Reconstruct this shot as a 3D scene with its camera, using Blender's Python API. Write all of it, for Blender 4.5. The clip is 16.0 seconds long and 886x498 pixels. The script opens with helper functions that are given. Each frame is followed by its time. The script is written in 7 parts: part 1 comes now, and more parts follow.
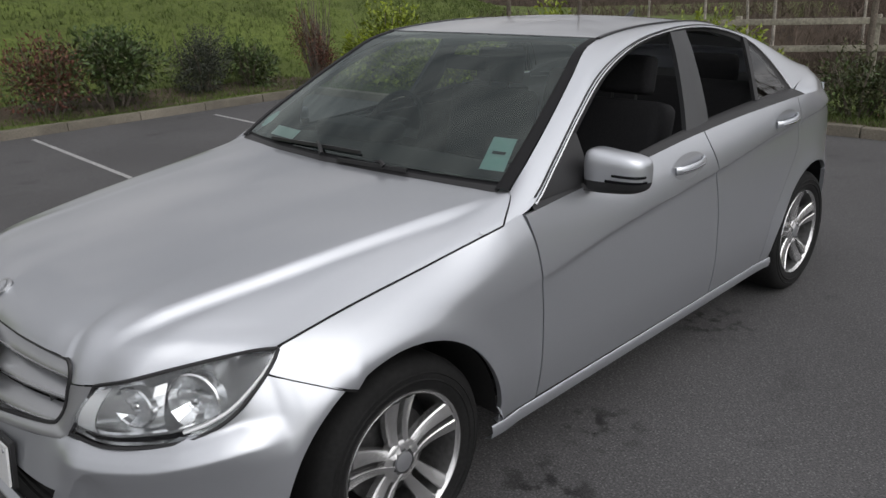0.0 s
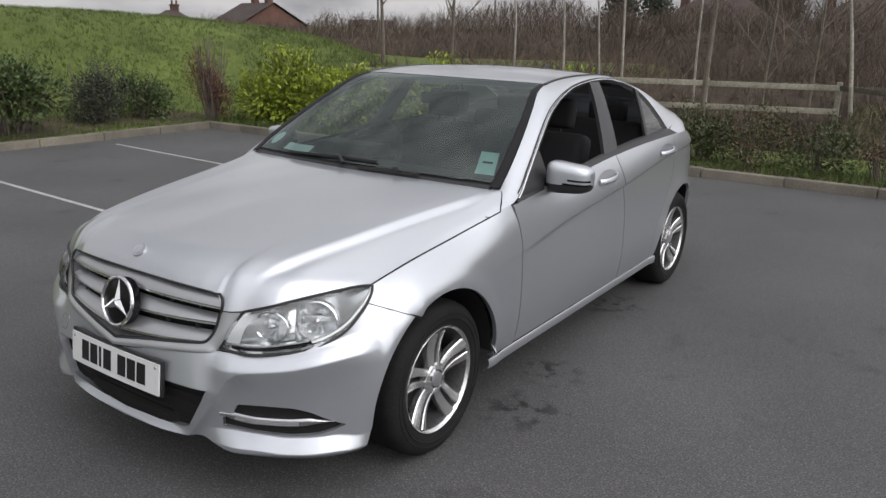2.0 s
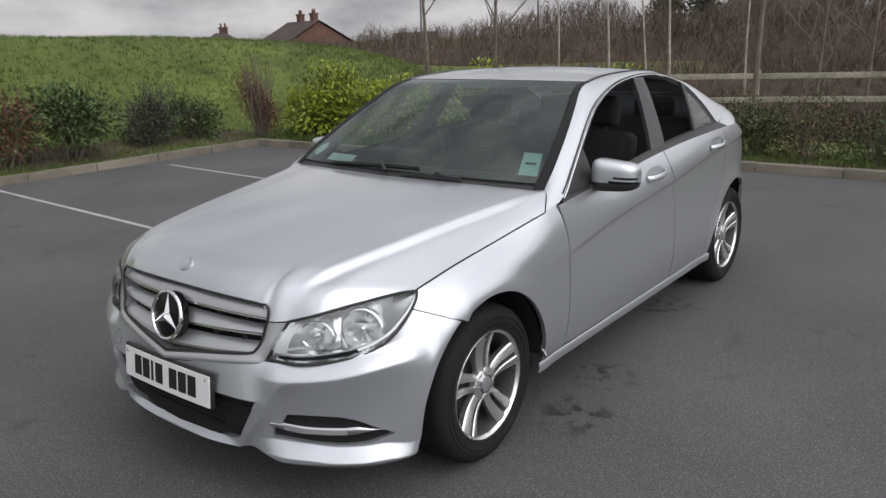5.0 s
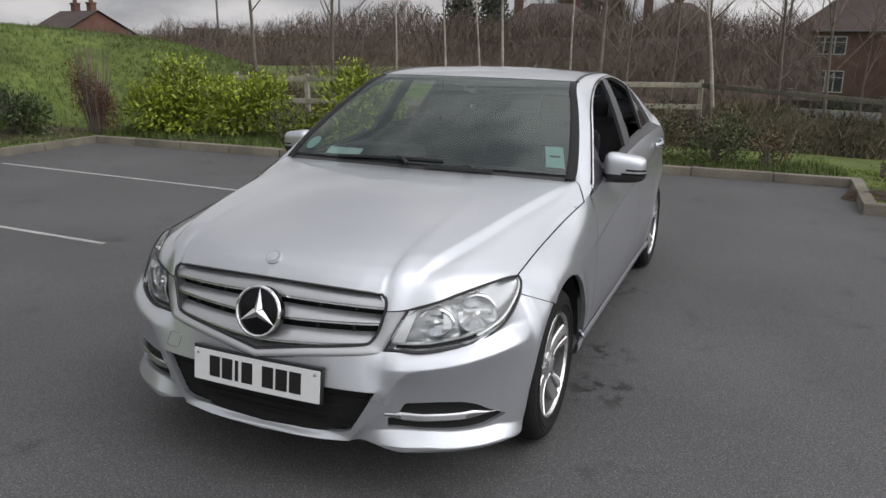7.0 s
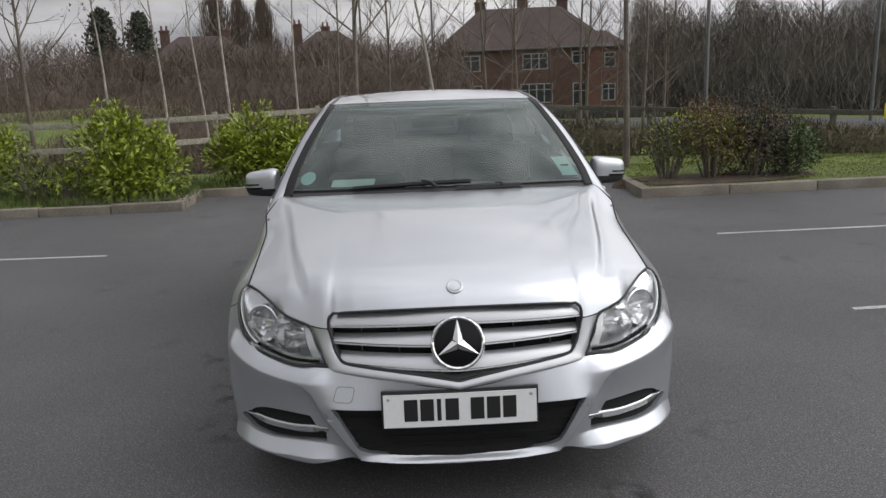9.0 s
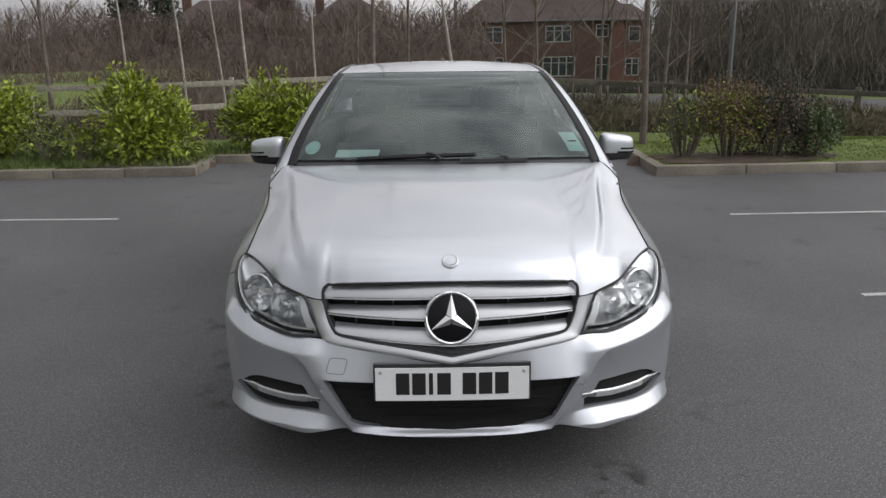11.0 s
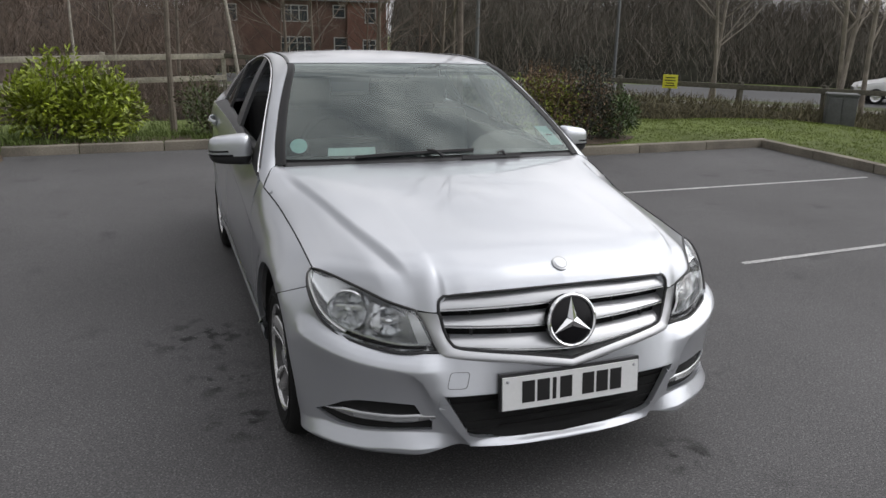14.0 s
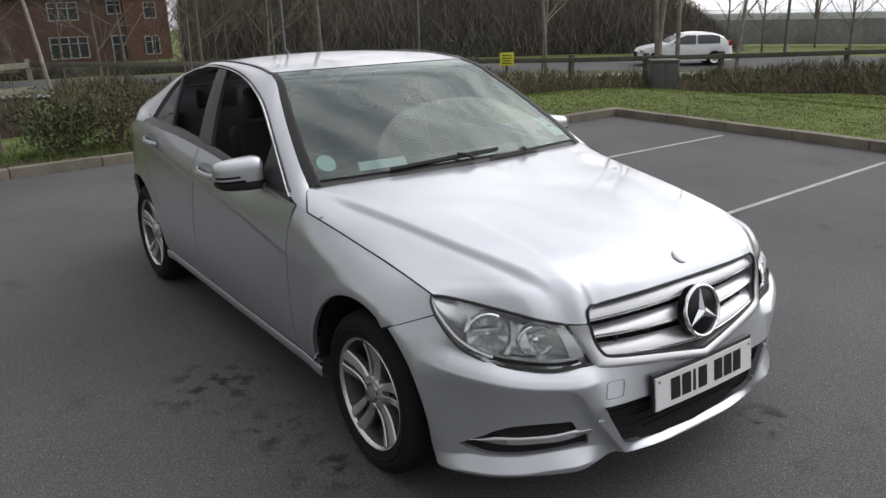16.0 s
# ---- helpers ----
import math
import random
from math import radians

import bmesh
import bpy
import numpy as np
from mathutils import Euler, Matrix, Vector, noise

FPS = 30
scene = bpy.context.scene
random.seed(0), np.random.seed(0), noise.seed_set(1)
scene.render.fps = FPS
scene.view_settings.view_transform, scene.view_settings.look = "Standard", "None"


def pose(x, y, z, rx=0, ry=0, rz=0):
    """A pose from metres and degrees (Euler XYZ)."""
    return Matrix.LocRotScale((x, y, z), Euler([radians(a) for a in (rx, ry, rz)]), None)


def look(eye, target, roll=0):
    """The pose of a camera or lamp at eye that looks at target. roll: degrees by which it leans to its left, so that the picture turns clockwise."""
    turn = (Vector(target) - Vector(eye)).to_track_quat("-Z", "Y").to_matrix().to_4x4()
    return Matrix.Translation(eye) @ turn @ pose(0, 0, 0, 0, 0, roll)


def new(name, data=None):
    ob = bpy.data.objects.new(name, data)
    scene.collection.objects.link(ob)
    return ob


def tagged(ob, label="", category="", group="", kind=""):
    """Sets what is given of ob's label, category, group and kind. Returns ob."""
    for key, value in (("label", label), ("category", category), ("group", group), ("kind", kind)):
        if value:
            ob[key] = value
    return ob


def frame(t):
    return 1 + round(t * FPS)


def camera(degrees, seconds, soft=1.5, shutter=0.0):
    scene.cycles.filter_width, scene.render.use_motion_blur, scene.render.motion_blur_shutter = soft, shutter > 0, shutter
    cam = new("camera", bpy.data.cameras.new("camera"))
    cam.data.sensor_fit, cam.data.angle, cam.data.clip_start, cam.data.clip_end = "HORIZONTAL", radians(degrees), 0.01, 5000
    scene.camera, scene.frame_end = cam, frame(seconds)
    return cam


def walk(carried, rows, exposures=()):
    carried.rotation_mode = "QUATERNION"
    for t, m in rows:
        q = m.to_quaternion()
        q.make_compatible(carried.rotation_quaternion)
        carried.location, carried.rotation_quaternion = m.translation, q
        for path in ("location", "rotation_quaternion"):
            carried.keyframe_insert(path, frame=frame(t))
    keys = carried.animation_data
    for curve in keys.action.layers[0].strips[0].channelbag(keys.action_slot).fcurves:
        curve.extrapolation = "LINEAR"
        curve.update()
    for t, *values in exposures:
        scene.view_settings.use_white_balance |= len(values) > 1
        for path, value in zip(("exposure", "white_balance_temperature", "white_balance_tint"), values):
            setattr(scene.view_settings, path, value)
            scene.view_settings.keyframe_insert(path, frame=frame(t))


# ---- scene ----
cam = camera(59.1, 16.0)
PATH = [
    (0, (2.31, -1.226, 1.604), (0.955, 0.094, 0.954), -2.2),
    (0.5, (2.316, -1.743, 1.609), (1.072, -0.321, 0.952), -1.6),
    (1, (2.422, -2.125, 1.646), (1.214, -0.667, 1.003), -1.7),
    (1.5, (2.44, -2.332, 1.668), (1.33, -0.72, 1.251), 1.2),
    (2, (2.452, -2.318, 1.644), (1.367, -0.728, 1.099), 1.2),
    (2.5, (2.478, -2.271, 1.629), (1.297, -0.737, 1.128), 0.5),
    (3, (2.5, -2.249, 1.628), (1.266, -0.763, 1.11), 0.5),
    (3.5, (2.491, -2.255, 1.629), (1.266, -0.762, 1.111), 0.1),
    (4, (2.474, -2.261, 1.625), (1.232, -0.783, 1.099), -0.4),
    (4.2, (2.474, -2.26, 1.626), (1.24, -0.777, 1.096), -0.9),
    (6.3, (2.193, -2.566, 1.598), (1.123, -0.959, 1.074), -1.1),
    (6.5, (2.045, -2.674, 1.617), (1.046, -1.028, 1.078), -0.3),
    (7, (1.577, -2.908, 1.601), (0.834, -1.126, 1.078), 0.6),
    (7.5, (1.057, -3.093, 1.597), (0.568, -1.224, 1.08), 1.7),
    (8, (0.548, -3.185, 1.584), (0.37, -1.259, 1.074), 1.2),
    (8.5, (0.113, -3.23, 1.6), (0.013, -1.292, 1.116), -1.8),
    (9, (-0.116, -3.286, 1.604), (-0.05, -1.342, 1.138), -2.4),
    (9.5, (-0.122, -3.297, 1.61), (-0.081, -1.363, 1.099), -1.4),
    (9.7, (-0.084, -3.267, 1.599), (-0.055, -1.338, 1.071), -1.4),
    (12, (-0.042, -3.263, 1.609), (-0.021, -1.336, 1.074), -1.0),
    (12.5, (-0.127, -3.25, 1.614), (-0.087, -1.323, 1.079), -0.7),
    (13, (-0.436, -3.229, 1.631), (-0.209, -1.316, 1.096), -1.5),
    (13.5, (-0.849, -3.116, 1.624), (-0.442, -1.248, 1.039), -1.5),
    (14, (-1.271, -2.937, 1.664), (-0.596, -1.146, 1.083), 1.2),
    (14.5, (-1.677, -2.768, 1.688), (-0.84, -1.058, 1.073), -0.4),
    (15, (-1.934, -2.554, 1.695), (-1.019, -0.887, 1.075), -0.6),
    (15.5, (-2.097, -2.373, 1.713), (-1.024, -0.791, 1.123), -0.5),
    (16, (-2.125, -2.292, 1.723), (-1.026, -0.74, 1.104), -1.7),
]
EXPOSURES = [(0, -0.25), (0.5, -0.22), (1.0, -0.04), (1.5, 0.12), (16, 0.12)]
walk(cam, [(t, look(eye, target, roll)) for t, eye, target, roll in PATH], exposures=EXPOSURES)


# ---------- world and light ----------
world = bpy.data.worlds.new("overcast_sky")
scene.world = world
world.use_nodes = True
wn, wl = world.node_tree.nodes, world.node_tree.links
wn.clear()
SUN_ELEV, SUN_AZ = 43.0, 97.0        # degrees; azimuth clockwise from +y
sky = wn.new("ShaderNodeTexSky")
sky.sky_type = "NISHITA"
sky.sun_disc = False
sky.sun_elevation, sky.sun_rotation = radians(SUN_ELEV), radians(SUN_AZ)
sky.air_density, sky.dust_density, sky.ozone_density = 1.0, 4.0, 1.0
grey = wn.new("ShaderNodeHueSaturation")
grey.inputs["Saturation"].default_value = 0.16
grey.inputs["Value"].default_value = 1.0
wl.new(sky.outputs[0], grey.inputs["Color"])
coord = wn.new("ShaderNodeTexCoord")
stretch = wn.new("ShaderNodeMapping")
stretch.inputs["Scale"].default_value = (1.6, 1.6, 4.5)
cloud = wn.new("ShaderNodeTexNoise")
cloud.inputs["Scale"].default_value, cloud.inputs["Detail"].default_value = 3.0, 7.0
cloud.inputs["Roughness"].default_value = 0.55
wl.new(coord.outputs["Generated"], stretch.inputs["Vector"])
wl.new(stretch.outputs[0], cloud.inputs["Vector"])
ramp = wn.new("ShaderNodeValToRGB")
ramp.color_ramp.elements[0].position, ramp.color_ramp.elements[0].color = 0.36, (0.60, 0.62, 0.65, 1)
ramp.color_ramp.elements[1].position, ramp.color_ramp.elements[1].color = 0.64, (1.26, 1.25, 1.24, 1)
wl.new(cloud.outputs["Fac"], ramp.inputs[0])
# a grey cloud deck
deck = wn.new("ShaderNodeMix")
deck.data_type = "RGBA"
deck.inputs["Factor"].default_value = 0.86
deck.inputs["B"].default_value = (4.08, 4.02, 4.12, 1)
wl.new(grey.outputs[0], deck.inputs["A"])
mul = wn.new("ShaderNodeMix")
mul.data_type, mul.blend_type = "RGBA", "MULTIPLY"
mul.inputs["Factor"].default_value = 1.0
wl.new(deck.outputs["Result"], mul.inputs["A"])
wl.new(ramp.outputs[0], mul.inputs["B"])
# the deck is thin, and so brightest, round the hidden sun, and dull away from it
side = wn.new("ShaderNodeVectorMath")
side.operation = "DOT_PRODUCT"
side.inputs[1].default_value = (math.sin(radians(SUN_AZ)) * math.cos(radians(SUN_ELEV)), math.cos(radians(SUN_AZ)) * math.cos(radians(SUN_ELEV)), math.sin(radians(SUN_ELEV)))
wl.new(coord.outputs["Generated"], side.inputs[0])
thin = wn.new("ShaderNodeMapRange")
thin.interpolation_type = "SMOOTHERSTEP"
thin.inputs["From Min"].default_value, thin.inputs["From Max"].default_value = -0.35, 1.15
thin.inputs["To Min"].default_value, thin.inputs["To Max"].default_value = 0.84, 2.4
wl.new(side.outputs["Value"], thin.inputs["Value"])
dome = wn.new("ShaderNodeVectorMath")
dome.operation = "SCALE"
wl.new(mul.outputs["Result"], dome.inputs[0])
wl.new(thin.outputs[0], dome.inputs["Scale"])
bg = wn.new("ShaderNodeBackground")
bg.inputs["Strength"].default_value = 0.15
wl.new(dome.outputs[0], bg.inputs["Color"])
out = wn.new("ShaderNodeOutputWorld")
wl.new(bg.outputs[0], out.inputs["Surface"])

sun = new("sun", bpy.data.lights.new("sun", "SUN"))
sun.data.energy, sun.data.angle, sun.data.color = 0.55, radians(60), (1.0, 0.97, 0.93)
az, el = radians(SUN_AZ), radians(SUN_ELEV)
sun.matrix_world = look((0, 0, 30), (-math.sin(az) * math.cos(el), -math.cos(az) * math.cos(el), 30 - math.sin(el)))


# ---------- materials ----------
def material(name, colour, rough=0.6, metal=0.0, coat=0.0, coat_rough=0.03, grain=None, spots=None, bump=None, island=0.0, spec=0.5, transmission=0.0, ior=1.45, objvar=0.0):
    """grain, spots: (scale, strength) of fine and broad colour variation; bump: (scale, strength, distance)."""
    m = bpy.data.materials.new(name)
    m.use_nodes = True
    n, l = m.node_tree.nodes, m.node_tree.links
    b = n["Principled BSDF"]
    b.inputs["Roughness"].default_value, b.inputs["Metallic"].default_value = rough, metal
    b.inputs["Coat Weight"].default_value, b.inputs["Coat Roughness"].default_value = coat, coat_rough
    b.inputs["Specular IOR Level"].default_value, b.inputs["IOR"].default_value = spec, ior
    b.inputs["Transmission Weight"].default_value = transmission
    base = n.new("ShaderNodeRGB")
    base.outputs[0].default_value = (*colour, 1)
    last = base.outputs[0]
    tc = n.new("ShaderNodeTexCoord")
    geo = n.new("ShaderNodeNewGeometry")
    for spec_ in (spots, grain):
        if not spec_:
            continue
        t = n.new("ShaderNodeTexNoise")
        t.inputs["Scale"].default_value, t.inputs["Detail"].default_value = spec_[0], 5
        l.new(geo.outputs["Position"], t.inputs["Vector"])
        r = n.new("ShaderNodeMapRange")
        r.inputs["From Min"].default_value, r.inputs["From Max"].default_value = 0.3, 0.7
        r.inputs["To Min"].default_value, r.inputs["To Max"].default_value = 1 - spec_[1], 1 + spec_[1]
        l.new(t.outputs["Fac"], r.inputs["Value"])
        x = n.new("ShaderNodeMix")
        x.data_type, x.blend_type = "RGBA", "MULTIPLY"
        x.inputs["Factor"].default_value = 1
        l.new(last, x.inputs["A"])
        l.new(r.outputs[0], x.inputs["B"])
        last = x.outputs["Result"]
    if island or objvar:
        r = n.new("ShaderNodeMapRange")
        k = island or objvar
        r.inputs["To Min"].default_value, r.inputs["To Max"].default_value = 1 - k, 1 + k
        if island:
            l.new(geo.outputs["Random Per Island"], r.inputs["Value"])
        else:
            oi = n.new("ShaderNodeObjectInfo")
            l.new(oi.outputs["Random"], r.inputs["Value"])
        x = n.new("ShaderNodeMix")
        x.data_type, x.blend_type = "RGBA", "MULTIPLY"
        x.inputs["Factor"].default_value = 1
        l.new(last, x.inputs["A"])
        l.new(r.outputs[0], x.inputs["B"])
        last = x.outputs["Result"]
    l.new(last, b.inputs["Base Color"])
    if bump:
        t = n.new("ShaderNodeTexNoise")
        t.inputs["Scale"].default_value, t.inputs["Detail"].default_value = bump[0], 4
        l.new(geo.outputs["Position"], t.inputs["Vector"])
        h = n.new("ShaderNodeBump")
        h.inputs["Strength"].default_value, h.inputs["Distance"].default_value = bump[1], bump[2]
        l.new(t.outputs["Fac"], h.inputs["Height"])
        l.new(h.outputs[0], b.inputs["Normal"])
    return m


def asphalt_material():
    m = material("asphalt", (0.098, 0.096, 0.098), rough=0.85, grain=(130, 0.5), spots=(0.7, 0.16), bump=(160, 0.7, 0.006))
    n, l = m.node_tree.nodes, m.node_tree.links
    b = n["Principled BSDF"]
    geo = n.new("ShaderNodeNewGeometry")
    v = n.new("ShaderNodeTexVoronoi")
    v.inputs["Scale"].default_value = 85
    l.new(geo.outputs["Position"], v.inputs["Vector"])
    r = n.new("ShaderNodeMapRange")
    r.inputs["From Min"].default_value, r.inputs["From Max"].default_value = 0.0, 0.45
    r.inputs["To Min"].default_value, r.inputs["To Max"].default_value = 1.5, 0.74
    l.new(v.outputs["Distance"], r.inputs["Value"])
    # old oil and damp patches
    o = n.new("ShaderNodeTexNoise")
    o.inputs["Scale"].default_value, o.inputs["Detail"].default_value = 2.6, 5
    l.new(geo.outputs["Position"], o.inputs["Vector"])
    q = n.new("ShaderNodeMapRange")
    q.inputs["From Min"].default_value, q.inputs["From Max"].default_value = 0.62, 0.72
    q.inputs["To Min"].default_value, q.inputs["To Max"].default_value = 1.0, 0.72
    l.new(o.outputs["Fac"], q.inputs["Value"])
    mm = n.new("ShaderNodeMath")
    mm.operation = "MULTIPLY"
    l.new(r.outputs[0], mm.inputs[0])
    l.new(q.outputs[0], mm.inputs[1])
    # spattered oil and damp spots beside the parked car
    fine = n.new("ShaderNodeTexNoise")
    fine.inputs["Scale"].default_value, fine.inputs["Detail"].default_value = 11.0, 3
    l.new(geo.outputs["Position"], fine.inputs["Vector"])
    drops = n.new("ShaderNodeMapRange")
    drops.inputs["From Min"].default_value, drops.inputs["From Max"].default_value = 0.50, 0.62
    l.new(fine.outputs["Fac"], drops.inputs["Value"])
    for cx, cy, cr in ((0.97, 0.52, 0.24), (0.88, 0.95, 0.20), (-1.10, 1.05, 0.34), (-1.02, 0.50, 0.24), (-1.00, 0.10, 0.20), (0.62, -0.74, 0.18), (0.75, 2.1, 0.26)):
        dist = n.new("ShaderNodeVectorMath")
        dist.operation = "DISTANCE"
        dist.inputs[1].default_value = (cx, cy, 0)
        l.new(geo.outputs["Position"], dist.inputs[0])
        near = n.new("ShaderNodeMapRange")
        near.inputs["From Min"].default_value, near.inputs["From Max"].default_value = cr * 0.3, cr
        near.inputs["To Min"].default_value, near.inputs["To Max"].default_value = 0.80, 0.0
        l.new(dist.outputs["Value"], near.inputs["Value"])
        both = n.new("ShaderNodeMath")
        both.operation = "MULTIPLY"
        l.new(near.outputs[0], both.inputs[0])
        l.new(drops.outputs[0], both.inputs[1])
        keep = n.new("ShaderNodeMath")
        keep.operation = "SUBTRACT"
        keep.inputs[0].default_value = 1.0
        l.new(both.outputs[0], keep.inputs[1])
        nxt = n.new("ShaderNodeMath")
        nxt.operation = "MULTIPLY"
        l.new(mm.outputs[0], nxt.inputs[0])
        l.new(keep.outputs[0], nxt.inputs[1])
        mm = nxt
    x = n.new("ShaderNodeMix")
    x.data_type, x.blend_type = "RGBA", "MULTIPLY"
    x.inputs["Factor"].default_value = 1
    old = b.inputs["Base Color"].links[0].from_socket
    l.new(old, x.inputs["A"])
    l.new(mm.outputs[0], x.inputs["B"])
    l.new(x.outputs["Result"], b.inputs["Base Color"])
    return m


def glass_material(name, tint, rough=0.0, ior=1.62, sheen=(1, 1, 1)):
    """Thin pane: clear with a tint, mirror-like by Fresnel."""
    m = bpy.data.materials.new(name)
    m.use_nodes = True
    n, l = m.node_tree.nodes, m.node_tree.links
    n.clear()
    t, g, f, x, o = (n.new("ShaderNode" + k) for k in ("BsdfTransparent", "BsdfGlossy", "Fresnel", "MixShader", "OutputMaterial"))
    t.inputs["Color"].default_value = (*tint, 1)
    g.inputs["Roughness"].default_value = rough
    f.inputs["IOR"].default_value = ior
    g.inputs["Color"].default_value = (*sheen, 1)
    l.new(f.outputs[0], x.inputs[0])
    l.new(t.outputs[0], x.inputs[1])
    l.new(g.outputs[0], x.inputs[2])
    l.new(x.outputs[0], o.inputs["Surface"])
    return m


PAINT = material("silver_metallic_paint", (0.535, 0.556, 0.590), rough=0.33, metal=0.78, coat=0.9, coat_rough=0.03, grain=(900, 0.06), spots=(1.3, 0.02))
BLACK = material("black_trim_plastic", (0.018, 0.018, 0.019), rough=0.45, grain=(300, 0.2), bump=(900, 0.15, 0.001))
SATIN = material("satin_dark_grey_trim", (0.038, 0.039, 0.041), rough=0.42, grain=(200, 0.08))
GAP = material("dark_void_plastic", (0.006, 0.006, 0.006), rough=0.9, grain=(30, 0.2))
CHROME = material("chrome", (0.80, 0.81, 0.82), rough=0.07, metal=1.0)
ALLOY = material("silver_alloy", (0.68, 0.68, 0.68), rough=0.27, metal=0.9, coat=0.6, grain=(120, 0.05))
# alloy darkened in its colour for the shade deep inside the wheel
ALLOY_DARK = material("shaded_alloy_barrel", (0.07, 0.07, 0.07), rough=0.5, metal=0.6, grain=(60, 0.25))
LOUVRE = material("matt_silver_louvre", (0.47, 0.48, 0.495), rough=0.36, metal=0.8, coat=0.5)
RUBBER = material("tyre_rubber", (0.011, 0.011, 0.011), rough=0.8, spec=0.25, grain=(90, 0.25), spots=(9, 0.2), bump=(220, 0.2, 0.002))
LENS = glass_material("clear_lamp_lens", (0.94, 0.955, 0.96), ior=1.5)
GLASS = glass_material("windscreen_glass", (0.44, 0.52, 0.515), ior=1.75, sheen=(0.88, 0.98, 0.95))
REARGLASS = glass_material("dark_rear_glass", (0.10, 0.11, 0.11))
FRIT = material("black_glass_border", (0.010, 0.010, 0.011), rough=0.5, spec=0.25, grain=(200, 0.15))
SIDEGLASS = glass_material("tinted_side_glass", (0.30, 0.33, 0.33))
REFLECTOR = material("lamp_reflector", (0.80, 0.81, 0.82), rough=0.20, metal=0.95)
LAMPGREY = material("lamp_inner_grey", (0.64, 0.65, 0.66), rough=0.22, metal=0.75)
CLOTH = material("black_seat_cloth", (0.016, 0.016, 0.018), rough=0.8, grain=(180, 0.3), bump=(400, 0.3, 0.002))
DASH = material("dark_dashboard", (0.022, 0.023, 0.024), rough=0.6, grain=(300, 0.2), bump=(500, 0.2, 0.001))
PAPER = material("pale_green_paper", (0.80, 0.93, 0.88), rough=0.7, grain=(40, 0.04))
STICKER = material("pale_sticker", (0.52, 0.72, 0.68), rough=0.5, grain=(60, 0.05))
PLATE = material("white_plate", (0.64, 0.65, 0.65), rough=0.3, grain=(80, 0.03))
INK = material("black_ink", (0.012, 0.012, 0.012), rough=0.4)
MIRRORGLASS = material("mirror_glass", (0.7, 0.72, 0.74), rough=0.02, metal=1.0)
LAMPDARK = material("daytime_lamp_grey", (0.20, 0.205, 0.21), rough=0.22, metal=0.3, coat=0.8)

ASPHALT = asphalt_material()
KERB = material("concrete_kerb", (0.158, 0.142, 0.114), rough=0.9, grain=(60, 0.25), spots=(2.2, 0.3), bump=(90, 0.5, 0.006), objvar=0.10)
LINEPAINT = material("worn_white_line_paint", (0.34, 0.34, 0.335), rough=0.8, grain=(45, 0.35), spots=(3, 0.2))


# ---------- mesh helpers ----------
def cubic(*knots):
    """A smooth function of one number through the knots (x, y), level beyond them."""
    xs, ys = [k[0] for k in knots], [k[1] for k in knots]
    n = len(xs)
    sl = [(ys[i + 1] - ys[i]) / (xs[i + 1] - xs[i]) for i in range(n - 1)]
    ms = [sl[0]] + [0 if sl[i - 1] * sl[i] <= 0 else 2 * sl[i - 1] * sl[i] / (sl[i - 1] + sl[i]) for i in range(1, n - 1)] + [sl[-1]]

    def f(x):
        if x <= xs[0]:
            return ys[0]
        if x >= xs[-1]:
            return ys[-1]
        i = next(k for k in range(n - 1) if x <= xs[k + 1])
        h = xs[i + 1] - xs[i]
        t = (x - xs[i]) / h
        return ((2 * t**3 - 3 * t**2 + 1) * ys[i] + (t**3 - 2 * t**2 + t) * h * ms[i] + (-2 * t**3 + 3 * t**2) * ys[i + 1] + (t**3 - t**2) * h * ms[i + 1])

    return f


def rail(*points):
    """A smooth space curve through the points, by chord length from 0 to 1."""
    ps = [Vector(p) for p in points]
    ds = [0.0]
    for a, b in zip(ps, ps[1:]):
        ds.append(ds[-1] + (b - a).length)
    ds = [d / ds[-1] for d in ds]
    fs = [spline(ds, [p[k] for p in ps]) for k in range(len(ps[0]))]
    return lambda s: Vector([f(s) for f in fs])


def spline(xs, ys):
    """Catmull-Rom through unevenly spaced knots, straight on beyond the ends."""
    n = len(xs)
    ms = []
    for i in range(n):
        a, b = max(0, i - 1), min(n - 1, i + 1)
        ms.append((ys[b] - ys[a]) / (xs[b] - xs[a]))

    def f(x):
        i = min(max(next((k for k in range(n - 1) if x <= xs[k + 1]), n - 2), 0), n - 2)
        h = xs[i + 1] - xs[i]
        t = (x - xs[i]) / h
        return ((2 * t**3 - 3 * t**2 + 1) * ys[i] + (t**3 - 2 * t**2 + t) * h * ms[i] + (-2 * t**3 + 3 * t**2) * ys[i + 1] + (t**3 - t**2) * h * ms[i + 1])

    return f


def step(a, b, x):
    t = min(1.0, max(0.0, (x - a) / (b - a)))
    return t * t * (3 - 2 * t)


def mix(a, b, t):
    return a + (b - a) * t


def net(rows, closed=False, flip=False, bm=None):
    """Quads over rows of points."""
    bm = bm or bmesh.new()
    vs = [[bm.verts.new(p) for p in r] for r in rows]
    for a, b in zip(vs, vs[1:]):
        n = len(a)
        for j in range(n if closed else n - 1):
            k = (j + 1) % n
            q = (a[j], a[k], b[k], b[j])
            bm.faces.new(q[::-1] if flip else q)
    return bm


def sheet(fn, nu, nv, flip=False, us=None, vs=None, bm=None):
    us = us or [i / nu for i in range(nu + 1)]
    vs = vs or [j / nv for j in range(nv + 1)]
    return net([[fn(u, v) for u in us] for v in vs], flip=flip, bm=bm)


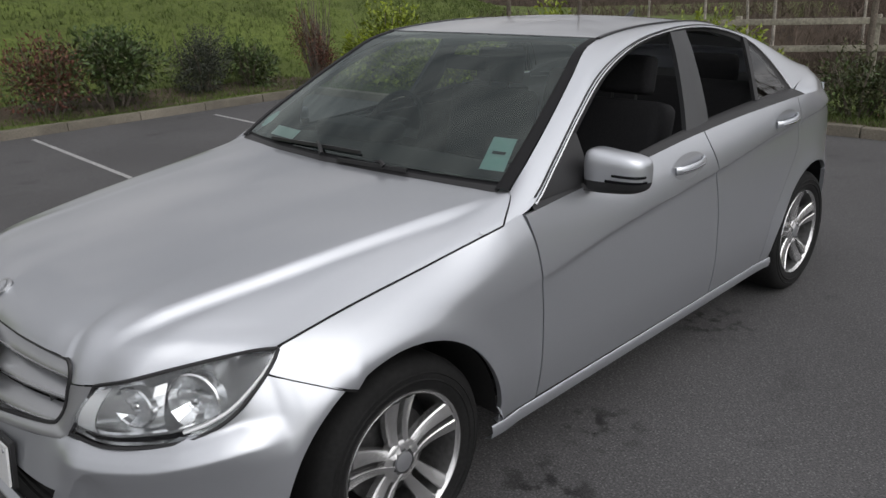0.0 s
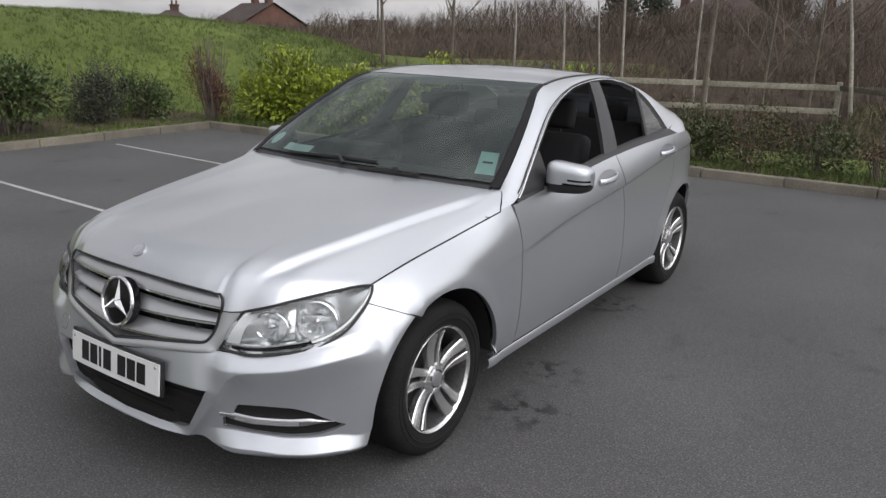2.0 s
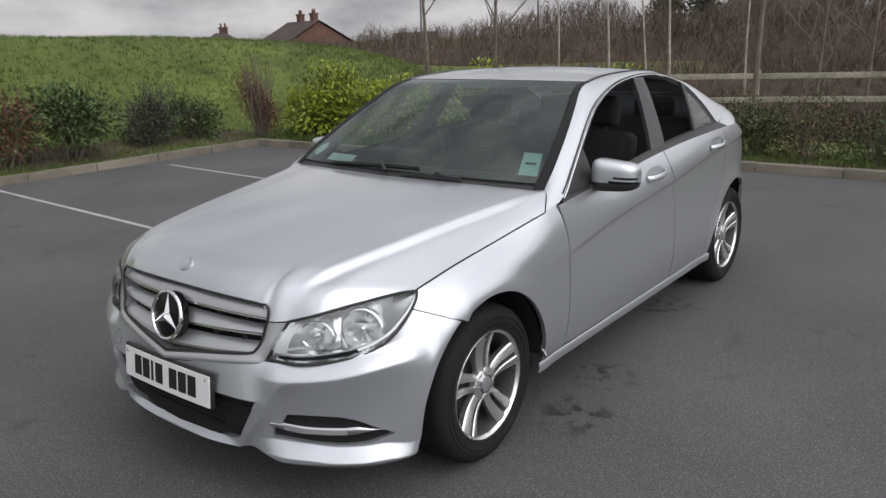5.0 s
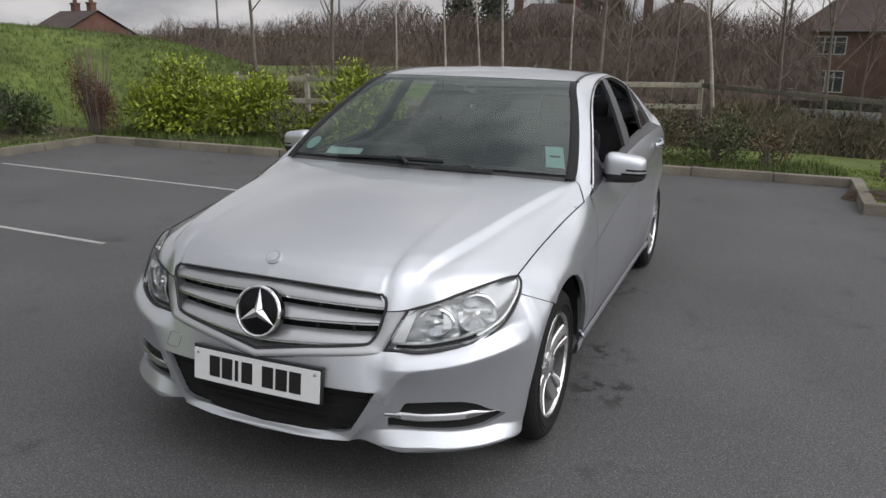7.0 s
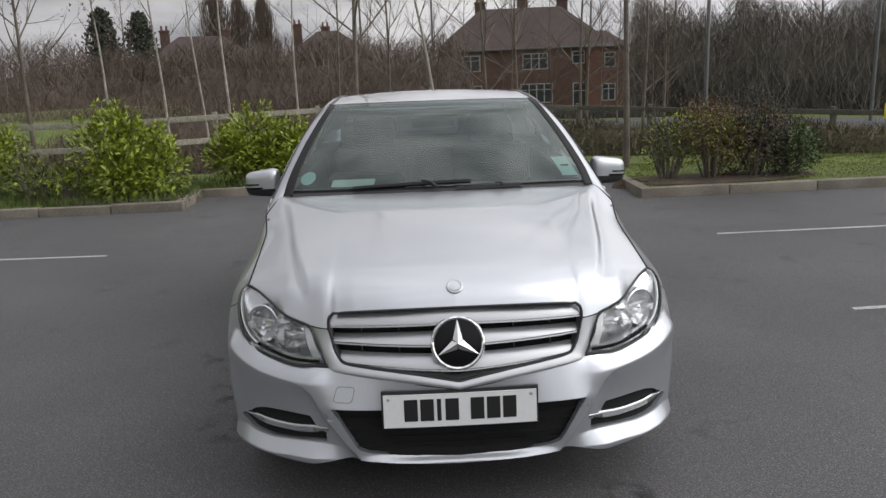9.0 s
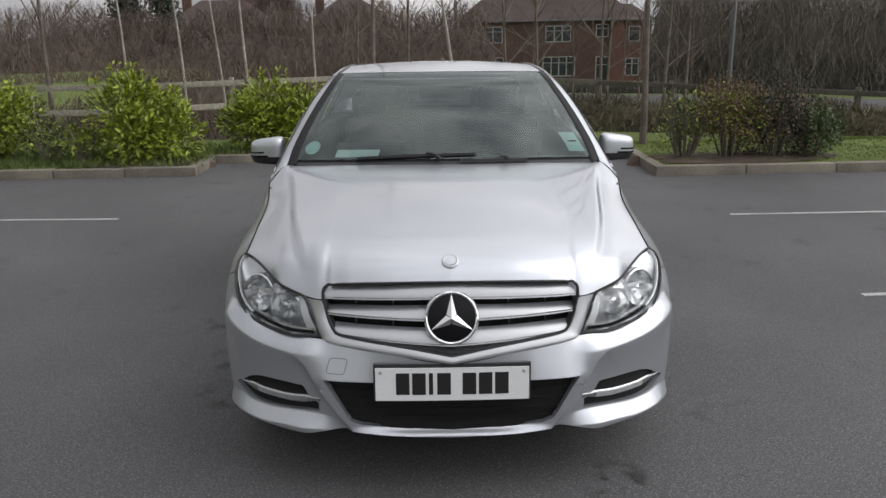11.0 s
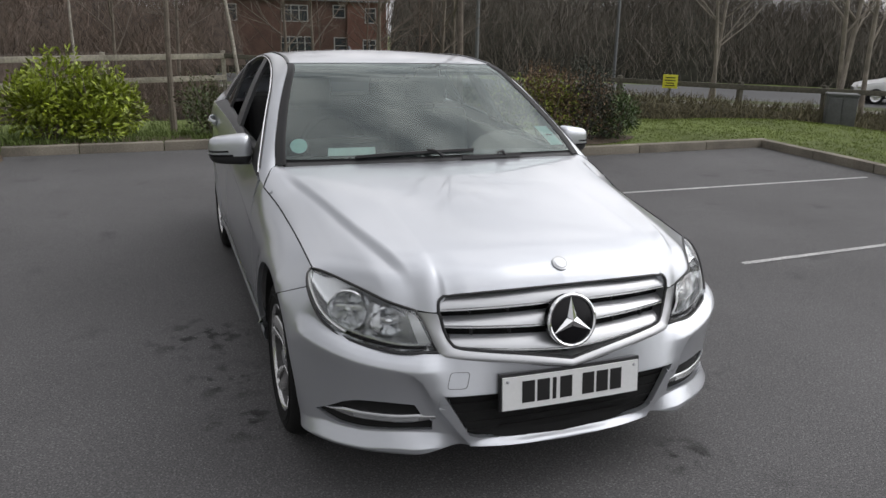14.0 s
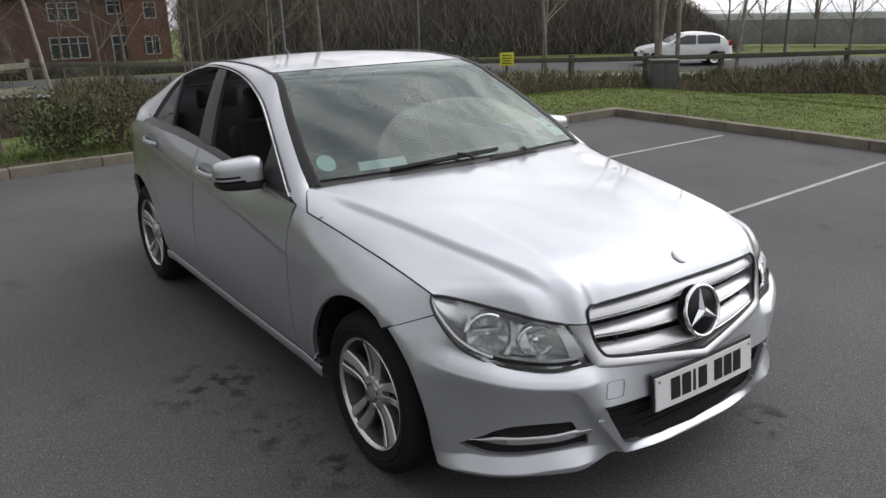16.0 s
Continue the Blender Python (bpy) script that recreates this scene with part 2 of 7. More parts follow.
def rim(bm, depth):
    """Turns the open edges inwards, so that a skin shows its thickness."""
    bm.normal_update()
    edges = [e for e in bm.edges if e.is_boundary]
    normal = {v: v.normal.copy() for e in edges for v in e.verts}
    made = bmesh.ops.extrude_edge_only(bm, edges=edges)["geom"]
    fresh = [g for g in made if isinstance(g, bmesh.types.BMVert)]
    near = {tuple(round(c, 5) for c in v.co): n for v, n in normal.items()}
    for v in fresh:
        v.co -= near[tuple(round(c, 5) for c in v.co)] * depth
    return bm


def other_side(bm):
    """The same mesh for the car's other side."""
    twin = bm.copy()
    for v in twin.verts:
        v.co.x *= -1
    bmesh.ops.reverse_faces(twin, faces=twin.faces)
    return twin


def both_sides(bm, weld=0.0015):
    """The mesh and its mirror image in one, welded along the middle."""
    src = other_side(bm)
    me = bpy.data.meshes.new("tmp")
    src.to_mesh(me)
    bm.from_mesh(me)
    bpy.data.meshes.remove(me)
    src.free()
    bmesh.ops.remove_doubles(bm, verts=bm.verts, dist=weld)
    return bm


def join(bm, *others):
    for o in others:
        me = bpy.data.meshes.new("tmp")
        o.to_mesh(me)
        o.free()
        bm.from_mesh(me)
        bpy.data.meshes.remove(me)
    return bm


def move(bm, m):
    bmesh.ops.transform(bm, matrix=m, verts=bm.verts)
    return bm


def part(name, bm, mat, parent=None, label="", smooth=True, angle=38):
    me = bpy.data.meshes.new(name)
    bm.to_mesh(me)
    bm.free()
    for m in mat if isinstance(mat, (list, tuple)) else [mat]:
        me.materials.append(m)
    if smooth:
        me.polygons.foreach_set("use_smooth", [True] * len(me.polygons))
        me.set_sharp_from_angle(angle=radians(angle))
    ob = new(name, me)
    if parent:
        ob.parent = parent
    if label:
        tagged(ob, label)
    return ob


def box(sx, sy, sz, bevel=0.0, at=(0, 0, 0), seg=2):
    bm = bmesh.new()
    bmesh.ops.create_cube(bm, size=1)
    for v in bm.verts:
        v.co = Vector((v.co.x * sx, v.co.y * sy, v.co.z * sz))
    if bevel:
        bmesh.ops.bevel(bm, geom=bm.edges[:] , offset=bevel, segments=seg, affect="EDGES", profile=0.6)
    return move(bm, Matrix.Translation(at))


def lathe(profile, n=48, axis="x"):
    """Turns a profile of (radius, along) round the x axis."""
    rows = []
    for r, a in profile:
        rows.append([Vector((a, r * math.cos(2 * math.pi * k / n), r * math.sin(2 * math.pi * k / n))) for k in range(n)])
    bm = net(rows, closed=True)
    bmesh.ops.recalc_face_normals(bm, faces=bm.faces)
    return bm


def tube(path, radius, n=8, cap=True):
    """A round bar along points; radius is a number or one per point."""
    ps = [Vector(p) for p in path]
    rs = radius if isinstance(radius, (list, tuple)) else [radius] * len(ps)
    rows, up = [], None
    for i, p in enumerate(ps):
        d = (ps[min(i + 1, len(ps) - 1)] - ps[max(i - 1, 0)]).normalized()
        if up is None:
            up = Vector((0, 0, 1)) if abs(d.z) < 0.9 else Vector((1, 0, 0))
        side = d.cross(up).normalized()
        up = side.cross(d).normalized()
        rows.append([p + rs[i] * (math.cos(2 * math.pi * k / n) * side + math.sin(2 * math.pi * k / n) * up) for k in range(n)])
    bm = net(rows, closed=True, flip=True)
    if cap:
        bm.verts.ensure_lookup_table()
        bm.faces.new([bm.verts[k] for k in range(n)])
        bm.faces.new([bm.verts[len(bm.verts) - 1 - k] for k in range(n)])
        bmesh.ops.recalc_face_normals(bm, faces=bm.faces)
    return bm


def strip(path, profile, up=(0, 0, 1), closed_profile=True):
    """Sweeps a profile of (across, up) along points; across lies level, square to the way."""
    ps = [Vector(p) for p in path]
    rows = []
    for i, p in enumerate(ps):
        d = (ps[min(i + 1, len(ps) - 1)] - ps[max(i - 1, 0)]).normalized()
        side = d.cross(Vector(up)).normalized()
        top = side.cross(d).normalized()
        rows.append([p + a * side + b * top for a, b in profile])
    bm = net(rows, closed=closed_profile)
    if closed_profile:
        bm.verts.ensure_lookup_table()
        n = len(profile)
        bm.faces.new([bm.verts[k] for k in range(n)])
        bm.faces.new([bm.verts[len(bm.verts) - 1 - k] for k in range(n)])
        bmesh.ops.recalc_face_normals(bm, faces=bm.faces)
    return bm


CORE = Vector((0, 1.35, 0.55))


def outward(bm, inside=CORE):
    bm.normal_update()
    if sum((f.calc_center_median() - Vector(inside)).dot(f.normal) * f.calc_area() for f in bm.faces) < 0:
        bmesh.ops.reverse_faces(bm, faces=bm.faces)
    bm.normal_update()
    return bm


# ---------- ground, kerbs and painted lines ----------
hill_q = cubic((-14, 1.95), (-10, 1.86), (-5.4, 1.75), (-2.6, 1.66), (0, 1.45), (2.1, 1.20), (4.5, 0.75), (6.8, 0.38), (9.5, 0.0))
fall_y = cubic((6.0, 0.09), (7.5, 0.06), (9.0, -0.13), (12.0, -0.32), (15.0, -0.66), (18.0, -1.0), (30.0, -1.7), (40.0, -2.0), (70.0, -2.8), (130.0, -4.2), (300.0, -9.5), (2000.0, -62.0))
LEFT_X, BACK_L, BACK_M, NOTCH_L, NOTCH_R, BACK_R, RIGHT_X = -7.85, 6.02, 6.95, -2.88, 2.46, 5.40, 6.42


def out_of_park(x, y):
    """How far a place lies outside the tarmac, in metres (0 inside)."""
    back = BACK_L if x < NOTCH_L - 0.02 else BACK_M if x < NOTCH_R + 0.02 else BACK_R
    return max(0.0, LEFT_X - x, x - RIGHT_X, y - back)


def land(x, y):
    d = out_of_park(x, y)
    if d <= 0.0 or y < -60:
        return -0.16
    away = math.hypot(max(0, x - RIGHT_X), max(0, y - 5.4))
    far = max(y, 5.0 + away)
    z = fall_y(far)
    rise = hill_q(y + 0.9 * x) * step(0.3, 6.5, max(LEFT_X - x, y - BACK_L)) * step(-5.2, -9.5, x)
    z = max(z, mix(z, 0.09, step(-8, -12, x))) if x < -8 else z
    z += rise * (1 - step(24, 60, math.hypot(x, y)))
    bump = 0.05 * noise.noise((x * 0.35, y * 0.35, 0.0)) + 0.02 * noise.noise((x * 1.3, y * 1.3, 3.0))
    return z + bump * step(0.2, 2.0, d)


GRASS = material("rough_grass", (0.084, 0.112, 0.020), rough=0.95, grain=(14, 0.28), spots=(0.8, 0.28), bump=(45, 0.7, 0.03))


def ground():
    xs = sorted({round(v, 3) for v in [*np.arange(-32, 32.01, 0.5), LEFT_X, LEFT_X - 0.1, RIGHT_X, RIGHT_X + 0.1, NOTCH_L, NOTCH_L - 0.1, NOTCH_R, NOTCH_R + 0.1, -2000, -600, -250, -120, -80, -60, -50, -40, -36, 36, 40, 50, 60, 80, 120, 250, 600, 2000]})
    ys = sorted({round(v, 3) for v in [*np.arange(-10, 30.01, 0.5), BACK_L, BACK_L + 0.1, BACK_M, BACK_M + 0.1, BACK_R, BACK_R + 0.1, -2000, -400, -100, -60, -30, -20, -15, 33, 37, 42, 50, 60, 75, 90, 120, 200, 400, 900, 2000]})
    bm = net([[(x, y, land(x, y)) for x in xs] for y in ys])
    g = part("ground", bm, GRASS)
    tagged(g, "rough green grass bank and verge", "grass", kind="structure")
    return g


ground()


def tarmac():
    outline = [(LEFT_X, -60), (45, -60), (45, -9.0), (RIGHT_X, -9.0), (RIGHT_X, BACK_R), (NOTCH_R, BACK_R), (NOTCH_R, BACK_M), (NOTCH_L, BACK_M), (NOTCH_L, BACK_L), (LEFT_X, BACK_L)]
    bm = bmesh.new()
    f = bm.faces.new([bm.verts.new((x, y, 0.0)) for x, y in outline])
    f.normal_update()
    if f.normal.z < 0:
        f.normal_flip()
    bmesh.ops.triangulate(bm, faces=bm.faces)
    r = part("car_park", bm, ASPHALT, smooth=False)
    tagged(r, "dark grey worn asphalt of a car park", "asphalt", kind="structure")


tarmac()


def kerb_run(a, b, parent, height=0.105, width=0.125, unit=0.914):
    a, b = Vector((*a, 0)), Vector((*b, 0))
    length = (b - a).length
    n = max(1, round(length / unit))
    d = (b - a).normalized()
    rot = math.degrees(math.atan2(d.y, d.x))
    for k in range(n):
        bm = box(length / n - 0.008, width, height + 0.15, 0.014, (0, 0, 0), 2)
        o = part("kerbstone", bm, KERB, parent)
        c = a + d * (length * (k + 0.5) / n)
        jit = random.uniform(-0.004, 0.004)
        o.matrix_basis = pose(c.x, c.y, (height - 0.15) / 2 + jit, 0, 0, rot + random.uniform(-0.15, 0.15))


kerb = new("kerb")
tagged(kerb, "weathered pale concrete kerb edging the car park", "kerb", kind="structure")
W2 = 0.0625
for a, b in (((LEFT_X - W2, -9.0), (LEFT_X - W2, BACK_L)), ((LEFT_X - 0.125, BACK_L + W2), (NOTCH_L, BACK_L + W2)), ((NOTCH_L - W2, BACK_L + 0.125), (NOTCH_L - W2, BACK_M)), ((NOTCH_L - 0.125, BACK_M + W2), (NOTCH_R + 0.125, BACK_M + W2)), ((NOTCH_R + W2, BACK_M), (NOTCH_R + W2, BACK_R + 0.125)), ((NOTCH_R, BACK_R + W2), (RIGHT_X + 0.125, BACK_R + W2)), ((RIGHT_X + W2, BACK_R), (RIGHT_X + W2, -9.0))):
    kerb_run(a, b, kerb)


def bay_line(a, b, width=0.050):
    a, b = Vector((*a, 0.004)), Vector((*b, 0.004))
    d = (b - a).normalized()
    s = Vector((-d.y, d.x, 0))
    n = 24
    rows = [[], []]
    for k in range(n + 1):
        p = a.lerp(b, k / n)
        w = width / 2 * (1 + 0.10 * math.sin(k * 2.3) * random.random())
        rows[0].append(p - s * w)
        rows[1].append(p + s * w)
    bm = net(rows)
    outward(bm, (0, 0, -10))
    o = part("bay_line", bm, LINEPAINT, smooth=False)
    tagged(o, "thin worn white line between parking bays", "road marking", group="bay lines", kind="structure")


for a, b in (((-7.62, 1.77), (-3.18, 1.56)), ((-7.38, 4.02), (-2.95, 3.78)), ((2.58, 3.46), (6.12, 3.41)), ((2.58, 1.25), (5.94, 1.39)), ((-7.5, -0.35), (-3.3, -0.60)), ((2.55, -0.95), (5.85, -0.80))):
    bay_line(a, b)


# ---------- the car: nose towards -y, front axle at y = 0, its left side at +x ----------
WHEELBASE, HUB_Z, ARCH = 2.76, 0.31, 0.387


half_width = cubic((-0.62, 0.80), (-0.45, 0.860), (-0.2, 0.881), (0.1, 0.887), (0.6, 0.888), (1.6, 0.889), (2.4, 0.887), (2.75, 0.880), (2.95, 0.856), (3.1, 0.812), (3.3, 0.730), (3.55, 0.625), (3.75, 0.50))
crease_z = cubic((-0.5, 0.62), (0.0, 0.665), (0.57, 0.715), (1.03, 0.78), (1.73, 0.845), (2.43, 0.925), (3.0, 0.955), (3.6, 0.97))
belt_z = cubic((0.50, 0.925), (0.66, 0.938), (1.1, 0.965), (1.6, 1.005), (2.1, 1.032), (2.6, 1.043), (2.9, 1.026), (3.2, 0.992), (3.5, 0.955), (3.75, 0.91))


def flank(y, z):
    """Half width of the lower body at a place along it and a height."""
    d = z - crease_z(y)
    fade = step(0.35, 1.2, y)
    x = half_width(y)
    if d > 0:
        x -= mix(0.036, 0.068, step(0.55, 1.1, y) * step(2.95, 2.5, y)) * (d / 0.22) ** 1.5
    else:
        x -= 0.020 * fade * (math.exp(d / 0.12) - math.exp(d / 0.010))
    if z < 0.50:
        x -= 0.042 * ((0.50 - z) / 0.28) ** 2
    # rounded shoulder behind the rear door
    if y > 2.6:
        high = max(0.0, (z - belt_z(y) + 0.13) / 0.13)
        x -= 0.050 * high**2.2 * step(2.6, 3.0, y)
    for ya in (0.0, WHEELBASE):
        r = math.hypot(y - ya, z - HUB_Z)
        x += 0.013 * math.exp(-(((r - ARCH - 0.01) / 0.055) ** 2)) * step(0.2, 0.35, z)
    return x


edge_x = cubic((-0.315, 0.784), (-0.1, 0.790), (0.2, 0.804), (0.45, 0.840))
edge_z = cubic((-0.315, 0.785), (-0.1, 0.821), (0.2, 0.863), (0.45, 0.913))


def wing_x(y, z, top):
    yy = min(max(y, -0.315), 0.45)
    roll = max(0.0, flank(y, top) - (edge_x(yy) if y > -0.315 else edge_x(-0.315) + 0.010 * step(-0.315, -0.36, y)))
    front = step(-0.12, -0.36, y)
    deep = mix(0.13, 0.20, front)
    t = min(1.0, max(0.0, (z - (top - deep)) / deep))
    return flank(y, z) - roll * t ** mix(2.2, 1.5, front)


front_gap = cubic((0.30, 0.585), (0.6, 0.592), (0.8, 0.575), (0.95, 0.535))
mid_gap = cubic((0.30, 1.765), (0.6, 1.762), (0.8, 1.738), (1.0, 1.665))
rear_gap = cubic((0.29, 2.262), (0.455, 2.295), (0.6, 2.385), (0.7, 2.465), (0.82, 2.545), (1.03, 2.515))


def front_wing():
    cols = []
    for i in range(7):
        t = i / 6
        cols.append((mix(-0.362, -0.165, t), mix(0.735, 0.643, t)))
    a0 = math.acos(-0.165 / ARCH)
    for i in range(1, 29):
        a = a0 * (1 - i / 28)
        cols.append((ARCH * math.cos(a), HUB_Z + ARCH * math.sin(a)))
    cols += [(ARCH - 0.004, 0.287)] + [(mix(0.39, 0.582, i / 6), 0.287) for i in range(7)]
    rows = []
    n = 60
    for j in range(n + 1):
        row = []
        for y, zb in cols:
            if y < -0.315:
                top = mix(0.741, 0.785, (y + 0.362) / 0.047)
            elif y < 0.45:
                top = edge_z(y)
            else:
                top = mix(0.913, 0.934, (y - 0.45) / 0.13)
            z = mix(zb, top, j / n)
            yy = y + (front_gap(z) - 0.585) * step(0.40, 0.585, y)
            row.append((wing_x(yy, z, top), yy, z))
        rows.append(row)
    return outward(net(rows))


def door(first, last, zb=0.292, n=90, m=24, inset=0.0):
    rows = []
    for j in range(n + 1):
        row = []
        for i in range(m + 1):
            u = i / m
            top = belt_z(mix(first(1.0), last(1.0), u))
            z = mix(zb, top, j / n)
            y = mix(first(z) + 0.0035, last(z) - 0.0035, u)
            row.append((flank(y, z) - inset, y, z))
        rows.append(row)
    return outward(net(rows))


def quarter_panel():
    cols = []
    for i in range(15):
        t = i / 14
        y0, w = mix(2.53, WHEELBASE, t), (1 - t) ** 1.2
        cols.append((y0, w))
    ys = [WHEELBASE + ARCH * math.sin(a / 14 * math.pi / 2) for a in range(1, 15)] + [3.2, 3.3, 3.4, 3.5, 3.6, 3.68, 3.75]
    cols += [(y, 0.0) for y in ys]
    n = 70

    def at(y0, w, z):
        return y0 + w * (rear_gap(z) - 2.53)

    rows = [[] for _ in range(n + 1)]
    for y0, w in cols:
        top = belt_z(y0)
        low = 0.292
        z = top
        while z > low and math.hypot(at(y0, w, z) - WHEELBASE, z - HUB_Z) > ARCH:
            z -= 0.002
        low = max(low, z)
        if y0 > WHEELBASE + 0.05:
            low = max(low, mix(0.60, 0.74, step(2.9, 3.75, y0)))
        for j in range(n + 1):
            z = mix(low, top, j / n)
            y = at(y0, w, z)
            rows[j].append((flank(y, z), y, z))
    return outward(net(rows))


def rear_bumper():
    rows = []
    for j in range(15):
        row = []
        for i in range(17):
            y = mix(2.80, 3.75, i / 16)
            top = mix(0.60, 0.74, step(2.9, 3.75, y)) - 0.006
            z = mix(0.26, top, j / 14)
            dy = ARCH**2 - (z - HUB_Z) ** 2
            y0 = WHEELBASE + (math.sqrt(dy) if dy > 0 else 0)
            y = mix(y0, 3.75, i / 16)
            z = mix(0.26, mix(0.60, 0.74, step(2.9, 3.75, y)) - 0.006, j / 14)
            row.append((flank(y, z) + 0.006 * step(0.0, 0.3, i / 16), y, z))
        back = row[-1]
        for k in range(1, 9):
            row.append((back[0] * (1 - k / 8), mix(3.75, 3.80, math.sin(k / 8 * math.pi / 2)), back[2]))
        rows.append(row)
    return both_sides(outward(net(rows)))


# --- bonnet ---
lip_y = cubic((0.0, -0.735), (0.20, -0.727), (0.34, -0.707), (0.425, -0.688), (0.447, -0.694), (0.512, -0.662), (0.598, -0.612), (0.66, -0.515), (0.72, -0.415), (0.784, -0.318))
lip_z = cubic((0.0, 0.790), (0.20, 0.787), (0.34, 0.780), (0.412, 0.771), (0.452, 0.717), (0.512, 0.721), (0.598, 0.747), (0.66, 0.764), (0.72, 0.778), (0.784, 0.785))
lip_broad = cubic((0.0, 0.790), (0.20, 0.787), (0.34, 0.780), (0.412, 0.772), (0.47, 0.764), (0.54, 0.758), (0.598, 0.759), (0.66, 0.765), (0.72, 0.778), (0.784, 0.785))
cowl_y = cubic((0.0, 0.415), (0.4, 0.455), (0.65, 0.535), (0.764, 0.580), (0.80, 0.55), (0.856, 0.452))
spine = cubic((0.0, 0.790), (0.012, 0.813), (0.028, 0.833), (0.05, 0.850), (0.09, 0.868), (0.14, 0.884), (0.35, 0.922), (0.65, 0.965), (1.0, 1.000))
ridge_u = cubic((0.0, 0.645), (0.06, 0.672), (0.12, 0.70), (0.30, 0.765), (0.50, 0.82), (0.80, 0.885), (1.0, 0.915))


def bonnet_at(u, t):
    x = u * edge_x(mix(-0.315, 0.45, t))
    y = mix(lip_y(u * 0.784), cowl_y(u * 0.856), t)
    zc = spine(t)
    ze = edge_z(mix(-0.315, 0.45, t))
    # a rounded ridge, a hollow beside it, then the roll down to the wing
    uk = ridge_u(t)
    sharp = step(0.0, 0.12, t) * step(1.0, 0.72, t)
    w = max(0.0, (u - uk) / (1 - uk))
    drop = mix(0.34, 0.20, min(1.0, t / 0.45)) * sharp
    fall = 0.20 * min(1.0, u / uk) ** 2 + drop * step(uk - 0.024, uk + 0.026, u) + (0.80 - drop) * w ** mix(1.5, 1.9, sharp)
    z = zc - max(0.0, zc - ze) * fall
    at_lip = spine(0) - max(0.0, spine(0) - edge_z(-0.315)) * (0.20 * min(1.0, u / ridge_u(0)) ** 2 + 0.80 * max(0.0, (u - ridge_u(0)) / (1 - ridge_u(0))) ** 1.5)
    z += (lip_broad(u * 0.784) - at_lip) * max(0.0, 1 - t / 0.16) ** 2
    z += (lip_z(u * 0.784) - lip_broad(u * 0.784)) * max(0.0, 1 - t / 0.075) ** 2
    return (x, y, z)


def bonnet():
    ts = [0, 0.004, 0.008, 0.013, 0.019, 0.026, 0.034, 0.043, 0.054, 0.067, 0.082, 0.10, 0.12, 0.14, 0.16] + [0.16 + 0.84 * k / 36 for k in range(1, 37)]
    return both_sides(outward(sheet(bonnet_at, 170, 0, vs=ts), (0, 0, 0.3)))


# --- pillars, roof and glass ---
EDGE_IN = rail((0.772, 0.562, 0.984), (0.754, 0.675, 1.060), (0.704, 0.872, 1.180), (0.652, 1.040, 1.278), (0.600, 1.20, 1.362), (0.568, 1.45, 1.398), (0.560, 1.80, 1.408), (0.550, 2.12, 1.392), (0.537, 2.38, 1.340), (0.612, 2.74, 1.212), (0.690, 3.04, 1.118))
EDGE_OUT = rail((0.840, 0.455, 0.914), (0.842, 0.585, 0.945), (0.806, 0.735, 1.036), (0.750, 0.945, 1.168), (0.692, 1.160, 1.275), (0.643, 1.430, 1.352), (0.618, 1.70, 1.384), (0.617, 1.95, 1.388), (0.630, 2.18, 1.362), (0.668, 2.37, 1.300), (0.724, 2.49, 1.200), (0.795, 2.605, 1.056))
S_TOP, S_REAR = 0.322, 0.735     # where the windscreen ends and the rear screen begins along EDGE_IN


def pillar_at(s, w):
    a, b = EDGE_IN(s), EDGE_OUT(s)
    p = a.lerp(b, w)
    out_dir = Vector((0.75, 0, 0.66))
    return p + out_dir * (mix(0.005, 0.014, step(0.2, 0.45, s)) + 0.014 * step(0.74, 0.92, s)) * math.sin(math.pi * w) ** 0.8


def body_frame():
    bm = outward(sheet(pillar_at, 0, 0, us=[k / 70 for k in range(71)], vs=[k / 10 for k in range(11)]))
    # the foot of the rear pillar, running into the shoulder
    foot = []
    for k in range(13):
        t = k / 12
        a = EDGE_OUT(1.0).lerp(Vector((flank(3.22, belt_z(3.22)), 3.22, belt_z(3.22))), t)
        a.x = max(a.x, mix(0.805, flank(a.y, belt_z(a.y)), step(0, 0.4, t)))
        b = EDGE_IN(1.0).lerp(Vector((0.655, 3.32, 1.012)), t)
        foot.append([b.lerp(a, w / 6) + Vector((0.5, 0, 0.85)) * mix(0.024, 0.008, t) * math.sin(math.pi * w / 6) for w in range(7)] + [a + Vector((0.012, 0, -0.035))])
    return join(bm, outward(net(foot)))


MID_TOP = rail((0, 0.425, 1.004), (0, 0.66, 1.142), (0, 0.90, 1.264), (0, 1.135, 1.366), (0, 1.42, 1.412), (0, 1.78, 1.430), (0, 2.10, 1.416), (0, 2.36, 1.372), (0, 2.76, 1.230), (0, 3.08, 1.126))


def arched(s, u, lift=0.0):
    a, c = EDGE_IN(s), MID_TOP(s)
    w = abs(u) ** 2.1
    p = Vector((a.x * u, mix(c.y, a.y, w), mix(c.z, a.z, w)))
    return p + Vector((0, -0.3, 0.95)) * lift


def top_skin(s0, s1, k, n=24, lift=0.0, squeeze=1.0):
    us = [mix(-squeeze, squeeze, i / n) for i in range(n + 1)]
    return outward(sheet(lambda u, s: arched(s, u, lift), 0, 0, us=us, vs=[mix(s0, s1, j / k) for j in range(k + 1)]))


# --- front bumper ---
PLAN = rail((0, -0.797), (0.25, -0.792), (0.44, -0.765), (0.60, -0.695), (0.748, -0.592), (0.836, -0.47), (0.872, -0.34), (0.883, -0.20), (0.888, -0.10))
PLAN_TABLE = [(PLAN(k / 400), k / 400) for k in range(401)]


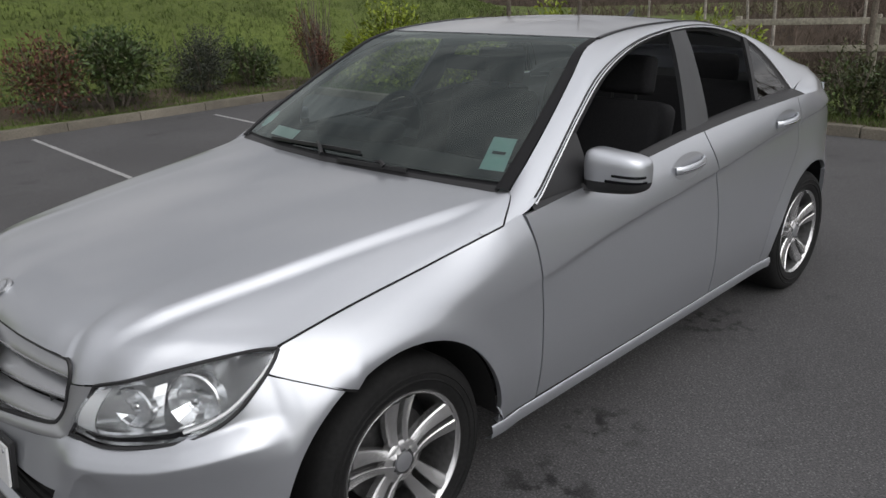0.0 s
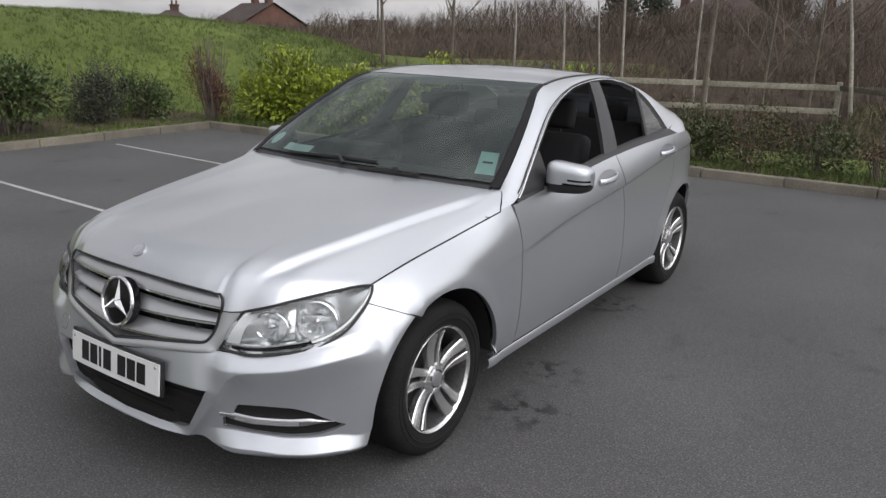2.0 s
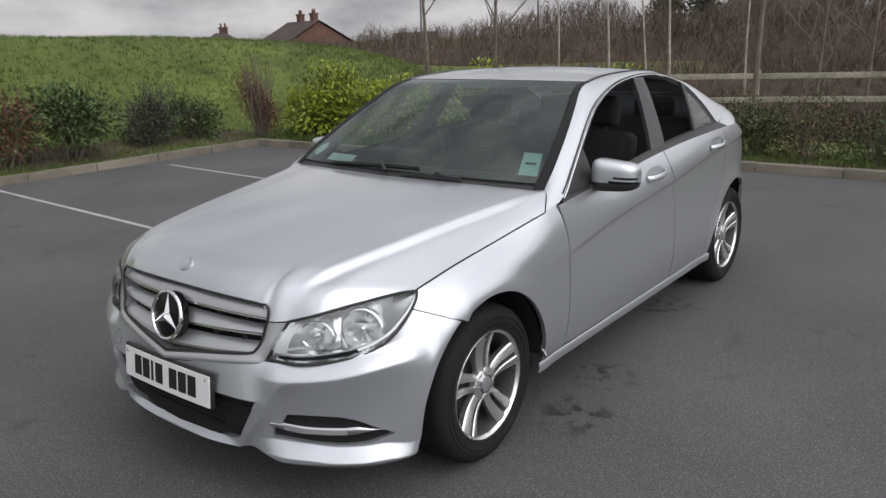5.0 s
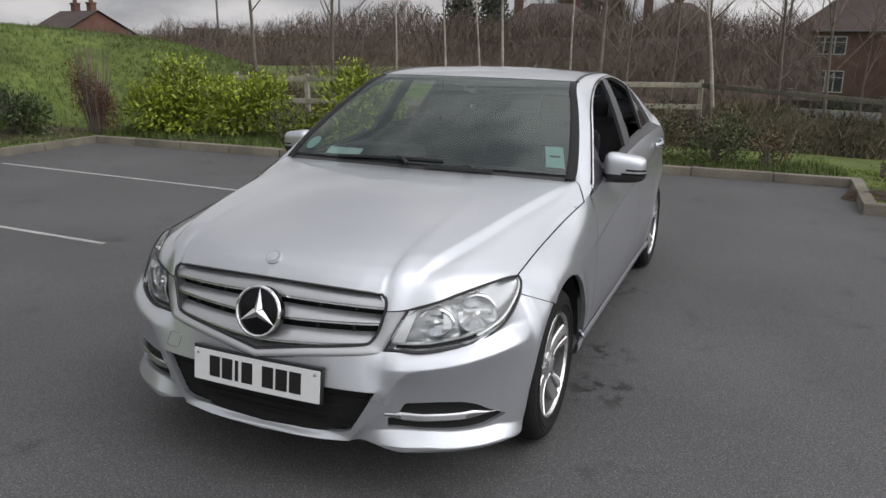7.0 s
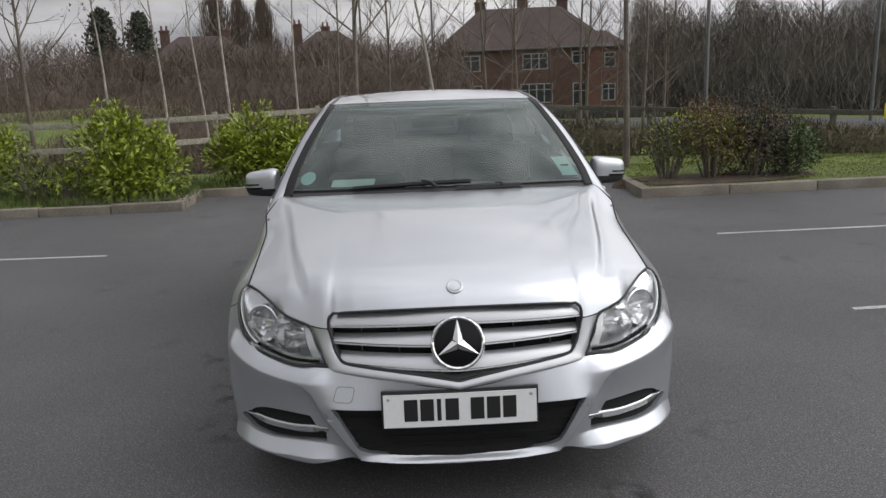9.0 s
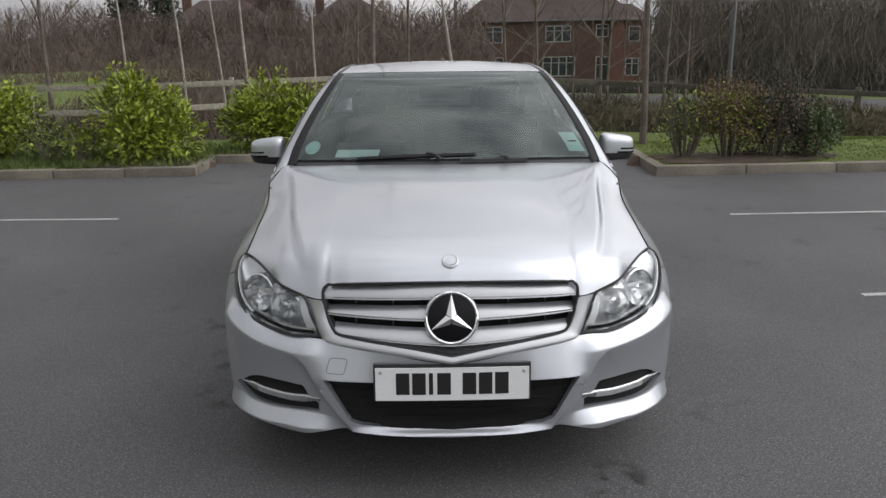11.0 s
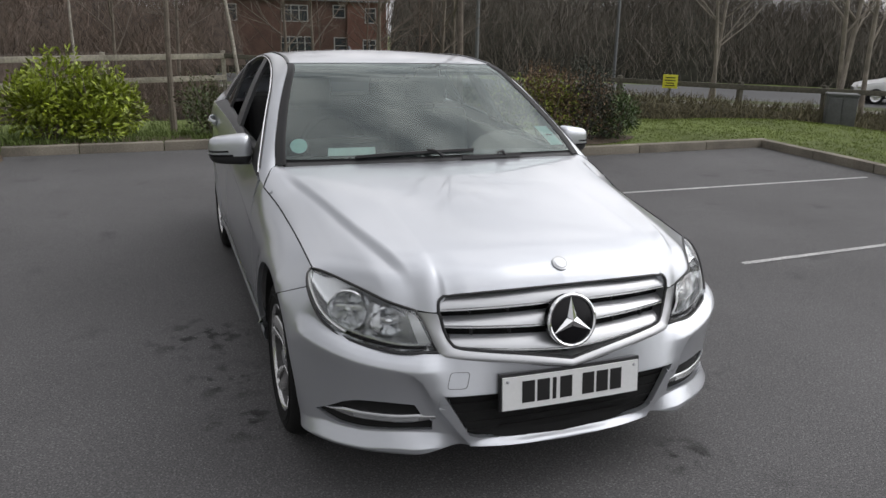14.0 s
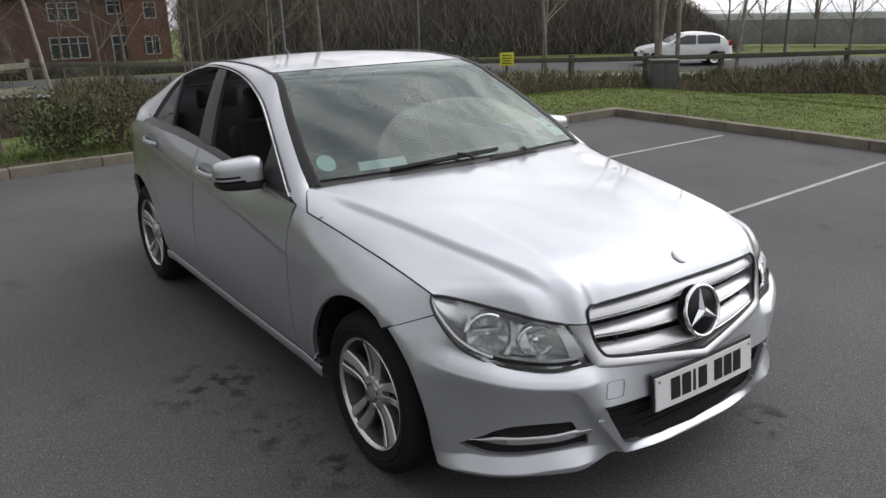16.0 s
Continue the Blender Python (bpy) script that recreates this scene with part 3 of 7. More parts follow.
PLAN_S = [s for p, s in PLAN_TABLE]
PLAN_X, PLAN_Y = [p[0] for p, s in PLAN_TABLE], [p[1] for p, s in PLAN_TABLE]


def plan_s_of_x(x):
    return float(np.interp(x, PLAN_X, PLAN_S))


def plan_s_of_y(y):
    return float(np.interp(y, PLAN_Y, PLAN_S))


bumper_swell = cubic((0.17, -0.090), (0.19, -0.050), (0.204, -0.024), (0.222, -0.005), (0.238, 0.008), (0.30, 0.010), (0.42, 0.012), (0.50, 0.014), (0.530, 0.012), (0.550, 0.002), (0.566, -0.012), (0.588, -0.032), (0.66, -0.036), (0.75, -0.040))
# the ridge: up beside the centre opening, then along under the lamp to the wheel
RIDGE = ((0.355, 0.262), (0.378, 0.290), (0.400, 0.318), (0.435, 0.366), (0.465, 0.404), (0.492, 0.458), (0.512, 0.494), (0.538, 0.519), (0.575, 0.529), (0.64, 0.538), (0.70, 0.548), (0.764, 0.563), (0.841, 0.584), (0.91, 0.602))
RIDGE_A = np.array(RIDGE[:-1])
RIDGE_D = np.array(RIDGE[1:]) - RIDGE_A
RIDGE_L = (RIDGE_D**2).sum(1)
brow_rise = cubic((0.0, 0.0), (0.52, 0.0), (0.60, 0.003), (0.68, 0.012), (0.764, 0.033), (0.841, 0.054))
lip_top = cubic((0.38, 0.285), (0.42, 0.296), (0.48, 0.303), (0.59, 0.300), (0.69, 0.290), (0.75, 0.290), (0.80, 0.292), (0.845, 0.280), (0.88, 0.276))


frame_off = cubic((0.0, 0.027), (0.15, 0.014), (0.31, -0.009), (0.415, -0.022), (0.46, -0.034))


def below_ridge(x, z):
    """Distance below and outside the bumper's ridge, negative above it."""
    q = np.array((x, z))
    f = np.clip(((q - RIDGE_A) * RIDGE_D).sum(1) / RIDGE_L, 0, 1)
    v = q - (RIDGE_A + RIDGE_D * f[:, None])
    d2 = (v**2).sum(1)
    k = int(d2.argmin())
    side = RIDGE_D[k, 0] * v[k, 1] - RIDGE_D[k, 1] * v[k, 0]
    return math.copysign(math.sqrt(d2[k]), -side)


def bumper_at(s, z, sink=0.0):
    p = PLAN(s)
    d = PLAN(min(1, s + 0.004)) - PLAN(max(0, s - 0.004))
    n = Vector((-d[1], d[0])).normalized() * -1
    x = p[0]
    off = bumper_swell(z - brow_rise(x) * step(0.45, 0.53, z))
    if z > 0.42:
        # the face leans back from the opening to the grille's foot
        face = mix(0.018, frame_off(x), min(1.0, max(0.0, (z - 0.453) / (0.522 + 0.12 * x - 0.453))))
        off = mix(face, off, step(0.40, 0.52, x))
    elif x < 0.42 and z < 0.31:
        # the slim blade under the opening shows its top
        off = mix(off, mix(0.017, -0.006, step(0.246, 0.270 + 0.06 * max(0.0, x - 0.15), z)), step(0.40, 0.22, x))
    under = below_ridge(x, z) + 0.004
    if under > 0:
        deep = mix(0.015, 0.080, step(0.50, 0.62, x))
        hollow = mix(0.028, 0.023, step(0.50, 0.62, x)) * (1 - math.exp(-((under / deep) ** 1.2))) * step(0.885, 0.79, x)
        lip = min(1.0, max(0.0, (lip_top(x) - z) / 0.050)) * step(0.365, 0.54, x)
        off += 0.007 * lip * step(0.195, 0.235, z) - hollow * (1 - lip)
    off *= step(0.892, 0.868, x)
    q = Vector((p[0], p[1])) + n * (off - sink)
    w = step(-0.47, -0.33, q[1])
    if w > 0:
        q = Vector((mix(q[0], flank(q[1], z) - sink, w), q[1]))
    # the side leans in towards the lamp as the wing above it does
    if q[1] > -0.52 and z > 0.5:
        yc = min(max(q[1], -0.362), 0.0)
        top = mix(0.741, 0.785, (yc + 0.362) / 0.047) if yc < -0.315 else edge_z(yc)
        q = Vector((q[0] - (flank(yc, z) - wing_x(yc, z, top)) * step(-0.52, -0.362, q[1]), q[1]))
    return Vector((max(0.0, q[0]) if s > 0 else 0.0, q[1], z))


brow_front = cubic((0.0, 0.523), (0.145, 0.541), (0.244, 0.553), (0.345, 0.563), (0.41, 0.571), (0.452, 0.583), (0.57, 0.582), (0.67, 0.591), (0.738, 0.608), (0.765, 0.620))
brow_side = cubic((-0.58, 0.620), (-0.53, 0.633), (-0.46, 0.665), (-0.41, 0.700), (-0.364, 0.731), (-0.165, 0.637), (-0.05, 0.60))


def brow_x(x):
    y = PLAN(plan_s_of_x(x))[1] if x > 0.755 else -1.0
    return brow_side(y) if y > -0.585 else brow_front(x)


slot_top = cubic((0.0, 0.452), (0.440, 0.452), (0.476, 0.347), (0.512, 0.369), (0.536, 0.404), (0.61, 0.408), (0.69, 0.404), (0.74, 0.389), (0.78, 0.360), (0.822, 0.327))
slot_low = cubic((0.0, 0.263), (0.146, 0.268), (0.314, 0.283), (0.350, 0.297), (0.42, 0.307), (0.476, 0.312), (0.60, 0.304), (0.70, 0.297), (0.76, 0.300), (0.80, 0.313), (0.822, 0.327))
chin_z = cubic((0.0, 0.242), (0.146, 0.247), (0.31, 0.255), (0.365, 0.259), (0.42, 0.252), (0.50, 0.236), (0.60, 0.218), (0.70, 0.209), (0.786, 0.211), (0.86, 0.217))


def wheel_end(z):
    d = 0.404**2 - (z - HUB_Z) ** 2
    return -math.sqrt(max(0.0, d)) if z > 0.30 else mix(-0.404, -0.435, step(0.30, 0.2, z))


def bumper():
    def band(lo, hi, n, m, x0=0.0, x1=None):
        rows = []
        for j in range(n + 1):
            row = []
            s0 = plan_s_of_x(x0) if x0 else 0.0
            a, e = -0.45, -0.03
            for _ in range(30):
                y = (a + e) / 2
                x = PLAN(plan_s_of_y(y))[0]
                if y > wheel_end(mix(lo(x), hi(x), j / n)):
                    e = y
                else:
                    a = y
            s1 = plan_s_of_x(x1) if x1 else plan_s_of_y(a)
            for i in range(m + 1):
                s = mix(s0, s1, i / m)
                x = PLAN(s)[0]
                row.append(bumper_at(s, mix(lo(x), hi(x), j / n)))
            rows.append(row)
        return outward(net(rows), (0, 0.2, 0.4))

    bm = band(slot_top, brow_x, 64, 190)
    join(bm, band(chin_z, slot_low, 30, 190))
    # the post between the centre opening and the fog lamp opening
    rows = []
    for j in range(41):
        row = []
        for i in range(31):
            xg = mix(0.352, 0.440, (j / 40) ** 0.9)
            x = mix(xg, 0.476, i / 30)
            z = mix(slot_low(x), slot_top(x), j / 40)
            row.append(bumper_at(plan_s_of_x(x), z))
        rows.append(row)
    join(bm, outward(net(rows), (0, 0.2, 0.4)))
    bmesh.ops.remove_doubles(bm, verts=bm.verts, dist=0.0008)
    return both_sides(outward(bm, (0, 0.2, 0.4)))


def bumper_sheet(x0, x1, lo, hi, sink, n=8, m=24, mirror=True):
    rows = []
    for j in range(n + 1):
        rows.append([bumper_at(plan_s_of_x(mix(x0, x1, i / m)) if mix(x0, x1, i / m) > 0 else 0.0, mix(lo(mix(x0, x1, i / m)), hi(mix(x0, x1, i / m)), j / n), sink) for i in range(m + 1)])
    bm = outward(net(rows), (0, 0.2, 0.4))
    return both_sides(bm) if mirror else bm


def car_body(car):
    for flipside in (False, True):
        def put(name, bm, mat, parent, label=""):
            return part(name, other_side(bm) if flipside else bm, mat, parent, label)

        put("front_wing", rim(front_wing(), 0.02), PAINT, car)
        rows = []
        for k in range(25):
            p = LAMP_LOW(mix(0.42, 0.955, k / 24))
            zz = brow_side(p.y) if p.y < -0.364 else mix(0.735, 0.785, (p.y + 0.364) / 0.05)
            q = bumper_at(plan_s_of_y(p.y), zz, 0.004)
            rows.append([p.lerp(q, w) + Vector((0, 0.004, 0)) for w in (0.0, 0.5, 1.0)])
        lining = net(rows)
        put("lamp_surround", outward(lining, (0, 0, 0.6)), PAINT, car)
        fd = put("front_door", rim(door(front_gap, mid_gap), 0.02), PAINT, car)
        rd = put("rear_door", rim(door(mid_gap, rear_gap), 0.02), PAINT, car)
        put("rear_quarter", rim(quarter_panel(), 0.02), PAINT, car)
        for owner, y0 in ((fd, 1.50), (rd, 2.36)):
            z0 = 0.905 if owner is fd else 0.952
            x0 = flank(y0, z0)
            # pull handle: a bowed bar over an oval bowl
            bowl = bmesh.new()
            bmesh.ops.create_circle(bowl, cap_ends=True, radius=0.5, segments=28)
            for v in bowl.verts:
                yy, zz = v.co.x * 0.235, v.co.y * 0.105
                v.co = Vector((flank(y0 + yy, z0 + zz * 0.9 + yy * 0.06) + 0.0015, y0 + yy, z0 + zz * 0.9 + yy * 0.06))
            put("handle_bowl", outward(bowl), SATIN_SILVER, owner, "recessed silver bowl behind the handle")
            pts = []
            for k in range(13):
                t = k / 12
                yy = mix(-0.105, 0.105, t)
                pts.append((x0 + 0.004 + 0.030 * math.sin(math.pi * t) ** 0.6, y0 + yy, z0 + yy * 0.06 + 0.004))
            bar = strip(pts, [(math.cos(a * math.pi / 5) * 0.008, math.sin(a * math.pi / 5) * 0.016) for a in range(10)])
            put("door_handle", bar, PAINT, owner, "silver pull handle with a bright edge")
            put("handle_strip", strip([(p[0] + 0.008, p[1], p[2] - 0.004) for p in pts[1:-1]], [(-0.002, -0.003), (0.002, -0.003), (0.002, 0.003), (-0.002, 0.003)]), CHROME, owner, "thin chrome strip along the handle")
        # sill
        rows = []
        for j, (zz, xo) in enumerate(((0.286, 0.001), (0.282, 0.004), (0.264, 0.006), (0.240, 0.000), (0.228, -0.03))):
            rows.append([(flank(y, 0.30) + xo, y, zz + 0.004 * (y - 0.37)) for y in [mix(0.355, 2.36, i / 30) for i in range(31)]])
        put("sill", outward(net(rows)), PAINT, car, "silver sill with a bright ledge")
        put("pillar_and_roof_rail", rim(body_frame(), 0.012), PAINT, car)
        # black ditch between roof and rail
        put("roof_ditch_trim", strip([EDGE_IN(mix(S_TOP, S_REAR, k / 20)) + Vector((-0.004, 0, 0.002)) for k in range(21)], [(-0.008, -0.004), (0.008, -0.004), (0.008, 0.004), (-0.008, 0.004)]), SATIN, car, "dark rubber strip in the roof ditch")
        edge_trim = sheet(lambda u, s: arched(s, u, 0.004 - 0.4 * max(0.0, 0.948 - u)), 0, 0, us=[0.938, 0.948, 0.96, 0.978, 0.996], vs=[S_TOP * k / 24 for k in range(25)])
        put("windscreen_side_trim", outward(edge_trim), FRIT, car, "black rubber strip beside the windscreen")
        # bright line round the window opening
        put("window_chrome", tube([EDGE_OUT(mix(0.062, 0.992, k / 50)) + Vector((0.004, 0, -0.004)) for k in range(51)], 0.0045, 6), CHROME, car, "thin bright trim round the side windows")
        put("chrome_gap", tube([EDGE_OUT(s).lerp(EDGE_IN(s), 0.10) + Vector((0.004, 0, 0.003)) for s in [mix(0.062, 0.985, k / 50) for k in range(51)]], 0.0035, 5), BLACK, car)
        # black frame inside that line
        rows = [[], [], []]
        for k in range(56):
            s = mix(0.062, 1.0, k / 55)
            p = EDGE_OUT(s)
            inner = p.lerp(Vector((0.79, 1.75, 1.10)), 0.07)
            inner.x = p.x + (p.z - inner.z) * 0.45 - 0.012
            rows[0].append(p + Vector((0.002, 0, 0)))
            rows[1].append(p.lerp(inner, 0.5))
            rows[2].append(inner)
        put("window_seal", outward(net(rows)), BLACK, car, "black window frame and seal")
        # belt trim
        rows = []
        for j in range(5):
            t = j / 4
            row = []
            for i in range(31):
                y = mix(0.588, 2.60, i / 30)
                zb = belt_z(y)
                row.append((mix(flank(y, zb) - 0.002, window_x(zb + 0.03) - 0.004, t), y, zb - 0.001 + 0.022 * math.sin(t * math.pi / 2)))
            rows.append(row)
        put("belt_trim", outward(net(rows)), BLACK, car, "dark trim along the window sill")
        # door pillar between the windows
        rows = []
        for j in range(11):
            t = j / 10
            z = mix(1.015, 1.378, t)
            y = mix(1.662, 1.802, t**0.9)
            w = mix(0.092, 0.062, t)
            rows.append([(window_x(z) + 0.004 + 0.004 * math.cos(i * math.pi / 4), y + (i / 2) * w, z) for i in (-2, -1, 0, 1, 2)])
        put("door_pillar", rim(outward(net(rows)), 0.02), SATIN, car, "satin dark pillar between the side windows")
        # bar before the fixed rear light
        put("quarter_bar", strip([(window_x(z) - 0.002, y, z) for z, y in ((1.05, 2.220), (1.15, 2.262), (1.26, 2.308), (1.312, 2.328))], [(-0.008, -0.016), (0.008, -0.016), (0.008, 0.016), (-0.008, 0.016)], up=(0, 1, 0)), BLACK, car, "black bar before the rear quarter light")
        rows = []
        for j in range(9):
            t = j / 8
            z = mix(1.058, 1.302, t)
            y1 = next((EDGE_OUT(mix(1.0, 0.72, k / 60)).y for k in range(61) if EDGE_OUT(mix(1.0, 0.72, k / 60)).z >= z), 2.33)
            y2 = mix(2.238, 2.342, t)
            rows.append([(window_x(z) - 0.006, mix(y2, max(y2 + 0.005, y1 - 0.02), i / 5), z) for i in range(6)])
        q = put("quarter_light", outward(net(rows)), SIDEGLASS, car, "small fixed dark side pane")
        q.visible_shadow = False
        # mirror foot plate
        rows = []
        for j in range(7):
            t = j / 6
            z = mix(0.955, 1.115, t)
            y0 = next((EDGE_OUT(mix(0.05, 0.5, k / 80)).y for k in range(81) if EDGE_OUT(mix(0.05, 0.5, k / 80)).z >= z), 0.7) + 0.012
            rows.append([(window_x(z) + 0.006, mix(y0, max(y0 + 0.005, 0.905), i / 3), z) for i in range(4)])
        put("mirror_plate", outward(net(rows)), BLACK, car, "black triangle at the mirror's foot")

    part("bonnet", rim(bonnet(), 0.018), PAINT, car)
    for sx in (1, -1):
        side_line = [Vector((sx * (p[0] + 0.001), p[1], p[2] + 0.0005)) for p in [bonnet_at(1.0, k / 40) for k in range(41)]]
        back_line = [Vector((sx * p[0], p[1] + 0.002, p[2] + 0.001)) for p in [bonnet_at(mix(0.90, 1.0, k / 8), 1.0) for k in range(9)]]
        part("panel_gap", tube(side_line, 0.0030, 6), GAP, car)
        part("panel_gap", tube(back_line, 0.0030, 6), GAP, car)
        seam = []
        for k in range(13):
            y = mix(-0.362, -0.17, k / 12)
            z = mix(0.7305, 0.6395, k / 12)
            seam.append((sx * (wing_x(y, z, mix(0.741, 0.785, (y + 0.362) / 0.047) if y < -0.315 else edge_z(y)) - 0.001), y, z))
        part("panel_gap", tube(seam, 0.0022, 6), GAP, car)
    part("roof", rim(top_skin(S_TOP + 0.006, S_REAR - 0.004, 26, lift=0.001, squeeze=0.985), 0.012), PAINT, car)
    w = part("windscreen", top_skin(0.012, S_TOP, 20, squeeze=0.952), GLASS, car, "faintly green windscreen glass")
    w.visible_shadow = False
    # black printed border of the windscreen, just inside the glass
    rows = [[arched(s, u, -0.006) for u in [mix(-0.97, 0.97, i / 24) for i in range(25)]] for s in (0.008, 0.013, 0.018)]
    part("screen_border", outward(net(rows)), FRIT, car, "black printed band at the foot of the windscreen")
    rows = [[arched(s, u, -0.005) for u in [mix(-0.97, 0.97, i / 24) for i in range(25)]] for s in (S_TOP - 0.014, S_TOP + 0.004)]
    part("screen_border", outward(net(rows)), FRIT, car, "black printed band at the head of the windscreen")
    w = part("rear_screen", top_skin(S_REAR + 0.004, 0.995, 14, squeeze=0.98), REARGLASS, car, "dark rear window")
    w.visible_shadow = False
    # panel between the rear window and the boot lid
    us = [mix(-1, 1, i / 20) for i in range(21)]
    xr = flank(3.18, belt_z(3.18))
    low_row = [Vector((xr * 0.97 * u, 3.18, belt_z(3.18) + 0.012 * (1 - abs(u) ** 3))) for u in us]
    top_row = [arched(0.99, u) for u in us]
    part("rear_deck_panel", outward(net([[a.lerp(b, t) for a, b in zip(top_row, low_row)] for t in (0, 0.5, 1)])), PAINT, car)
    # boot lid and deck
    rows = []
    for k in range(15):
        y = mix(3.0, 3.76, k / 14)
        yb = min(y, 3.74)
        zz, xx = belt_z(yb), flank(yb, belt_z(yb))
        rows.append([(xx * u, y + 0.02 * (1 - u * u) * step(3.5, 3.775, y), zz + (0.014 - 0.006 * step(3.55, 3.775, y)) * (1 - abs(u) ** 3)) for u in [mix(-1, 1, i / 20) for i in range(21)]])
    part("boot_lid", rim(outward(net(rows)), 0.015), PAINT, car)
    rows = []
    for j in range(9):
        z = mix(0.735, 0.95, j / 8)
        rows.append([(0.54 * u, 3.80 - 0.05 * abs(u) ** 3 - 0.02 * j / 8, z) for u in [mix(-1, 1, i / 16) for i in range(17)]])
    part("boot_face", outward(net(rows)), PAINT, car)
    part("rear_bumper", rim(rear_bumper(), 0.02), PAINT, car)
    part("front_bumper", rim(bumper(), 0.022), PAINT, car, "silver bumper with three openings")


def window_x(z):
    """Half width of the side window plane at a height."""
    return float(np.interp(z, (0.92, 1.0, 1.1, 1.2, 1.3, 1.38), (0.845, 0.818, 0.772, 0.722, 0.668, 0.616)))


BLADE_METAL = material("brushed_blade_metal", (0.50, 0.51, 0.52), rough=0.20, metal=0.95)
SATIN_SILVER = material("handle_bowl_silver", (0.40, 0.41, 0.43), rough=0.35, metal=0.7, coat=0.6)


def louvre_y(x, z):
    """How far forward the grille's face stands."""
    mid, end = -0.723 - (0.79 - z) * 0.327, -0.676 - (0.772 - z) * 0.25
    return mix(mid, end, min(1.0, abs(x) / 0.43) ** 2)


def knots(*points):
    fs = [spline(list(range(len(points))), [p[k] for p in points]) for k in range(3)]
    return lambda v: Vector([f(v * (len(points) - 1)) for f in fs])


def grille(car):
    backing = sheet(lambda u, v: Vector((mix(-0.43, 0.43, u), louvre_y(mix(-0.43, 0.43, u), mix(0.56, 0.785, v)) + 0.055, mix(0.56, 0.785, v))), 20, 8)
    g = part("grille", outward(backing, (0, 0, 0.67)), GAP, car, "silver louvred grille in a silver frame")
    # three louvres: a hollow face that leans back, a bright lower edge, a shaded underside
    for low0, low1, top0, top1, reach in ((0.728, 0.717, 0.782, 0.764, 0.436), (0.655, 0.664, 0.703, 0.690, 0.428), (0.574, 0.597, 0.627, 0.633, 0.404)):
        face, edge = [], []
        for k in range(61):
            x = mix(-reach, reach, k / 60)
            a = (abs(x) / reach) ** 1.15
            lo, hi = mix(low0, low1, a), mix(top0, top1, a)
            y = louvre_y(x, lo)
            face.append([Vector((x, y + dy, lo + (hi - lo) * f)) for f, dy in ((0.03, 0.034), (0.02, 0.004), (0.10, -0.0005), (0.22, 0.001), (0.40, 0.006), (0.62, 0.015), (0.84, 0.027), (1.0, 0.040))])
            edge.append([Vector((x, y + dy, lo + dz)) for dz, dy in ((0.002, 0.006), (-0.001, -0.001), (0.002, -0.004), (0.006, -0.003), (0.008, 0.002))])
        part("louvre", outward(net(face), (0, -0.5, 0.70)), LOUVRE, g)
        part("louvre_edge", outward(net(edge), (0, -0.5, 0.66)), BLADE_METAL, g, "bright lower edge of the louvre")
    # upright ribs in the dark gaps
    for x in (-0.33, -0.20, 0.20, 0.33):
        for z in (0.712, 0.642):
            part("grille_rib", box(0.004, 0.02, 0.022, 0, (x, louvre_y(x, z) + 0.028, z)), SATIN, g, smooth=False)
    # lower frame, which widens into a cheek beside each lamp
    inn = knots((0.443, -0.697, 0.713), (0.428, -0.711, 0.650), (0.409, -0.728, 0.613), (0.385, -0.741, 0.599), (0.30, -0.766, 0.588), (0.145, -0.799, 0.571), (0.0, -0.817, 0.547))
    outr = knots((0.507, -0.664, 0.715), (0.474, -0.703, 0.645), (0.4515, -0.724, 0.589), (0.415, -0.748, 0.572), (0.31, -0.778, 0.560), (0.15, -0.810, 0.542), (0.0, -0.829, 0.524))
    rows = []
    for k in range(49):
        a, b = inn(k / 48), outr(k / 48)
        inside = (a - b) * 0.10 / max(0.02, (a - b).length) * 0.1
        rows.append([a + inside + Vector((0, 0.045, 0)), a + Vector((0, 0.006, 0))] + [a.lerp(b, f) + Vector((0, -0.006 * math.sin(math.pi * f) ** 0.7, 0)) for f in (0.0, 0.08, 0.2, 0.4, 0.6, 0.8, 0.92, 1.0)] + [b + Vector((0, 0.012, -0.004))])
    frame_mesh = outward(net(rows), (0, 0.2, 0.66))
    part("grille_frame", both_sides(frame_mesh), LOUVRE, g, "silver grille surround with a pointed foot")
    # black rim round the opening; a dark tube draws the shadow line under the frame
    loop = [Vector((mix(0.0, 0.424, k / 20), lip_y(mix(0.0, 0.424, k / 20)) + 0.004, lip_z(min(0.405, mix(0.0, 0.424, k / 20))) - 0.005)) for k in range(21)]
    corner = rail((0.424, -0.684, 0.765), (0.437, -0.686, 0.757), (0.4425, -0.690, 0.742), (0.443, -0.697, 0.713))
    loop += [corner(k / 8) for k in range(1, 9)] + [inn(k / 40) + (inn(k / 40) - outr(k / 40)).normalized() * 0.003 for k in range(1, 41)]
    for sx in (1, -1):
        part("grille_shadow_gap", tube([Vector((sx * p.x, p.y, p.z)) for p in loop], 0.0055, 6), BLACK, g)
        part("grille_shadow_gap", tube([Vector((sx * p.x, p.y + 0.003, p.z - 0.001)) for p in [outr(mix(0.36, 1.0, k / 30)) for k in range(31)]], 0.0030, 6), GAP, g)
    # round badge: black disc, bright ring, three tapering arms
    tip = Matrix.Translation((0, -0.793, 0.678)) @ pose(0, 0, 0, -14, 0, 0)
    disc = lathe([(0.0005, -0.004), (0.078, -0.004), (0.086, 0.0), (0.088, 0.03)], 48)
    move(disc, tip @ pose(0, 0, 0, 0, 0, 90) @ Matrix.Scale(1, 4))
    part("badge_disc", disc, GLOSSBLACK, g, "glossy black round badge")
    ring = bmesh.new()
    rows = []
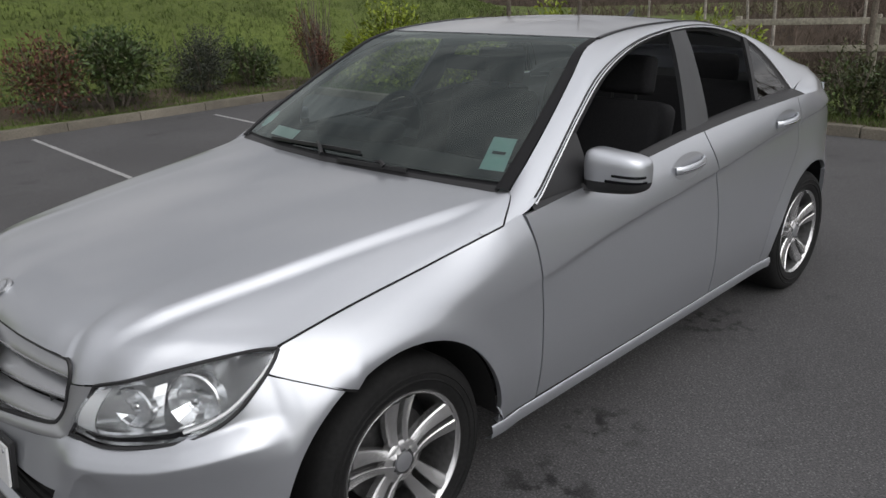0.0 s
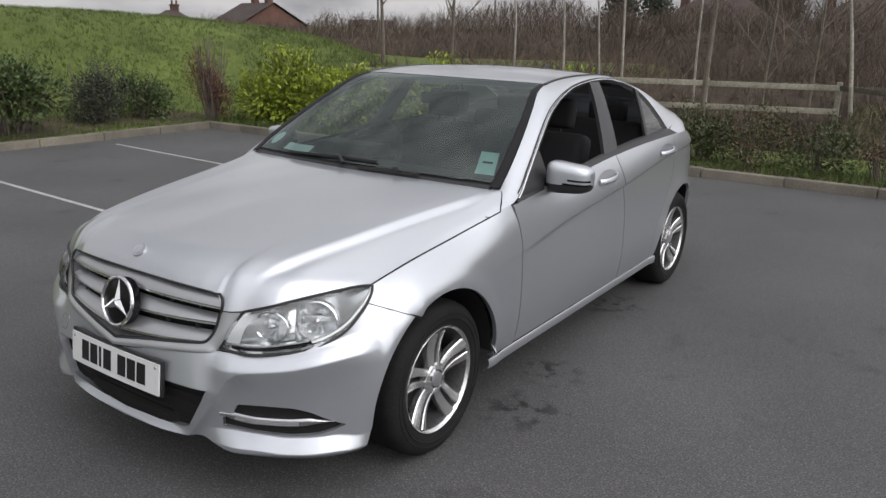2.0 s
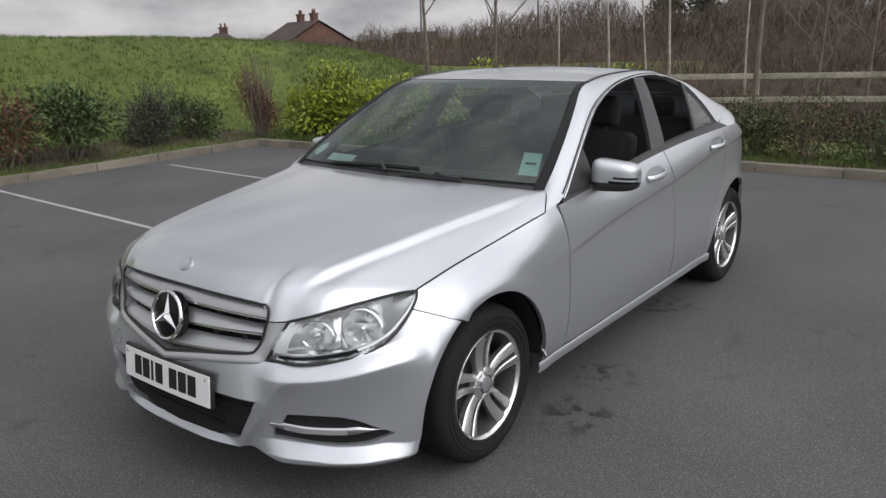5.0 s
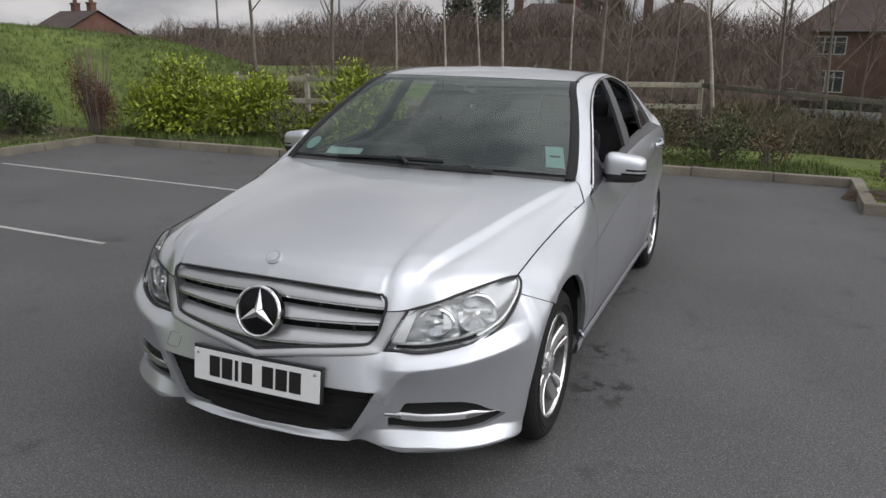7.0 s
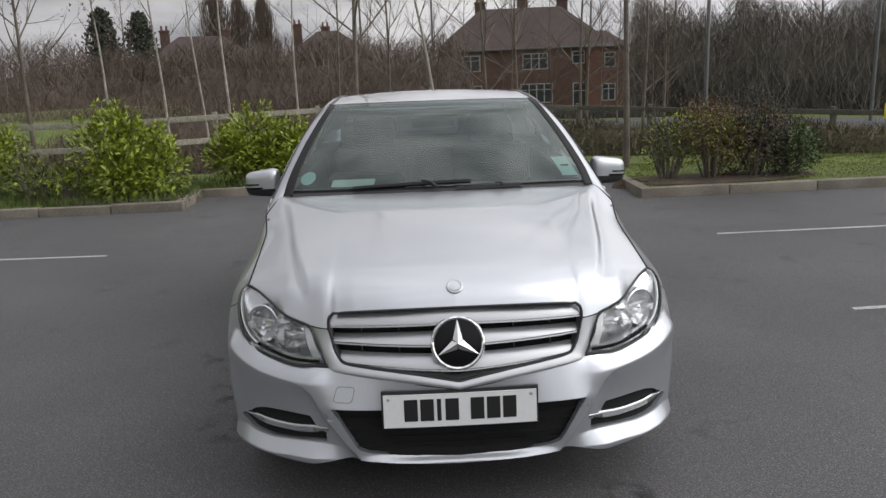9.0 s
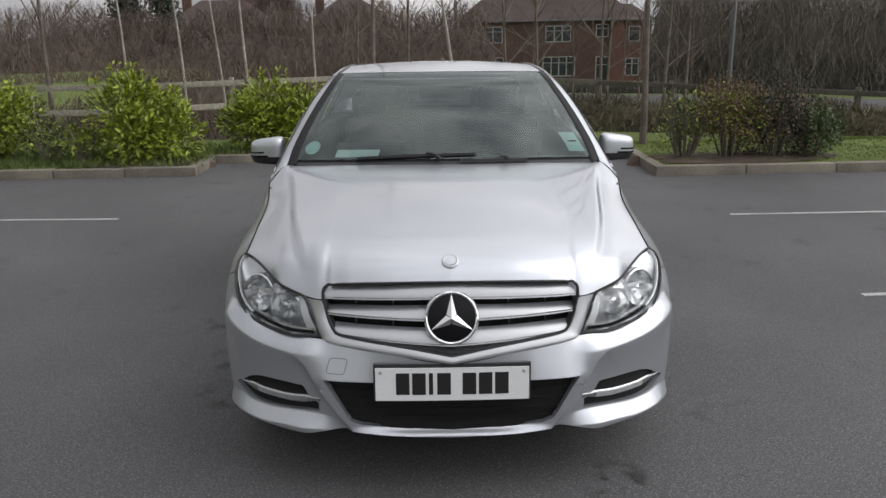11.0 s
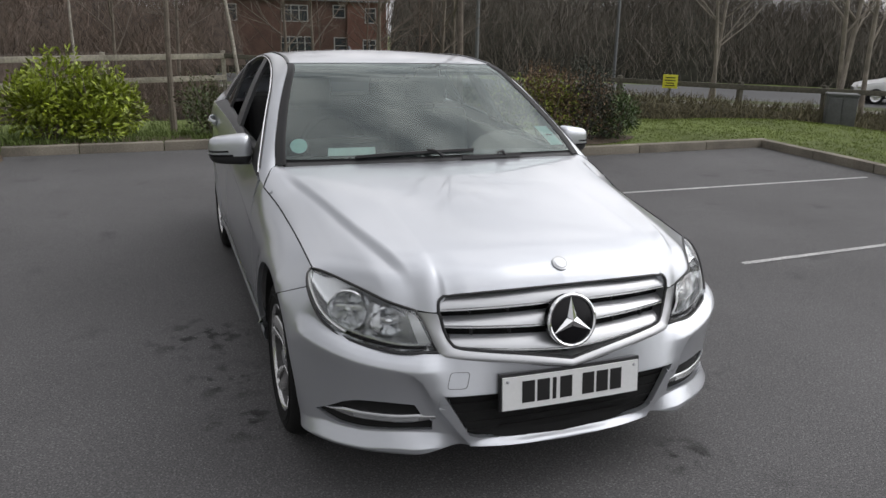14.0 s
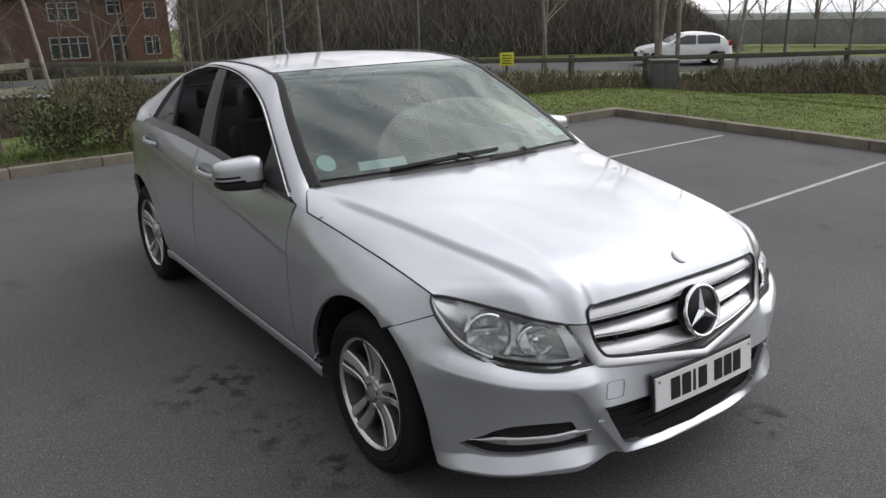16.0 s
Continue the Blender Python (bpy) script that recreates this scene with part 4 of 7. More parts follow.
    for k in range(48):
        a = 2 * math.pi * k / 48
        rows.append([Vector(((0.086 + 0.007 * math.cos(b * math.pi / 4)) * math.cos(a), 0.007 * math.sin(b * math.pi / 4) - 0.003, (0.086 + 0.007 * math.cos(b * math.pi / 4)) * math.sin(a))) for b in range(8)])
    ring = net(rows + [rows[0]], closed=True)
    bmesh.ops.remove_doubles(ring, verts=ring.verts, dist=0.0005)
    bmesh.ops.recalc_face_normals(ring, faces=ring.faces)
    part("badge_ring", move(ring, tip), CHROME, g, "chrome ring round the badge")
    for k in range(3):
        arms = bmesh.new()
        a = math.pi / 2 + k * 2 * math.pi / 3
        d, n = Vector((math.cos(a), 0, math.sin(a))), Vector((-math.sin(a), 0, math.cos(a)))
        top = arms.verts.new(Vector((0, -0.016, 0)))
        tipv = arms.verts.new(d * 0.081 + Vector((0, -0.006, 0)))
        l = arms.verts.new(d * 0.012 + n * 0.017 + Vector((0, -0.005, 0)))
        r2 = arms.verts.new(d * 0.012 - n * 0.017 + Vector((0, -0.005, 0)))
        arms.faces.new((top, tipv, l))
        arms.faces.new((top, r2, tipv))
        part("badge_arm", move(outward(arms, (0, 0.3, 0)), tip), CHROME, g, "tapering chrome arm", smooth=False)
    # small round badge on the bonnet
    bz = bonnet_at(0.0, 0.043)
    small = lathe([(0.0005, 0.006), (0.021, 0.005), (0.024, 0.0065), (0.029, 0.005), (0.030, 0.0), (0.030, -0.004)], 32)
    part("bonnet_badge", move(small, Matrix.Translation((0, bz[1] - 0.002, bz[2])) @ pose(0, 0, 0, 38, 0, 0) @ pose(0, 0, 0, 0, -90, 0)), [LOUVRE], car, "small round bright badge on the bonnet")
    mid = lathe([(0.0005, 0.0075), (0.0195, 0.0065)], 32)
    part("badge_field", move(mid, Matrix.Translation((0, bz[1] - 0.002, bz[2])) @ pose(0, 0, 0, 38, 0, 0) @ pose(0, 0, 0, 0, -90, 0)), PAINT, car)


WHITEPIPE = material("white_light_pipe", (0.80, 0.81, 0.82), rough=0.25)
GLOSSBLACK = material("glossy_black", (0.006, 0.006, 0.007), rough=0.22, spec=0.22)


# --- headlamps ---
LAMP_TOP = rail((0.510, -0.660, 0.719), (0.552, -0.640, 0.731), (0.598, -0.612, 0.745), (0.66, -0.515, 0.762), (0.72, -0.415, 0.776), (0.760, -0.355, 0.783), (0.785, -0.318, 0.782))
LAMP_LOW = rail((0.451, -0.719, 0.589), (0.56, -0.688, 0.586), (0.66, -0.622, 0.595), (0.738, -0.550, 0.613), (0.790, -0.470, 0.655), (0.812, -0.395, 0.722), (0.806, -0.345, 0.765), (0.787, -0.318, 0.780))


def lamp_at(s, w, sink=0.0):
    a, b = LAMP_LOW(s), LAMP_TOP(s)
    bulge = 0.030 * math.sin(math.pi * min(1, w)) * (1 - s) ** 0.4
    out_dir = Vector((mix(0.25, 0.85, s), mix(-0.95, -0.45, s), 0.15))
    return a.lerp(b, w) + out_dir * (bulge - sink)


def headlamp(car, flipside):
    def put(name, bm, mat, parent, label="", smooth=True):
        return part(name, other_side(bm) if flipside else bm, mat, parent, label, smooth)

    h = put("headlamp", outward(sheet(lambda s, w: lamp_at(s, w, 0.004 if 0.02 < w < 0.98 else 0.0), 30, 14), (0, 0, 0.5)), LENS, car, "clear headlamp with bright reflectors")
    h.visible_shadow = False
    # dark seal round the lens
    edge = [LAMP_LOW(k / 24) for k in range(25)] + [LAMP_TOP(1 - k / 24) for k in range(25)]
    put("lamp_seal", tube([p + Vector((0.002, -0.003, 0)) for p in edge + edge[:1]], 0.0050, 6, cap=False), BLACK, h)
    # housing: a deep bowl behind the lens
    put("lamp_housing", sheet(lambda s, w: lamp_at(s, w, 0.012 + 0.085 * (math.sin(math.pi * w) ** 0.35) * min(1, 4 * s, 3 * (1 - s))), 24, 12), LAMPGREY, h, "grey bowl of the headlamp")
    # two facetted reflectors with their bulbs
    for cx, cy, cz, r, yaw, wide in ((0.704, -0.512, 0.684, 0.064, 30, 1.0), (0.590, -0.612, 0.668, 0.044, 20, 1.25)):
        m = Matrix.Translation((cx, cy, cz)) @ pose(0, 0, 0, 0, 0, yaw - 90) @ pose(0, 0, 0, 0, -8, 0) @ Matrix.Diagonal((1, wide, 1, 1))
        prof = [(r * (k / 5) + 0.0005, 0.050 * (k / 5) ** 1.7 - 0.050) for k in range(6)] + [(r + 0.004, 0.004)]
        put("reflector", move(lathe(prof, 14), m), REFLECTOR, h, "round facetted bright reflector", smooth=False)
        put("bulb_cap", move(lathe([(0.0005, 0.000), (0.010, -0.003), (0.014, -0.010), (0.014, -0.04)], 18), m), CHROME, h)
        put("bulb_shield", move(box(0.006, r * 1.5, r * 0.32, 0.002, (-0.012, 0, r * 0.12)), m), LAMPGREY, h, "bright shield across the reflector")
        put("reflector_rim", move(lathe([(r + 0.002, -0.004), (r + 0.004, 0.004), (r + 0.008, 0.001), (r + 0.009, -0.03)], 32), m), REFLECTOR, h)
    # bright wedge between the two bowls and at the inner end
    put("lamp_wedge", outward(sheet(lambda u, v: lamp_at(mix(0.30, 0.40, u), mix(0.22, 0.80, v), 0.034 + 0.02 * abs(u - 0.5)), 2, 4), (0, 0, 0.5)), LAMPGREY, h, "grey upright wedge", smooth=False)
    put("lamp_wedge", outward(sheet(lambda u, v: lamp_at(mix(0.015, 0.085, u), mix(0.10, 0.90, v), 0.016 + 0.016 * u), 3, 6), (0, 0, 0.5)), WHITEPIPE, h, "pale inner end of the lamp")
    # dark foot strip with a bright line over it and a light pipe round the outer edge
    put("lamp_foot", outward(sheet(lambda u, v: lamp_at(mix(0.05, 0.52, u), mix(0.05, 0.14, v), 0.016 + 0.010 * v), 20, 3), (0, 0, 0.5)), GLOSSBLACK, h, "dark strip along the lamp's foot")
    put("lamp_blade", strip([lamp_at(mix(0.03, 0.62, k / 16), 0.165, 0.020) for k in range(17)], [(-0.006, -0.003), (0.006, -0.003), (0.005, 0.003), (-0.006, 0.003)]), REFLECTOR, h, "bright light strip along the lamp's foot")
    put("light_pipe", tube([lamp_at(mix(0.50, 0.985, k / 20), 0.12, 0.008) for k in range(21)], 0.0048, 6), WHITEPIPE, h, "white light pipe along the lamp's outer edge")


def front_details(car):
    # centre air opening
    part("lower_grille", bumper_sheet(0.0, 0.46, lambda x: slot_low(x) - 0.015, lambda x: slot_top(min(x, 0.43)) + 0.01, 0.030, m=18), GAP, car, "black mesh in the centre air opening")
    for k in range(4):
        z = 0.30 + 0.036 * k
        pts = [bumper_at(plan_s_of_x(abs(x)) if abs(x) > 0.001 else 0.0, z, 0.026) for x in [mix(0.0, 0.44, i / 14) for i in range(15)]]
        line = [Vector((-p.x, p.y, p.z)) for p in pts[:0:-1]] + pts
        part("mesh_bar", strip(line, [(-0.004, -0.003), (0.004, -0.003), (0.004, 0.003), (-0.004, 0.003)]), GAP, car)
    # fog lamp openings
    for flipside in (False, True):
        def put(name, bm, mat, parent, label=""):
            return part(name, other_side(bm) if flipside else bm, mat, parent, label)

        f = put("fog_recess", bumper_sheet(0.468, 0.84, lambda x: slot_low(x) - 0.012, lambda x: slot_top(max(x, 0.476)) + 0.012, 0.016, mirror=False), GAP, car, "black recess in the bumper")
        blade_z = cubic((0.470, 0.360), (0.52, 0.353), (0.60, 0.347), (0.69, 0.345), (0.76, 0.349), (0.80, 0.345))

        def bar(x0, x1, half, sink, bulge, n=24):
            rows = []
            for k in range(n + 1):
                x = mix(x0, x1, k / n)
                c = blade_z(x)
                h = half * step(0.796, 0.73, x) * mix(0.45, 1.0, step(0.468, 0.53, x)) + 0.002
                rows.append([bumper_at(plan_s_of_x(x), c + h * b, sink - bulge * a) for b, a in ((-1.0, -3.0), (-1.0, 0.0), (-0.75, 0.8), (-0.3, 1.0), (0.3, 1.0), (0.75, 0.6), (1.0, 0.0), (1.0, -3.0))])
            return outward(net(rows), (0, 0.2, 0.35))

        blade = put("fog_blade", bar(0.466, 0.80, 0.0125, 0.003, 0.005), BLADE_METAL, f, "bright metal blade across the recess")
        for up in (-0.0065, 0.0, 0.0065):
            rows = []
            for k in range(19):
                x = mix(0.520, 0.715, k / 18)
                rows.append([bumper_at(plan_s_of_x(x), blade_z(x) + up * 0.9 + b, -0.0025 - a) for b, a in ((-0.0036, -0.006), (-0.0026, 0.0005), (0.0, 0.0018), (0.0026, 0.0005), (0.0036, -0.006))])
            put("daytime_lamp", outward(net(rows), (0, 0.2, 0.35)), LAMPDARK, blade, "grey ribbed daytime lamp in the blade")
    # square towing cover on one side only
    sq = []
    for k in range(33):
        a = 2 * math.pi * k / 32
        ux = math.copysign(abs(math.cos(a)) ** 0.35, math.cos(a))
        uz = math.copysign(abs(math.sin(a)) ** 0.35, math.sin(a))
        x, z = 0.395 + 0.032 * ux + 0.006 * uz, 0.502 - 0.026 * uz
        p = bumper_at(plan_s_of_x(x), z, -0.001)
        sq.append((-p.x, p.y, p.z))
    part("towing_cover_gap", tube(sq, 0.0013, 5, cap=False), LAMPDARK, car, "fine gap round the towing cover")
    # number plate: characters as plain bars
    tilt = Matrix.Translation((0, -0.834, 0.456)) @ pose(0, 0, 0, -6, 0, 0)

    def bowed(bm):
        for v in bm.verts:
            v.co.y += 0.10 * v.co.x**2
        return move(bm, tilt)

    def slab(w, h, d, nx, at=(0, 0, 0)):
        bm = bmesh.new()
        bmesh.ops.create_grid(bm, x_segments=nx, y_segments=2, size=0.5)
        for v in bm.verts:
            v.co = Vector((v.co.x * w, 0, v.co.y * h))
        outward(bm, (0, 1, 0))
        ret = bmesh.ops.extrude_face_region(bm, geom=bm.faces[:])
        bmesh.ops.translate(bm, verts=[g for g in ret["geom"] if isinstance(g, bmesh.types.BMVert)], vec=(0, -d, 0))
        bmesh.ops.recalc_face_normals(bm, faces=bm.faces)
        return move(bm, Matrix.Translation(at))

    np_ = part("number_plate", bowed(slab(0.522, 0.114, 0.006, 16)), PLATE, car, "white number plate with black bars", smooth=False)
    part("plate_holder", bowed(slab(0.536, 0.130, 0.012, 16, (0, 0.014, 0.003))), BLACK, np_, "black plastic plate holder", smooth=False)
    for sx in (-1, 1):
        screw = lathe([(0.0005, 0.003), (0.005, 0.002), (0.006, 0.0), (0.006, -0.004)], 12)
        part("plate_screw", bowed(move(screw, Matrix.Translation((sx * 0.243, -0.006, 0.042)) @ pose(0, 0, 0, 0, 0, -90))), SATIN_SILVER, np_)
    for k, (cx, w) in enumerate(((-0.168, 0.046), (-0.113, 0.046), (-0.072, 0.014), (-0.028, 0.046), (0.058, 0.046), (0.113, 0.046), (0.168, 0.046))):
        part("plate_bar", bowed(slab(w, 0.076, 0.001, 3, (cx, -0.0062, 0.002))), INK, np_, smooth=False)


def wheel(car, x, y, out):
    """One wheel: tyre, rim, five double spokes and a cap; out is +1 for the car's left."""
    tyre_prof = [(0.206, -0.175), (0.222, -0.190), (0.262, -0.200), (0.295, -0.196), (0.310, -0.178), (0.3155, -0.15), (0.3155, -0.045), (0.310, -0.020), (0.297, -0.003), (0.283, 0.004), (0.266, 0.006), (0.240, 0.003), (0.222, -0.004), (0.214, -0.012), (0.206, -0.02)]
    at = Matrix.Translation((x, y, HUB_Z + x * math.sin(LEAN))) @ Matrix.Diagonal((out, 1, 1, 1))

    def put(name, bm, mat, parent, label="", smooth=True, angle=38):
        move(bm, at)
        if out < 0:
            bmesh.ops.reverse_faces(bm, faces=bm.faces)
        return part(name, bm, mat, parent, label, smooth, angle)

    w = put("wheel", lathe(tyre_prof, 64), RUBBER, car, "black tyre on a silver five double-spoke alloy wheel")
    for r in (0.272, 0.252):
        put("tyre_ring", lathe([(r - 0.004, 0.004), (r, 0.0085), (r + 0.004, 0.004)], 64), RUBBER, w)
    put("rim_edge", lathe([(0.200, -0.035), (0.206, -0.012), (0.212, -0.003), (0.2165, 0.000), (0.219, -0.004), (0.219, -0.014)], 64), ALLOY, w, "bright rim edge")
    # barrel and disc wear the darkened alloy, shade behind the spokes put into colour
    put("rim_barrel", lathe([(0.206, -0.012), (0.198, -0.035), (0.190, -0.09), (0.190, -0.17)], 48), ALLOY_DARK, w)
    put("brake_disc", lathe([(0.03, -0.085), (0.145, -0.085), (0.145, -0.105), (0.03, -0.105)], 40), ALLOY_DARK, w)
    put("wheel_back", lathe([(0.0005, -0.125), (0.19, -0.13)], 32), GAP, w)
    for k in range(5):
        for side in (-1, 1):
            a0 = math.pi / 2 + 2 * math.pi * k / 5
            axis, across = Vector((0, math.cos(a0), math.sin(a0))), Vector((0, -math.sin(a0), math.cos(a0))) * side
            rows = []
            for i in range(13):
                t = i / 12
                r = mix(0.040, 0.207, t)
                c = mix(0.0210, 0.0350, t**1.3)
                hw = mix(0.0120, 0.0240, t**1.4)
                depth = -0.014 - 0.016 * math.sin(math.pi * t**0.8) + 0.009 * t
                along = math.sqrt(max(1e-6, r * r - c * c))
                rows.append([axis * along + across * (c + b * hw) + Vector((depth + d, 0, 0)) for b, d in ((-1.0, -0.034), (-1.0, -0.002), (-0.86, 0.0015), (-0.1, -0.0005), (0.80, -0.0065), (1.0, -0.011), (1.0, -0.034))])
            bm = net(rows, closed=True)
            bmesh.ops.recalc_face_normals(bm, faces=bm.faces)
            put("spoke", bm, ALLOY, w, angle=24)
    put("hub", lathe([(0.0005, -0.020), (0.036, -0.019), (0.060, -0.021), (0.066, -0.026), (0.070, -0.050)], 40), ALLOY, w, "alloy wheel centre with a round cap")
    put("hub_cap", lathe([(0.0005, -0.012), (0.026, -0.0125), (0.030, -0.014), (0.032, -0.022)], 32), SATIN_SILVER, w, "grey hub cap")
    put("hub_ring", lathe([(0.032, -0.0185), (0.037, -0.0165), (0.040, -0.0185)], 32), SATIN, w)
    for k in range(5):
        a = math.pi / 2 + 2 * math.pi * (k + 0.5) / 5
        b = lathe([(0.0005, -0.022), (0.008, -0.022), (0.010, -0.025), (0.011, -0.05)], 8)
        put("wheel_bolt", move(b, Matrix.Translation((0, 0.053 * math.cos(a), 0.053 * math.sin(a)))), SATIN, w)


def door_mirror(car, flipside):
    def put(name, bm, mat, parent, label=""):
        return part(name, other_side(bm) if flipside else bm, mat, parent, label)

    def shell(nu=30, nv=20, zlo=-1.0, zhi=1.0, grow=0.0):
        rows = []
        for j in range(nv + 1):
            v = mix(-math.pi / 2, math.pi / 2, j / nv)
            row = []
            for i in range(nu):
                u = 2 * math.pi * i / nu
                ex = lambda c, e: math.copysign(abs(c) ** e, c)
                px = ex(math.cos(v), 0.36) * ex(math.cos(u), 0.42)
                py = ex(math.cos(v), 0.42) * ex(math.sin(u), 0.7)
                pz = ex(math.sin(v), 0.50)
                pz = min(max(pz, zlo), zhi)
                # narrower and set back towards the tip
                x = 0.932 + (0.098 + grow) * px
                t = (px + 1) / 2
                half = mix(0.078, 0.060, t) + grow
                z = mix(1.010, 0.997, t) + half * pz
                y = mix(0.895, 0.955, t**1.5) + (0.062 + grow) * (py if py < 0 else py * 0.62)
                row.append((x, y, z))
            rows.append(row)
        bm = net(rows, closed=True)
        bmesh.ops.remove_doubles(bm, verts=bm.verts, dist=0.0006)
        bmesh.ops.recalc_face_normals(bm, faces=bm.faces)
        return bm

    m = put("door_mirror", shell(zlo=-0.36), PAINT, car, "silver door mirror with two dark signal slots")
    put("mirror_base", shell(zhi=-0.34, grow=-0.001), BLACK, m, "black underside of the mirror")
    put("mirror_arm", strip([(0.815, 0.865, 0.952), (0.85, 0.885, 0.948), (0.90, 0.91, 0.945)], [(-0.03, -0.010), (0.03, -0.010), (0.025, 0.012), (-0.025, 0.012)]), BLACK, m)
    # signal slots wrap the outer front edge
    for z0, x0, x1 in ((1.002, 0.945, 1.0285), (0.984, 0.925, 1.0295)):
        pts = []
        for k in range(15):
            x = mix(x0, x1, k / 14)
            t = (x - 0.834) / 0.196
            cu = min(1.0, abs((x - 0.932) / 0.0985)) ** (1 / 0.42)
            py = -(math.sqrt(max(0.0, 1 - cu * cu)) ** 0.7)
            pts.append((x, mix(0.895, 0.955, max(0, t) ** 1.5) + 0.0632 * py - 0.001, z0 - 0.006 * k / 14))
        put("signal_slot", strip(pts, [(-0.002, -0.0045), (0.0025, -0.0035), (0.0025, 0.0035), (-0.002, 0.0045)]), GLOSSBLACK, m, "dark signal strip in the mirror")
    put("mirror_face", box(0.165, 0.003, 0.085, 0.001, (0.933, 0.972, 1.0)), MIRRORGLASS, m, "mirror glass facing back")


def wipers(car):
    for a, b, lift, arm in ((-0.55, 0.20, 0.008, -0.02), (0.10, 0.52, 0.006, 0.40)):
        s0, s1 = (0.012, 0.021) if a < -0.3 else (0.003, 0.006)
        pts = [arched(mix(s0, s1, math.sin(math.pi * k / 24 * 0.5)), mix(a, b, k / 24), lift) for k in range(25)]
        w = part("wiper", strip(pts, [(-0.005, -0.006), (0.005, -0.006), (0.003, 0.006), (-0.003, 0.006)]), BLACK, car, "black windscreen wiper at rest")
        mid = pts[14]
        foot = arched(0.004, arm, 0.012)
        part("wiper_arm", tube([foot, foot.lerp(mid, 0.4) + Vector((0, 0, 0.016)), mid + Vector((0, 0, 0.012))], [0.010, 0.007, 0.005], 6), BLACK, w)
    # dark cowl between bonnet and glass
    rows = [[Vector((p.x, p.y, p.z)) + Vector((0, -0.05 * (1 - j / 3), -0.03 + 0.022 * j / 3)) for p in [arched(0.012, mix(-0.96, 0.96, i / 24)) for i in range(25)]] for j in range(4)]
    part("cowl", outward(net(rows)), BLACK, car, "black cowl under the windscreen")


def seat(car, x, y, wide=0.50, label="black front seat with a headrest"):
    def cushion(sx, sy, sz, at, tilt=0):
        return move(box(sx, sy, sz, min(sx, sy, sz) * 0.34, (0, 0, 0), 3), Matrix.Translation(at) @ pose(0, 0, 0, tilt, 0, 0))

    s = part("seat", cushion(wide, 0.50, 0.16, (x, y, 0.50)), CLOTH, car, label)
    part("backrest", cushion(wide, 0.16, 0.62, (x, y + 0.30, 0.78), -14), CLOTH, s)
    part("headrest", cushion(0.26, 0.10, 0.17, (x, y + 0.415, 1.185), -10), CLOTH, s)
    for dx in (-0.06, 0.06):
        part("headrest_post", tube([(x + dx, y + 0.385, 1.04), (x + dx, y + 0.405, 1.12)], 0.006, 8), SATIN, s)


